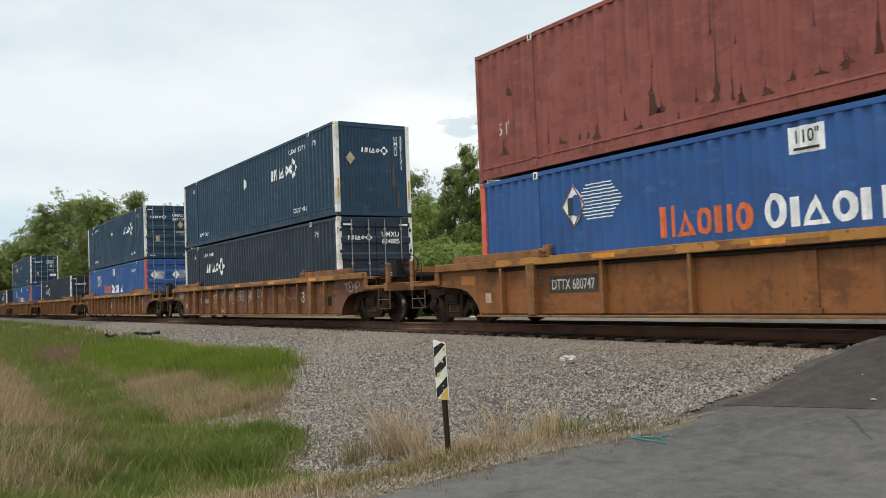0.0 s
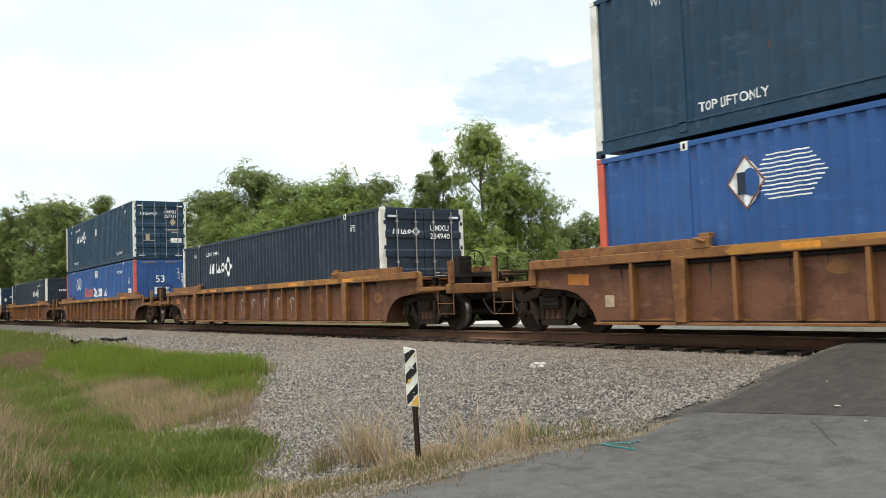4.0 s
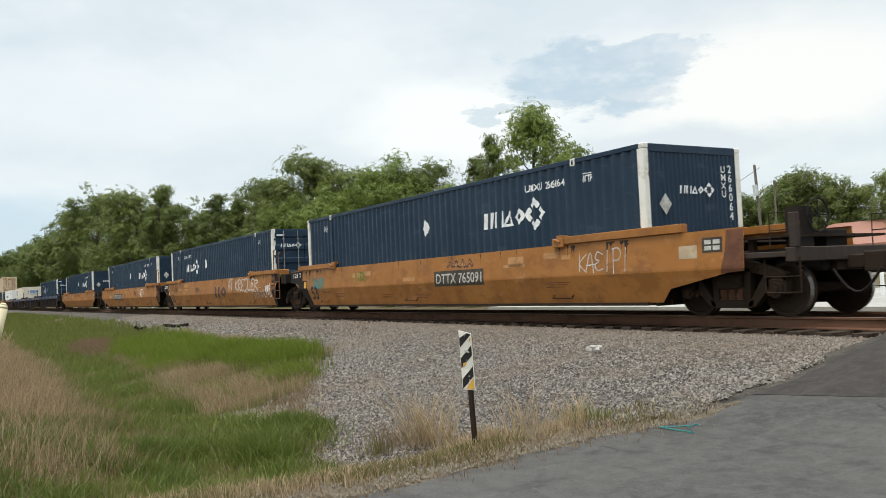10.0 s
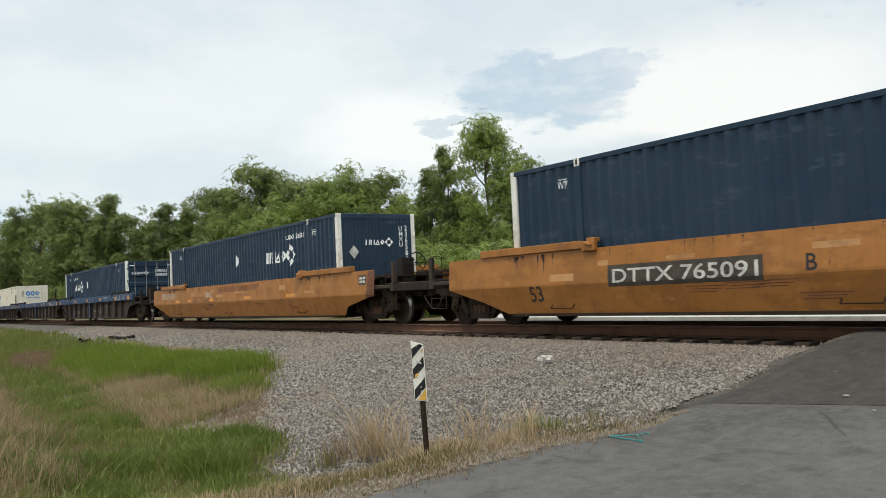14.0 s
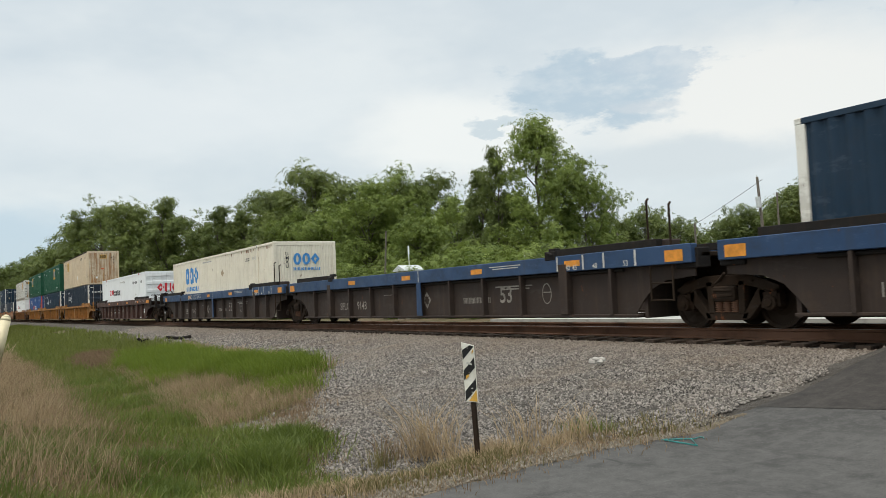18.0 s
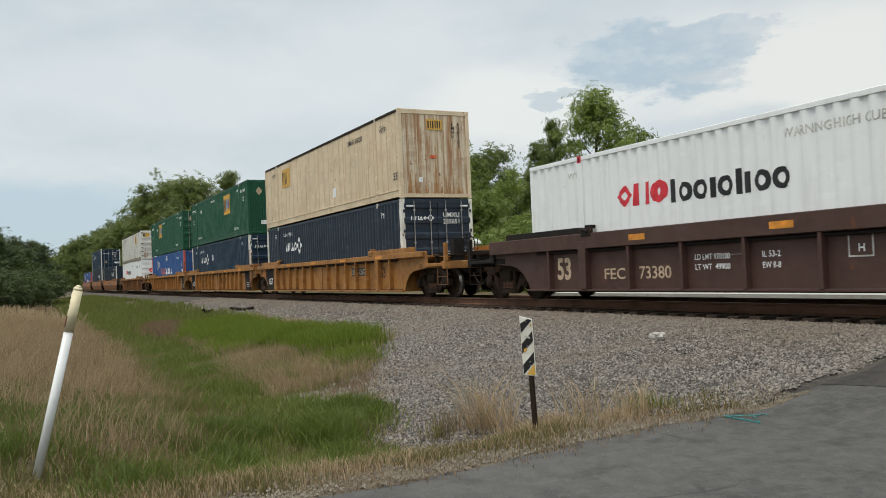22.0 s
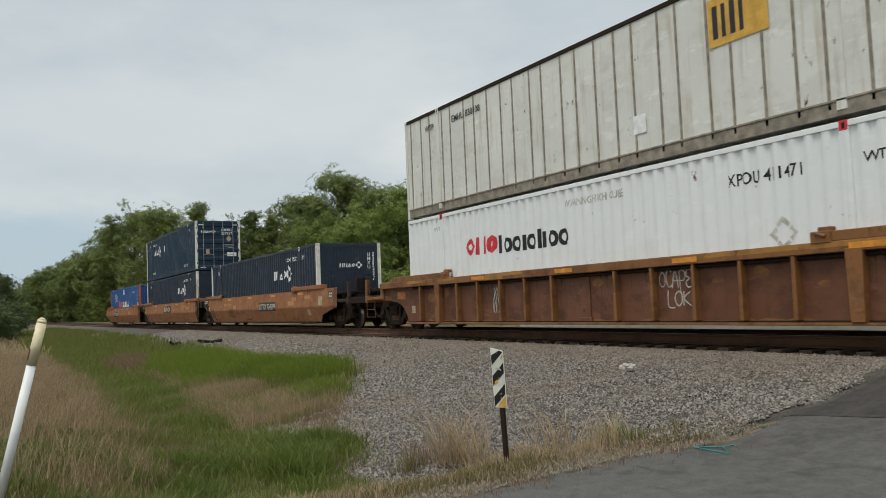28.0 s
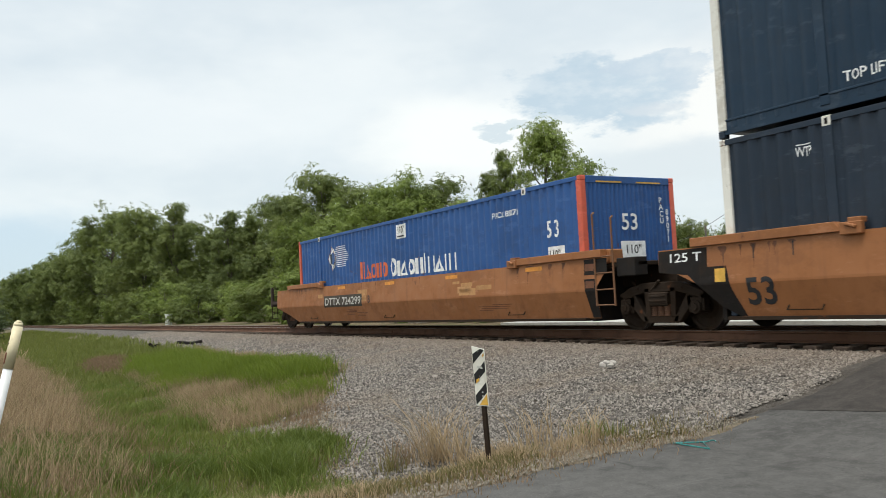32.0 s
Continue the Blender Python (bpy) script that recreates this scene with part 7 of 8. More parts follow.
def make_car(kind, skin, sill, front, rear, pitch=1.03, label="", end_skin=None):
    car = thing("well_car", label, "rail car", "well cars of the train")
    poly = side_poly(kind, front, rear)
    for sg in (-1, 1):
        if kind == "smooth":
            top = poly
            def bulged():
                # the side plate is creased: it leans out to the crease and back in below it
                s = Shape()
                def x_end(z, sign):
                    pts = [(a, b) for a, b in top if (a > -CL / 2) == (sign > 0)]
                    pts = sorted(pts, key=lambda q: q[1])
                    return float(np.interp(z, [q[1] for q in pts], [q[0] for q in pts]))
                zs = CREASES + [(1.45, 1.33)]
                v = []
                for z, y in zs:
                    v += [(x_end(z, -1), sg * y, z), (x_end(z, 1), sg * y, z)]
                s.solid(v, [(2 * i, 2 * i + 1, 2 * i + 3, 2 * i + 2) for i in range(len(zs) - 1)])
                return s.mesh("side_plate", MAT[skin])
            part("side_plate", bulged(), None, car, "smooth creased side plate")
        else:
            y0, y1 = (sg * 1.31, sg * 1.33)
            part("side_plate", Shape().prism(poly, min(y0, y1), max(y0, y1)), skin, car, "flat side plate between ribs")
    f_end = poly[len(poly) // 2 - 1][0] if kind != "smooth" else (2.2 if front == "c" else 1.45)
    f_out = (1.78 if front == "c" else 1.45) if kind != "smooth" else f_end
    r_out = (1.78 if rear == "c" else 1.45) if kind != "smooth" else (2.2 if rear == "c" else 1.45)
    if kind != "smooth":
        z0 = 1.25 if kind == "rib" else 1.14
        z1 = 1.42 if kind == "rib" else 1.47
        for sg in (-1, 1):
            a, b = sorted((sg * 1.315, sg * 1.475))
            part("top_sill", Shape().box(-CL - r_out, f_out, a, b, z0, z1), sill, car, bevel=0.012)
            a, b = sorted((sg * 1.315, sg * 1.45))
            part("bottom_flange", Shape().box(-CL - 0.1, 0.1, a, b, *((0.19, 0.235) if kind == "rib" else (0.23, 0.275))), sill if kind == "rib" else skin, car, bevel=0.006)
        # a black pipe draws the dark shadow line beneath the sill
        part("brake_pipe", Shape().rod((-CL + 0.3, -1.375, z0 - 0.045), (-0.3, -1.375, z0 - 0.045), 0.032, 8), "soot", car, "dark pipe drawn as the shadow line under the sill")
        # ribs on the near side are single pieces, those on the far side one mesh
        if kind == "rib":
            spots = [(k, -8.055 + 1.036 * k) for k in range(-7, 8) if (k % int(pitch) == 0 or abs(k) > 5) and not (skin == "car_ochre" and (k == 7 and front == "a" or k == -7 and rear == "a"))]
        else:
            spots = [(k, max(-15.3, min(-0.6, -7.98 + 1.5 * k))) for k in range(-5, 6)]
        stakes = (-6, 6) if kind == "rib" else (-4, 4)
        slim = cached(("rib", skin, sill, kind), lambda: Shape().prism([(-0.04, 0.27), (0.04, 0.27), (0.036, 1.25 if kind == "rib" else 1.14), (-0.032, 1.25 if kind == "rib" else 1.14)], -1.465, -1.325).mesh("rib", MAT[sill if kind == "rib" else skin], 0.006))
        wide = cached(("stake", skin, sill, kind), lambda: Shape().prism([(-0.11, 0.238 if kind == "rib" else 0.278), (0.11, 0.238 if kind == "rib" else 0.278), (0.14, 1.30), (-0.14, 1.30)], -1.482, -1.325).mesh("stake", MAT[sill if kind == "rib" else skin], 0.01))
        far = Shape()
        middle = cached(("middle", skin), lambda: Shape().box(-0.16, 0.16, -1.36, -1.325, 0.238, 1.25).box(-0.20, 0.20, -1.372, -1.325, 0.238, 0.34).rod((-0.06, -1.376, 0.50), (-0.06, -1.36, 0.50), 0.03).mesh("centre_stake", MAT[skin], 0.006))
        for k, x in spots:
            if k == 0 and kind == "rib":
                part("centre_stake", middle, None, car, at=(x, 0, 0))
            else:
                part("stake" if k in stakes else "rib", wide if k in stakes else slim, None, car, at=(x, 0, 0))
            far.box(x - 0.04, x + 0.04, 1.33, 1.47, 0.2, z0)
        part("far_rib", far, sill if kind == "rib" else skin, car)["kind"] = "stuff"
        if kind == "rib":
            # the paint is scoured to a lighter rust along the foot of the side
            rng = random.Random(len(car.name) + ord(car.name[-1]) * 7)
            band, x = Flat(), -CL + 0.1
            tops = [0.28]
            while x < -0.1:
                w = rng.uniform(0.10, 0.32)
                tops.append(0.26 + rng.uniform(0.0, 1.0) ** 2 * 0.07)
                band.poly((x, 0.24), (min(x + w, -0.1), 0.24), (min(x + w, -0.1), tops[-1]), (x, tops[-2]))
                x += w
            on_side(band, "scoured_band", sill, car, y=-1.3315)
            if skin == "car_rust":
                worn = Flat()
                for _ in range(7):
                    a, b, w, h = rng.choice(spots)[1] + rng.uniform(0.1, 0.4), rng.uniform(0.80, 1.05), rng.uniform(0.25, 0.55), rng.uniform(0.06, 0.16)
                    worn.next()
                    worn.poly(*[(a + w * (0.5 + 0.5 * math.cos(q) * rng.uniform(0.7, 1.0)), b + h * math.sin(q) * rng.uniform(0.6, 1.0)) for q in [2 * math.pi * i / 10 for i in range(10)]])
                on_side(worn, "worn_patch", "car_sill", car, y=EDGE - 0.0004, label="faded orange patch of old paint")
            lip = Flat()
            for _ in range(9):
                a, w = rng.uniform(-CL - 0.8, -1.0), rng.uniform(0.4, 2.0)
                b0, b1 = (1.265, 1.405) if rng.random() < 0.4 else (1.33, 1.41)
                lip.next()
                lip.poly((a, b0), (a + w, b0 + 0.01), (a + w + rng.uniform(0, 0.12), (b0 + b1) / 2), (a + w - 0.04, b1), (a + 0.05, b1), (a - rng.uniform(0, 0.1), (b0 + b1) / 2 - 0.01))
            on_side(lip, "worn_patch", "sill_bright", car, y=-1.4762, label="brighter ochre paint left on the sill")
            on_side(Flat().poly((-CL - 0.84, 0.93), (-CL - 0.30, 0.90), (-CL - 0.28, 1.11), (-CL - 0.84, 1.13)), "end_patch", "end_orange", car, y=EDGE - 0.0012, label="scuffed orange patch")
            on_side(Flat().rect(-CL + 0.10, -CL + 0.32, 0.50, 0.71), "sticker", "tan_sticker", car, y=EDGE - 0.0012)
            soil = Flat()
            for _ in range(26):
                a = rng.uniform(-CL + 0.4, -0.4)
                tall = rng.uniform(0.15, 0.7)
                soil.run(rng, a, 1.24, -tall, rng.uniform(0.03, 0.14))
            on_side(soil, "dirt_run", "car_dark" if skin == "car_rust" else "car_rust", car, y=-1.3325)
    # raised guide plates over the ends of the well
    g_mat = sill if kind == "rib" else ("soot" if kind == "dark" else skin)
    gz = 1.42 if kind == "rib" else 1.455
    for sg in (-1, 1):
        a, b = sorted((sg * 1.30, sg * 1.46))
        for x0, x1 in ((-2.3, 0.95 if front == "c" else 0.65), (-CL - (0.95 if rear == "c" else 0.65), -CL + 2.2)):
            part("guide_plate", Shape().prism([(x0, gz), (x1, gz), (x1, gz + 0.15), (x0 + 0.12, gz + 0.15)] if x0 > -8 else [(x0, gz), (x1, gz), (x1 - 0.12, gz + 0.15), (x0, gz + 0.15)], a, b), g_mat, car, bevel=0.008)
    for x in (-2.35, -CL + 2.35):
        part("guide_hook", cached(("hook", g_mat), lambda: Shape().box(-0.17, 0.17, -1.49, -1.40, 1.40, 1.58).rod((-0.08, -1.50, 1.56), (0.10, -1.50, 1.50), 0.03).box(-0.05, 0.16, -1.47, -1.32, 1.56, 1.64).mesh("guide_hook", MAT[g_mat], 0.015)), None, car, at=(x, 0, 0))
    # well floor and end bulkheads
    for y0, y1 in ((-1.38, -1.10), (1.10, 1.38)):
        part("well_ledge", cached(("ledge", y0), lambda: Shape().box(-CL, 0, y0, y1, 0.21, 0.265).mesh("well_ledge", MAT["truck"])), None, car)
    for i in range(9):
        part("cross_bearer", cached("bearer", lambda: Shape().box(-0.12, 0.12, -1.1, 1.1, 0.21, 0.262).mesh("cross_bearer", MAT["truck"])), None, car, at=(-CL * (i + 0.5) / 9, 0, 0))
    e_mat = {"dark": "soot", "smooth": "car_dark"}.get(kind, sill)
    for how, s0, sg in ((front, 0.0, 1), (rear, -CL, -1)):
        b0, b1 = sorted((s0 + sg * 0.10, s0 + sg * 0.18))
        part("bulkhead", Shape().box(b0, b1, -1.28, 1.28, 0.20, 1.32), "soot" if kind == "smooth" else skin, car)
        if how == "c":
            def xr(a, b):
                return sorted((s0 + sg * a, s0 + sg * b))
            a, b = xr(0.2, 3.05)
            part("deck", Shape().box(a, b, -0.95, 0.95, 1.02, 1.08).box(*xr(0.2, 1.75), -1.35, 1.35, 1.22, 1.30), e_mat, car, bevel=0.01)
            part("centre_sill", Shape().box(a, b, -0.32, 0.32, 0.70, 1.02), "truck", car, bevel=0.01)
            part("body_bolster", Shape().box(*xr(1.25, 1.95), -1.34, 1.34, 0.90, 1.04), e_mat, car, bevel=0.01)
            part("end_sill", Shape().box(*xr(2.92, 3.10), -1.40, 1.40, 0.86, 1.08), e_mat, car, bevel=0.012)
            part("corner_bracket", Shape().prism([(s0 + sg * 1.70, 0.94), (s0 + sg * 2.95, 0.94), (s0 + sg * 2.95, 1.02), (s0 + sg * 1.92, 1.04), (s0 + sg * 1.88, 1.40), (s0 + sg * 1.70, 1.40)], -1.40, -1.34), e_mat, car, bevel=0.01)
            cp = Shape().box(*xr(3.05, 3.45), -0.11, 0.11, 0.72, 0.94).box(*xr(3.40, 3.74), -0.20, 0.14, 0.66, 0.98).box(*xr(3.60, 3.80), 0.08, 0.24, 0.68, 0.96)
            part("coupler", cp, "truck", car, "rusty knuckle coupler", bevel=0.02)
            hose = [(s0 + sg * (3.05 + 0.1 * i), -0.45 + 0.02 * i, 0.72 - 0.36 * math.sin(math.pi * i / 7)) for i in range(8)]
            part("air_hose", Shape().path(hose, 0.024), "soot", car)
            for y in (-1.33, 1.33):
                step = Shape().path([(s0 + sg * 2.50, y, 0.92), (s0 + sg * 2.50, y, 0.40), (s0 + sg * 3.12, y, 0.40), (s0 + sg * 3.12, y, 0.92)], 0.014).rod((s0 + sg * 2.50, y, 0.64), (s0 + sg * 3.12, y, 0.64), 0.011)
                part("step", step, "truck" if y > 0 or kind != "rib" else "steel_brown", car)
                rail = Shape().path([(s0 + sg * 2.98, y, 1.08), (s0 + sg * 2.98, y, 1.62), (s0 + sg * 2.62, y, 1.62), (s0 + sg * 2.62, y, 1.08)], 0.011).rod((s0 + sg * 2.98, y, 1.35), (s0 + sg * 2.62, y, 1.35), 0.010)
                part("grab_rail", rail, "truck", car)
                part("end_post", Shape().box(*xr(2.99, 3.12), y - 0.05, y + 0.05, 1.08, 1.60), sill if kind == "rib" else e_mat, car, bevel=0.01)
            part("walkway", Shape().box(*xr(2.05, 2.9), -1.25, 1.25, 1.24, 1.28).box(*xr(2.1, 2.2), -1.2, -1.1, 1.05, 1.24).box(*xr(2.1, 2.2), 1.1, 1.2, 1.05, 1.24), "truck", car, "rusty grating walkway")
            part("brake_gear", Shape().rod((s0 + sg * 2.2, -0.55, 0.82), (s0 + sg * 3.0, -0.55, 0.82), 0.12, 10).box(*xr(2.3, 2.8), -0.2, 0.35, 1.08, 1.36), "soot", car, bevel=0.01)
            make_truck(car, s0 + sg * 1.60)
            if sg > 0:
                hb = Shape().box(*xr(2.62, 2.86), -0.95, -0.60, 1.08, 1.72)
                for i in range(12):
                    t0, t1 = 2 * math.pi * i / 12, 2 * math.pi * (i + 1) / 12
                    hb.rod((s0 + 2.92, -0.55 + 0.27 * math.cos(t0), 1.58 + 0.27 * math.sin(t0)), (s0 + 2.92, -0.55 + 0.27 * math.cos(t1), 1.58 + 0.27 * math.sin(t1)), 0.016, 5)
                for i in range(4):
                    t0 = math.pi * i / 4
                    hb.rod((s0 + 2.92, -0.55 + 0.27 * math.cos(t0), 1.58 + 0.27 * math.sin(t0)), (s0 + 2.92, -0.55 - 0.27 * math.cos(t0), 1.58 - 0.27 * math.sin(t0)), 0.010, 4)
                part("hand_brake", hb, "soot", car, "dark hand brake with a spoked wheel")
        else:
            def xr(a, b):
                return sorted((s0 + sg * a, s0 + sg * b))
            part("deck", Shape().box(*xr(0.2, 1.5), -1.28, 1.28, 1.24, 1.32).box(*xr(0.2, 1.68), -0.5, 0.5, 0.86, 1.22), "truck", car, bevel=0.01)
            for y in (-1.38, 1.05):
                part("end_platform", Shape().box(*xr(1.0, 1.5), y, y + 0.33, 1.05, 1.40), "soot" if kind == "smooth" else e_mat, car, bevel=0.015)
            if sg > 0:
                make_truck(car, s0 + 1.77)
                lad = Shape()
                for x in (0.45, 0.98):
                    lad.path([(x, -1.44, 0.50), (x, -1.44, 2.18 if x > 0.6 else 2.30), (x - 0.04, -1.36, 2.22 if x > 0.6 else 2.34)], 0.022)
                for z in (0.52, 0.82, 1.14, 1.46):
                    lad.rod((0.45, -1.44, z), (0.98, -1.44, z), 0.014)
                part("ladder", lad, "truck" if kind == "dark" else "steel_brown", car, "brown steel ladder")
                hose = [(0.9 + 0.13 * i, -0.9 - 0.03 * i, 1.05 - 0.34 * math.sin(math.pi * (i + 1) / 9)) for i in range(8)]
                part("air_hose", Shape().path(hose, 0.025), "truck", car)
                part("junction_box", Shape().box(0.35, 0.75, -1.30, -0.95, 1.32, 1.60), skin, car, bevel=0.02)
    # amber reflectors along the side
    refl = Flat()
    for i in range(0 if skin == "car_orange" else 8):
        x = -1.9 - 1.75 * i
        z = 1.29 if kind == "rib" else (1.24 if kind == "dark" else 1.30)
        if i % 2 == 0:
            refl.rect(x, x + (0.60 if kind != "dark" else 0.48), z, z + (0.09 if kind != "dark" else 0.12))
    if refl.f:
        on_side(refl, "reflector", "reflector", car, y=-1.478 if kind != "smooth" else skin_y(0.003), label="amber reflector strip")
    return car


MAT["sill_bright"] = paint("bright_ochre_sill_paint", (0.36, 0.165, 0.030), 0.6, (0.16, 0.065, 0.022), 0.6, 0.35, 0.3, 0.2)
MAT["end_orange"] = paint("scuffed_orange_paint", (0.50, 0.175, 0.025), 0.6, (0.16, 0.065, 0.025), 0.6, 0.2, 0.3, 0.2)
MAT["silver_spray"] = paint("patchy_silver_spray", (0.35, 0.34, 0.33), 0.6, (0.10, 0.07, 0.05), 0.6, 0.0, 0.5, 0.3)
MAT["steel_brown"] = paint("brown_steel_bar", (0.16, 0.075, 0.035), 0.7, (0.08, 0.04, 0.02), 0.4, 0.3, 0.2, 0.1)


def car_number(car, kind, words, x, w=1.45, z=0.80, tall=0.20, back="number_ground", ink="decal_dim"):
    y = -1.334 if kind != "smooth" else skin_y(0.002)
    y2 = -1.337 if kind != "smooth" else skin_y(0.005)
    if kind == "rib" and w < 1.6 and words != "DTTX 680747":
        # the panel is painted on both sides of a rib
        r = -8.055 + 1.036 * round((x + 0.55 + 8.055) / 1.036)
        a, b = words.split()
        on_side(Flat().rect(r - 0.62, r - 0.04, z - 0.06, z + tall + 0.06).rect(r + 0.04, r + 0.86, z - 0.06, z + tall + 0.06), "number_panel", back, car, y=y)
        on_side(Flat().text(a, r - 0.56, z, tall, 0.46).text(b, r + 0.10, z, tall, 0.70), "lettering", ink, car, y=y2)
        return
    if back:
        on_side(Flat().rect(x - 0.08, x + w + 0.08, z - 0.07, z + tall + 0.07), "number_panel", back, car, y=y)
    on_side(Flat().text(words, x, z, tall, w), "lettering", ink, car, y=y2)


# ---- the train, from its front to its end ----
TRAIN = []


def coach(s0, car, *stack):
    """Enters a car and its containers with the place of the car's leading container at the start."""
    TRAIN.append((car, s0, 0.0))
    for c, z in stack:
        TRAIN.append((c, s0, z))


LOW_Z, TOP_Z = 0.272, 3.192


def navy(style, front, upper, layout, number, placard=True, pl_at=None):
    c = container(style, front, upper)
    dress_navy(c, style, front, upper, layout, number, placard, pl_at)
    return c, TOP_Z if upper else LOW_Z


def royal(front):
    c = container("royal", front, False)
    dress_royal(c, "royal", front, False)
    return c, LOW_Z


def white(number):
    c = container("white", "door", False)
    dress_white(c, "white", number)
    return c, LOW_Z


RUSTY = "rusty orange-brown ribbed well car with an ochre top sill"
YELLOW = "weathered yellow ribbed well car with rusty ribs"
SMOOTH = "smooth-sided orange well car unit with a creased side"
TAN = "smooth-sided dull orange-brown well car unit"
DARK = "dark brown ribbed well car with a blue top sill"
EDGE = -1.334


def make_train():
    # yellow car, blue and red-brown containers
    car = make_car("rib", "car_yellow", "car_sill", "c", "c", 2, YELLOW)
    car_number(car, "rib", "DTTX 680747", -13.75, 1.25, 0.74, 0.20)
    on_side(Flat().text("20", -14.02, 1.02, 0.14).text("40", -14.02, 0.80, 0.14), "lettering", "decal_black", car, y=-1.485)
    top = container("brown", "wall", True)
    dress_brown(top, "brown")
    coach(0.70, car, royal("wall"), (top, TOP_Z))
    # rusty cars
    car = make_car("rib", "car_rust", "car_sill", "c", "c", 1, RUSTY)
    car_number(car, "rib", "DTTX 655413", -13.6, 1.5, 0.70, 0.20)
    on_side(Flat().text("20", -14.02, 1.02, 0.12).text("40", -14.02, 0.82, 0.12), "lettering", "decal_black", car, y=-1.485)
    on_side(Flat().rect(-10.98, -10.58, 0.56, 0.82), "worn_patch", "car_sill", car, y=EDGE - 0.0005, label="faded ochre patch of old paint")
    on_side(Flat().spray("TEMP", -17.25, 0.96, 0.24, 0.80, 0.024, 13), "graffiti", "decal_dim", car, y=EDGE - 0.002, label="pale spray-painted graffiti")
    on_side(Flat().spray("TEMP", 0.42, 0.90, 0.26, 0.95, 0.026, 3), "graffiti", "decal_dim", car, y=EDGE - 0.002, label="pale spray-painted graffiti")
    on_side(Flat().spray("TOMP", -12.02, 0.68, 0.38, 0.75, 0.034, 4).spray("-", -11.80, 0.42, 0.2, 0.36, 0.03, 5).spray("ASHBZ", -11.10, 0.88, 0.30, 0.80, 0.028, 6).spray("Y", -10.58, 0.62, 0.22, 0.26, 0.026, 7).spray("PHATE", -9.98, 0.80, 0.32, 0.78, 0.024, 8).spray("-", -9.62, 0.60, 0.1, 0.24, 0.02, 8).spray("PHATE", -8.98, 0.76, 0.36, 0.72, 0.026, 9).spray("PHATE", -7.82, 0.74, 0.38, 0.72, 0.026, 10).spray("D/A", -6.85, 0.86, 0.34, 0.62, 0.026, 11).hoop(-6.3, 0.52, 0.14, 0.15, 0.02).spray("DMC", -11.0, 0.27, 0.18, 0.5, 0.026, 12), "graffiti", "decal_dim", car, y=EDGE - 0.002, label="pale spray-painted graffiti")
    on_side(Flat().word("iix", -5.25, -3.55, 0.58, 0.92, 0, 0.10, (), 0.36), "lettering_block", "car_sill", car, y=EDGE - 0.002)
    on_side(Flat().text("53", -3.0, 0.62, 0.34), "lettering", "decal_dim", car, y=EDGE - 0.002)
    on_side(Flat().rect(-1.0, -0.5, 0.5, 0.78).text("20", -2.3, 0.98, 0.14), "patch", "soot", car, y=EDGE - 0.003)
    coach(-22.86, car, navy("navy", "door", False, "rear", "UMXU 634885", False), navy("teal", "wall", True, "front", "UMXU 237171"))
    car = make_car("rib", "car_rust", "car_sill", "c", "c", 1, RUSTY)
    f = Flat()
    for sign, x in zip("$$MM$M$M", (-10.67, -8.68, -7.38, -6.46, -5.33, -4.26, -3.44, -2.37)):
        f.text(sign, x - 0.12, 0.62, 0.32, 0.24)
        if sign == "M" and x < -3:
            f.hoop(x, 0.78, 0.24, 0.30, 0.022)
    on_side(f.scrawl(33, -1.0, 0.72, 0.55, 0.5, 0.04, 1), "graffiti", "decal_dim", car, y=EDGE - 0.002, label="row of pale spray-painted signs")
    on_side(Flat().ring(-0.78, 0.50, 0.22, 0.2), "stencil", "decal_dim", car, y=EDGE - 0.002)
    coach(-46.60, car, royal("door"), navy("teal", "door", True, "middle", "UMXU 247117"))
    car = make_car("rib", "car_rust", "car_sill", "c", "c", 1, RUSTY)
    f = Flat()
    for i in range(5):
        x = -9.72 + 1.036 * i
        f.arch(x + 0.12, 0.86, 0.10, 0.08, 0.03)
        f.poly((x - 0.01, 0.86), (x + 0.02, 0.86), (x + 0.07, 0.58), (x + 0.055, 0.58))
    on_side(f, "graffiti", "decal_dim", car, y=EDGE - 0.002, label="pale spray-painted hooks")
    coach(-70.46, car, navy("navy", "door", False, "rear", "UMXU 234940", False))
    car = make_car("rib", "car_rust", "car_sill", "c", "c", 1, RUSTY)
    on_side(Flat().disc(-3.52, 0.94, 0.045, 0.045).disc(-3.20, 0.94, 0.045, 0.045).arch(-3.52, 0.98, 0.15, 0.10, 0.02).arch(-3.20, 0.98, 0.15, 0.10, 0.02), "graffiti", "decal_dim", car, y=EDGE - 0.002)
    on_side(Flat().text("DTTX 656055", -14.4, 0.72, 0.19, 1.4), "lettering", "car_sill", car, y=EDGE - 0.002)
    coach(-94.21, car, royal("wall"), navy("teal", "door", True, "rear", "UMXU 257731", True, -8.0))
    car = make_car("rib", "car_rust", "car_sill", "c", "c", 1, RUSTY)
    for ch, x in zip("MAC", (-12.12, -11.08, -10.03)):
        on_side(Flat().text(ch, x, 0.30, 0.84, 0.86, fat=0.085), "graffiti_outline", "decal_black", car, y=EDGE - 0.001)
        on_side(Flat().text(ch, x + 0.03, 0.33, 0.78, 0.80, fat=0.05), "graffiti", "silver_spray", car, y=EDGE - 0.003, label="large silver spray-painted letter")
    coach(-117.89, car, navy("navy", "wall", False, "front", "UMXU 635896", False))
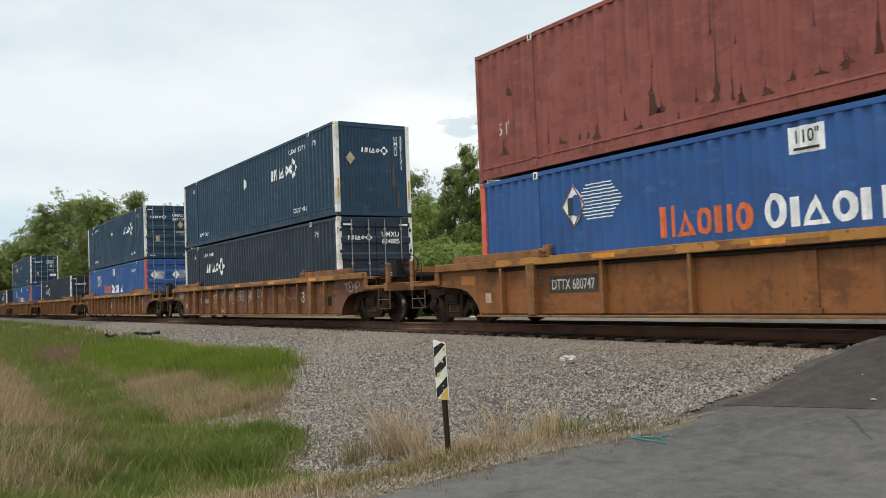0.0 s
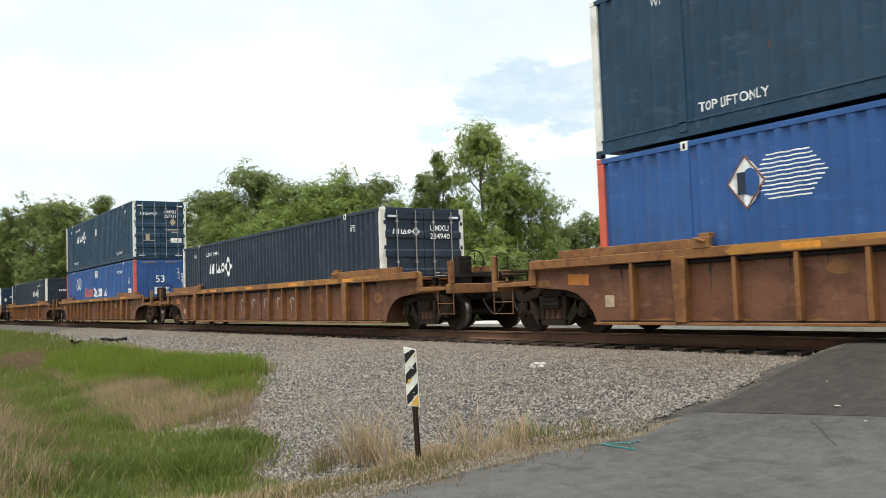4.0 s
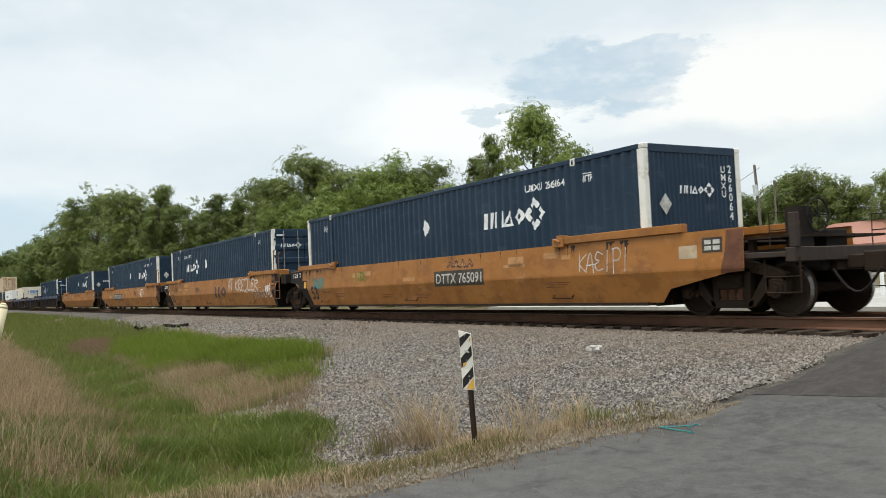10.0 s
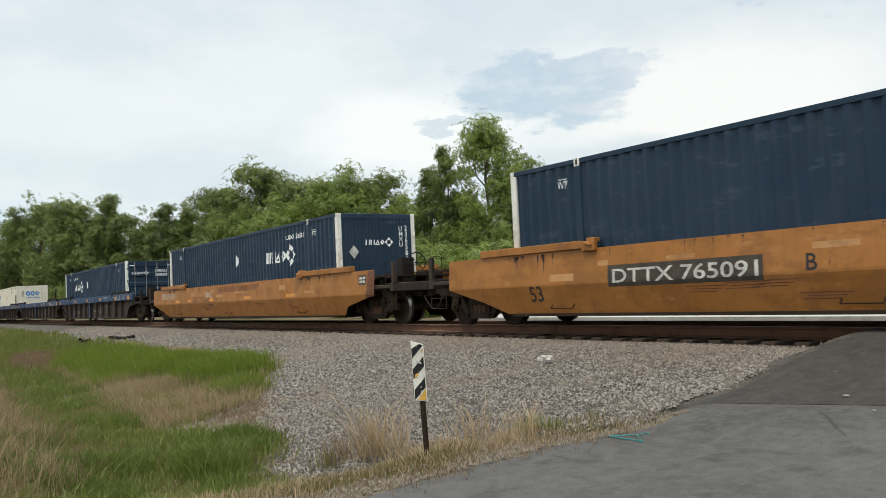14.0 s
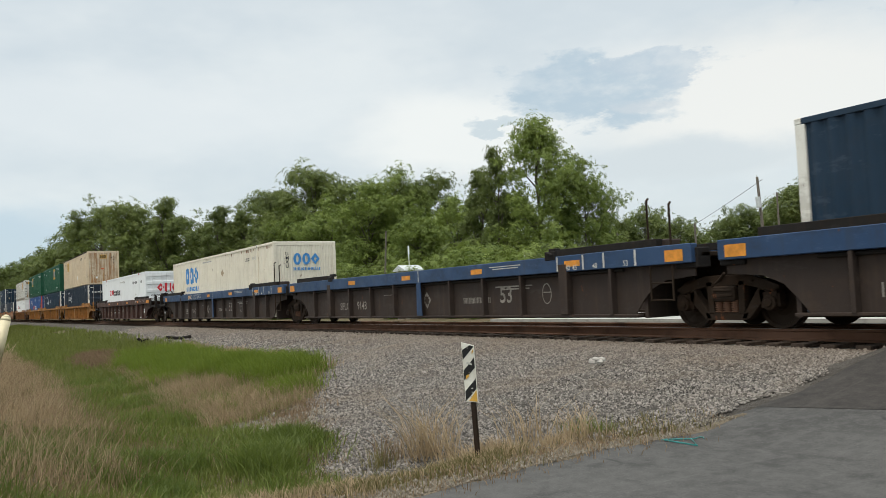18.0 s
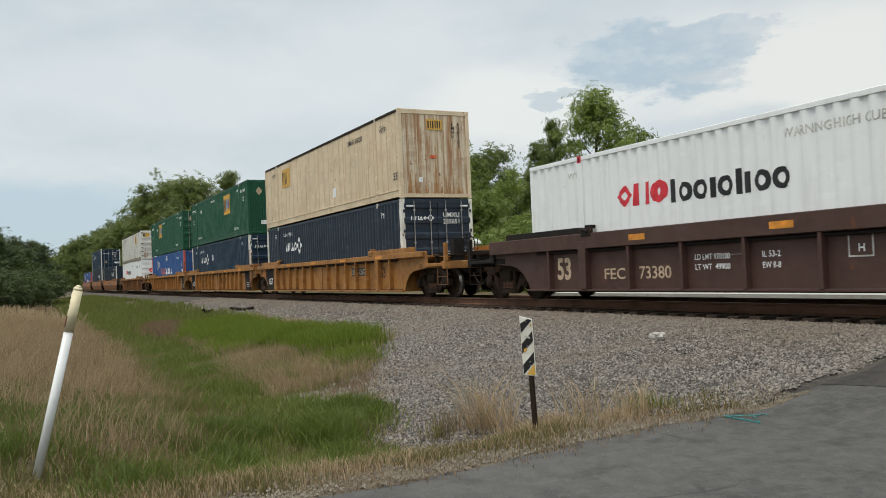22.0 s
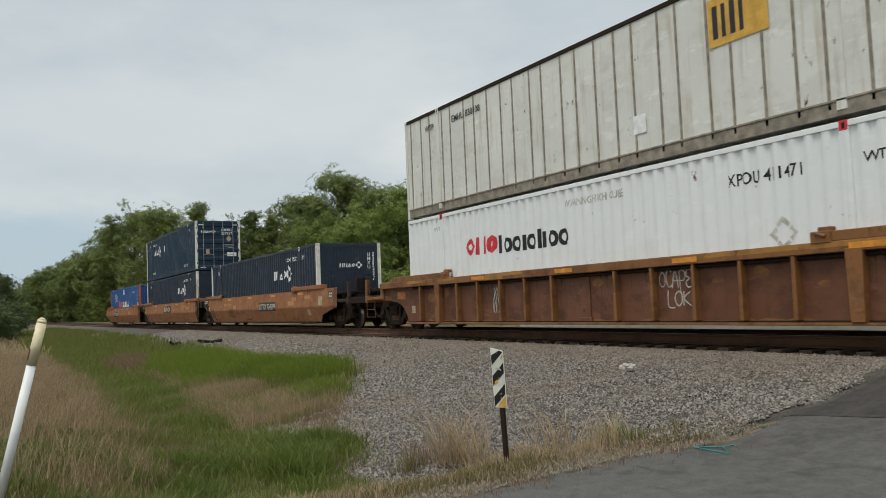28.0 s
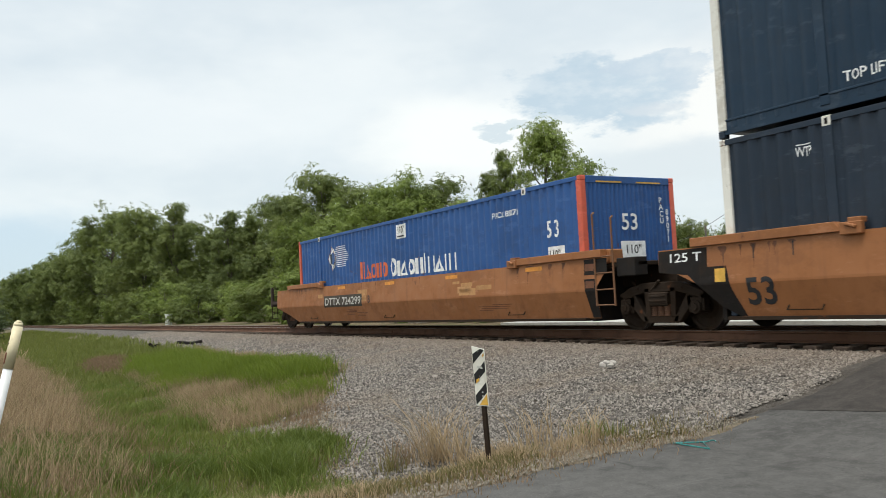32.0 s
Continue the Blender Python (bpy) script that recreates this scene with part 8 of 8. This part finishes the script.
    # articulated orange set
    def orange(s0, front, rear, skin, label, style, how, layout, number, extras):
        car = make_car("smooth", skin, skin, front, rear, 1.0, label)
        extras(car)
        if rear == "a":
            on_side(Flat().rect(-CL - 1.44, -CL - 0.32, 1.10, 1.43).poly((-CL - 1.43, 1.10), (-CL - 1.43, 1.06), (-CL - 0.75, 0.985), (-CL - 0.12, 0.43), (-CL + 0.20, 0.27), (-CL + 0.34, 0.27), (-CL + 0.16, 0.70), (-CL + 0.08, 1.10)), "black_panel", "soot", car, y=SY, label="black painted end panel")
            on_side(Flat().text("125 T", -CL - 1.22, 1.22, 0.15, 0.78), "lettering", "decal", car, y=SY2)
            on_side(Flat().text("53", -CL + 0.42, 0.46, 0.42, fat=0.02), "lettering", "decal_black", car, y=SY2)
            on_side(Flat().rect(-CL - 0.16, -CL + 0.06, 0.84, 1.06), "sticker", "decal_yellow", car, y=SY2)
            for a in (-CL + 0.62, -CL + 1.35):
                on_side(Flat().rect(a, a + 0.02, 1.18, 1.40), "size_mark", "decal_black", car, y=SY2)
        if front == "c":
            on_side(Flat().poly((1.72, 0.73), (2.19, 0.76), (2.19, 1.43), (1.86, 1.43), (1.82, 1.06)), "worn_patch", "car_rust", car, y=skin_y(0.0016), label="rusty brown end of the side")
            on_side(Flat().rect(1.36, 1.78, 1.08, 1.33), "number_panel", "number_ground", car, y=SY)
            on_side(Flat().rect(1.41, 1.55, 1.12, 1.19).rect(1.59, 1.73, 1.12, 1.19).rect(1.41, 1.55, 1.22, 1.29).rect(1.59, 1.73, 1.22, 1.29), "small_print", "decal_dim", car, y=SY2)
        if front == "a":
            on_side(Flat().poly((0.16, 0.27), (0.40, 0.27), (0.44, 1.04), (0.10, 1.04)).rect(0.10, 0.78, 1.12, 1.43), "black_panel", "soot", car, y=SY, label="black painted end panel")
            on_side(Flat().rect(0.14, 0.40, 0.86, 1.0).rect(0.12, 0.40, 1.2, 1.34), "worn_patch", "car_rust", car, y=SY2)
        for a in (-2.7, -9.1, -15.0):
            part("grab_iron", Shape().path([(a, -1.33, 0.44), (a, -1.39, 0.36), (a + 0.6, -1.39, 0.36), (a + 0.6, -1.33, 0.44)], 0.012), "truck", car, "dark grab iron")
        smear, mrng = Flat(), random.Random(5 + int(-s0))
        for base_x in (-CL + 0.2, -CL + 0.9, -2.2, -0.8):
            for _ in range(4):
                smear.run(mrng, base_x + mrng.uniform(-0.3, 0.5), 1.42, -mrng.uniform(0.1, 0.45), mrng.uniform(0.06, 0.22))
        for _ in range(14):
            smear.run(mrng, mrng.uniform(-CL + 1, -1), 1.43, -mrng.uniform(0.05, 0.3), mrng.uniform(0.02, 0.08))
        on_side(smear, "dirt_run", "car_dark" if skin == "car_orange" else "car_rust", car, y=skin_y(0.0012), label="sooty dirt runs")
        # faded patches, stencils gone pale
        rng = random.Random(int(-s0) + len(front + rear))
        for _ in range(9):
            a, b, w, h = rng.uniform(-CL + 1, -1), rng.uniform(0.86, 1.2), rng.uniform(0.25, 0.9), rng.uniform(0.05, 0.2)
            on_side(Flat().rect(a, a + w, b, b + h), "worn_patch", "car_faded", car, y=skin_y(0.001))
        for _ in range(5):
            a, b = rng.uniform(-CL + 1, -2), rng.uniform(0.5, 0.75)
            on_side(Flat().rect(a, a + 0.8, b, b + 0.015).rect(a + 0.1, a + 0.7, b - 0.045, b - 0.03).rect(a, a + 0.6, b - 0.09, b - 0.075), "small_print", "car_rust", car, y=skin_y(0.0015))
        return car
    SY, SY2 = skin_y(0.003), skin_y(0.006)
    def marks_g(car):
        car_number(car, "smooth", "DTTX 765091", -7.35, 2.1, 0.78, 0.24)
        on_side(Flat().spray("KAEIPI", -1.80, 0.88, 0.36, 1.45, 0.024, 41), "graffiti", "decal_dim", car, y=SY, label="white spray-painted tag")
        on_side(Flat().scrawl(42, -6.8, 1.12, 1.2, 0.25, 0.03, 4), "graffiti", "decal_black", car, y=SY)
        on_side(Flat().text("NEK", -12.2, 0.98, 0.26, 0.85), "graffiti", "grass", car, y=SY)
        on_side(Flat().scrawl(43, -15.5, 0.72, 0.9, 0.5, 0.05, 4), "graffiti", "teal_plastic", car, y=SY)
        on_side(Flat().rect(0.85, 1.25, 1.0, 1.22), "sticker", "tan_sticker", car, y=SY)
    coach(-141.94, orange(-141.94, "c", "a", "car_orange", SMOOTH, 0, 0, 0, 0, marks_g), navy("navy_blue", "wall", False, "front", "UMXU 266064"))
    def marks_h(car):
        on_side(Flat().word("iix", -7.56, -5.6, 0.62, 1.12, 0, 0.10, (), 0.3), "lettering_block", "car_maroon", car, y=SY, label="worn maroon block of lettering")
        on_side(Flat().spray("AT", -5.45, 0.96, 0.44, 0.62, 0.05, 51).spray("KREZLER", -4.5, 0.88, 0.44, 3.0, 0.06, 52).scrawl(51, -2.2, 0.5, 1.6, 0.4, 0.03, 2), "graffiti", "decal_dim", car, y=SY, label="white spray-painted graffiti")
        on_side(Flat().scrawl(52, -0.6, 0.55, 0.6, 0.6, 0.04, 3), "graffiti", "decal", car, y=SY)
        on_side(Flat().scrawl(53, -10.9, 0.9, 0.8, 0.3, 0.03, 4).text("C", -9.9, 0.82, 0.17), "graffiti", "decal_black", car, y=SY)
        on_side(Flat().scrawl(54, -15.9, 0.95, 1.6, 0.4, 0.03, 6), "graffiti", "soot", car, y=SY)
    coach(-161.68, orange(-161.68, "a", "a", "car_orange", SMOOTH, 0, 0, 0, 0, marks_h), navy("navy_blue", "door", False, "rear", "UMXU 258675"))
    def marks_j(car):
        car_number(car, "smooth", "DTTX 765091", -13.30, 3.0, 0.80, 0.24)
        on_side(Flat().text("B", -9.55, 0.84, 0.24), "lettering", "decal_black", car, y=SY)
        on_side(Flat().text("AT", -4.35, 0.82, 0.52, 0.72).rect(-4.75, -4.5, 1.05, 1.10).rect(-3.55, -3.35, 1.05, 1.10), "graffiti", "decal", car, y=SY, label="white spray-painted letters")
        on_side(Flat().scrawl(61, -6.2, 0.92, 0.6, 0.38, 0.03, 4), "graffiti", "decal_black", car, y=SY)
        on_side(Flat().text("53", -15.6, 0.5, 0.3).text("53", -0.62, 1.18, 0.14).text("48", -1.7, 1.2, 0.12), "lettering", "decal_black", car, y=SY)
    coach(-181.32, orange(-181.32, "a", "c", "car_orange", SMOOTH, 0, 0, 0, 0, marks_j), navy("navy_blue", "wall", False, "front", "UMXU 265984"))
    def marks_k(car):
        car_number(car, "smooth", "FEC 71219", -12.56, 1.9, 0.84, 0.20, None, "car_rust")
        on_side(Flat().rect(-14.96, -14.4, 0.86, 0.96).rect(-13.34, -12.85, 0.86, 0.96).rect(-10.8, -10.2, 0.86, 0.96).rect(-7.0, -6.4, 0.86, 0.96).rect(-3.4, -2.8, 0.86, 0.96), "reflector", "reflector", car, y=SY, label="amber reflector strip")
        on_side(Flat().poly((-9.9, 1.36), (-5.6, 1.36), (-5.9, 1.16), (-9.5, 1.16)), "panel_outline", "car_yellow", car, y=skin_y(0.0015))
        on_side(Flat().scrawl(71, -17.05, 1.0, 1.9, 0.3, 0.04, 5).scrawl(72, -11.2, 0.95, 0.8, 0.3, 0.03, 2), "graffiti", "decal_dim", car, y=SY)
    coach(-205.31, orange(-205.31, "c", "c", "car_orange", SMOOTH, 0, 0, 0, 0, marks_k), navy("navy_blue", "wall", False, "front", "UMXU 236581"))
    # articulated dark set
    def dark(front, rear, skin="car_dark", sill="car_blue", label=DARK, number="SFLC 9143", at=-13.39, size_at=-5.95, pitch=1.42, second=1.26):
        car = make_car("dark", skin, sill, front, rear, pitch, label)
        if front == "c" and sill == "car_blue":
            on_side(Flat().rect(-13.46, -12.56, 0.40, 0.76), "panel", "car_blue", car, y=EDGE - 0.001, label="faded blue panel")
        on_side(Flat().text(number.split()[0], at, 0.48, 0.22, 0.70).text(number.split()[1], at + second, 0.48, 0.24, 0.66 if sill == "car_blue" else 0.92), "lettering", "decal_faint" if sill == "car_blue" else "decal_tan", car, y=EDGE - 0.002)
        if rear == "a" and front == "c" and sill == "car_blue":
            on_side(Flat().text("125-T", -15.0, 0.48, 0.2, 0.66).text("A", -14.55, 0.86, 0.18), "lettering", "decal_faint", car, y=EDGE - 0.002)
        if size_at > -20:
            on_side(Flat().text("53", size_at, 0.56, 0.36), "lettering", "decal_faint", car, y=EDGE - 0.002)
            on_side(Flat().ring(size_at - 3.35, 0.68, 0.22, 0.3), "stencil", "decal_faint", car, y=EDGE - 0.002)
            on_side(Flat().hoop(size_at + 1.75, 0.72, 0.14, 0.2, 0.02).rect(size_at + 1.64, size_at + 1.88, 0.74, 0.76), "stencil", "decal_faint", car, y=EDGE - 0.002)
        on_side(Flat().rect(-4.6, -3.2, 0.90, 0.93).rect(-4.4, -3.3, 0.84, 0.87).rect(-10.3, -9.5, 0.86, 0.875), "small_print", "decal_faint", car, y=EDGE - 0.002)
        if sill == "car_blue":
            part("centre_stake", Shape().prism([(-8.12, 0.28), (-7.84, 0.28), (-7.88, 1.16), (-8.08, 1.16)], -1.486, -1.46), "car_blue", car, "faded blue stake", bevel=0.006)
            on_side(Flat().rect(-7.99, -7.955, 1.16, 1.46), "size_mark", "decal_dim", car, y=-1.479)
            on_side(Flat().row(10, size_at - 1.55, size_at - 0.35, 0.56, 0.70, 0, 0.25), "lettering_block", "decal_faint", car, y=EDGE - 0.002)
            on_side(Flat().rect(-4.6, -3.4, 1.36, 1.38).rect(-4.5, -3.5, 1.31, 1.33), "small_print", "decal_dim", car, y=-1.479)
            for x, wd in ((-2.15, "20/40"), (-1.35, "45"), (-0.75, "48"), (0.1, "53")):
                on_side(Flat().rect(x, x + 0.05, 1.16, 1.45).text(wd, x - 0.3 if wd != "20/40" else x + 0.1, 1.17, 0.10), "lettering", "decal_dim", car, y=-1.479)
            for x in (0.85, -CL - 1.3):
                on_side(Flat().rect(x, x + 0.42, 1.18, 1.38), "reflector", "reflector", car, y=-1.4795, label="large amber reflector")
        else:
            for x, wd in ((-2.5, "40 20"), (-0.9, "48"), (0.05, "53")):
                on_side(Flat().text(wd, x, 1.28, 0.12), "lettering", "decal", car, y=-1.479)
            on_side(Flat().rect(0.9, 1.7, 1.2, 1.36), "reflector", "reflector", car, y=-1.4795)
        return car
    coach(-229.21, dark("c", "a"), navy("navy_blue", "door", False, "rear", "UMXU 259057"))
    coach(-248.82, dark("a", "a", number="SFLC 9143", size_at=-4.45))
    cream = container("cream", "wall", False)
    dress_cream(cream, "cream")
    car = dark("a", "c", size_at=-5.9)
    on_side(Flat().spray("SASO", -12.45, 1.20, 0.20, 0.75, 0.022, 91).spray("/TO", -11.4, 1.20, 0.19, 0.55, 0.020, 92).spray("SACK", -10.75, 1.22, 0.20, 0.80, 0.022, 93), "graffiti", "decal_dim", car, y=-1.4785, label="thin white spray-painted tag")
    coach(-268.43, car, (cream, LOW_Z))
    car = dark("c", "c", "car_maroon", "car_maroon", "maroon-brown ribbed well car with white stencils", "FEC 73380", -13.42, -30.0, 1.585, 1.12)
    on_side(Flat().text("53", -15.12, 0.50, 0.46, 0.54, fat=0.03), "lettering", "decal_tan", car, y=EDGE - 0.003)
    on_side(Flat().text("LD LMT 170100", -10.75, 0.80, 0.10, 0.85).text("LT WT  49900", -10.75, 0.62, 0.10, 0.85).text("IL 53-2", -9.2, 0.80, 0.10, 0.38).text("EW 8-8", -9.2, 0.62, 0.10, 0.38).text("H", -7.42, 0.82, 0.12), "lettering", "decal", car, y=EDGE - 0.003)
    on_side(Flat().rect(-1.7, -1.3, 0.2, 0.34).rect(-0.45, -0.2, 0.6, 0.86), "sticker", "decal", car, y=EDGE - 0.003)
    f = Flat()
    for a0, a1, b0, b1 in ((-7.58, -7.16, 0.74, 0.765), (-7.58, -7.16, 1.08, 1.105), (-7.58, -7.555, 0.765, 1.08), (-7.185, -7.16, 0.765, 1.08)):
        f.rect(a0, a1, b0, b1)
    on_side(f, "stencil_box", "decal_dim", car, y=EDGE - 0.003)
    coach(-291.99, car, white("XPOU 410149"))
    # articulated yellow set
    def yellow(front, rear, words):
        car = make_car("rib", "car_ochre", "car_ochre", front, rear, 1, YELLOW)
        if words:
            car_number(car, "rib", words, -4.6, 1.3, 0.80, 0.18)
        on_side(Flat().text("53", -1.85, 0.66, 0.34), "lettering", "decal_black", car, y=EDGE - 0.002)
        for end, x0, x1 in ((front, -0.95, 0.10), (rear, -CL - 0.28, -CL + 1.05)):
            if end == "a":
                on_side(Flat().poly((x0 + (0.24 if x0 < -8 else 0.0), 0.62 if x0 < -8 else 0.24), (x0 + (0.34 if x0 < -8 else 0.0), 0.24), (x1, 0.24), (x1, 1.24), (x0, 1.24), (x0, 0.78)), "black_panel", "soot", car, y=EDGE - 0.002, label="black painted end panel")
                if x0 < -8:
                    on_side(Flat().text("125T", x0 + 0.48, 0.52, 0.28, 0.74), "lettering", "decal", car, y=EDGE - 0.005)
                else:
                    on_side(Flat().rect(x0 + 0.3, x1 - 0.2, 0.60, 0.64).rect(x0 + 0.25, x1 - 0.25, 0.50, 0.54).rect(x0 + 0.35, x1 - 0.2, 0.42, 0.45), "small_print", "decal_dim", car, y=EDGE - 0.005)
        return car
    beige = container("beige", "wall", True)
    dress_panelled(beige, "beige", "wall", "EMHU 638205")
    coach(-315.72, yellow("c", "a", "DTTX 721771"), navy("navy", "door", False, "rear", "UMXU 235651", False), (beige, TOP_Z))
    green = container("green", "wall", True)
    dress_green(green, "green", "wall", -5.77, "EMHU 644115")
    car = yellow("a", "a", "")
    on_side(Flat().row(4, -7.2, -5.7, 0.66, 0.94, 0, 0.14), "lettering_block", "soot", car, y=EDGE - 0.002)
    coach(-335.48, car, navy("navy_blue", "door", False, "rear", "UMXU 252754"), (green, TOP_Z))
    green = container("green", "door", True)
    dress_green(green, "green", "door", -11.6, "EMHU 641822")
    car = yellow("a", "c", "")
    car_number(car, "rib", "DTTX 721771", -13.5, 1.5, 0.72, 0.20)
    coach(-355.05, car, royal("wall"), (green, TOP_Z))
    car = make_car("rib", "car_rust", "car_sill", "c", "c", 1, RUSTY)
    on_side(Flat().spray("OCAPE", -5.90, 0.86, 0.30, 0.82, 0.026, 81).spray("LOK", -5.72, 0.52, 0.28, 0.58, 0.026, 82).scrawl(83, -11.65, 0.42, 0.4, 0.7, 0.025, 2), "graffiti", "decal_dim", car, y=EDGE - 0.002, label="pale spray-painted tags")
    dw = container("dirty_white", "door", True)
    dress_panelled(dw, "dirty_white", "door", "EMHU 830108")
    coach(-378.81, car, white("XPOU 411471"), (dw, TOP_Z))
    # articulated dull orange set
    def marks_y(car):
        car_number(car, "smooth", "DTTX 724299", -7.0, 2.2, 0.78, 0.24)
        on_side(Flat().text("A", -8.85, 0.80, 0.2), "lettering", "decal_black", car, y=SY)
        on_side(Flat().rect(0.35, 0.75, 0.86, 1.18).rect(-0.9, -0.6, 0.5, 0.72), "stencil", "tan_sticker", car, y=SY)
        on_side(Flat().rect(-12.3, -11.3, 0.5, 0.9).rect(-10.2, -9.6, 0.6, 0.75), "worn_patch", "car_yellow", car, y=skin_y(0.0015))
    coach(-402.61, orange(-402.61, "c", "a", "car_tan", TAN, 0, 0, 0, 0, marks_y), navy("navy", "wall", False, "front", "UMXU 235232", False))
    def marks_z(car):
        on_side(Flat().rect(-9.4, -6.8, 0.84, 1.28), "panel", "number_ground", car, y=SY)
        on_side(Flat().word("iix", -9.25, -6.95, 0.90, 1.22, 0, 0.10, (), 0.34), "lettering_block", "tan_sticker", car, y=SY2)
    coach(-422.36, orange(-422.36, "a", "a", "car_tan", TAN, 0, 0, 0, 0, marks_z), navy("navy", "wall", False, "front", "UMXU 635502", False), navy("navy_blue", "door", True, "rear", "UMXU 237917"))
    def marks_zz(car):
        car_number(car, "smooth", "DTTX 724299", -13.5, 2.9, 0.80, 0.24)
        on_side(Flat().text("B", -10.1, 0.82, 0.22), "lettering", "decal_black", car, y=SY)
    coach(-442.11, orange(-442.11, "a", "c", "car_tan", TAN, 0, 0, 0, 0, marks_zz), royal("wall"))


make_train()
make_sleepers()


# ---- movement ----
def motions():
    times = [2 * i for i in range(17)]
    for ob, s0, z in TRAIN:
        walk(ob, [(t, pose(s0 + travelled(t), TRACK_Y, z)) for t in times])
    # the wheels roll: one turn for each circumference gone; wheels in the same seat share their keys
    for m in (-1, 1):
        alike = [w for k, w in WHEELSETS if k == m]
        rows = [(i / FPS, pose(m * 0.89, 0, WHEEL_R, 0, math.degrees(travelled(i / FPS) / WHEEL_R), 0)) for i in range(int(32 * FPS) + 1)]
        walk(alike[0], rows)
        for w in alike[1:]:
            w.rotation_mode = "QUATERNION"
            w.animation_data_create()
            w.animation_data.action = alike[0].animation_data.action
            w.animation_data.action_slot = alike[0].animation_data.action_slot


motions()
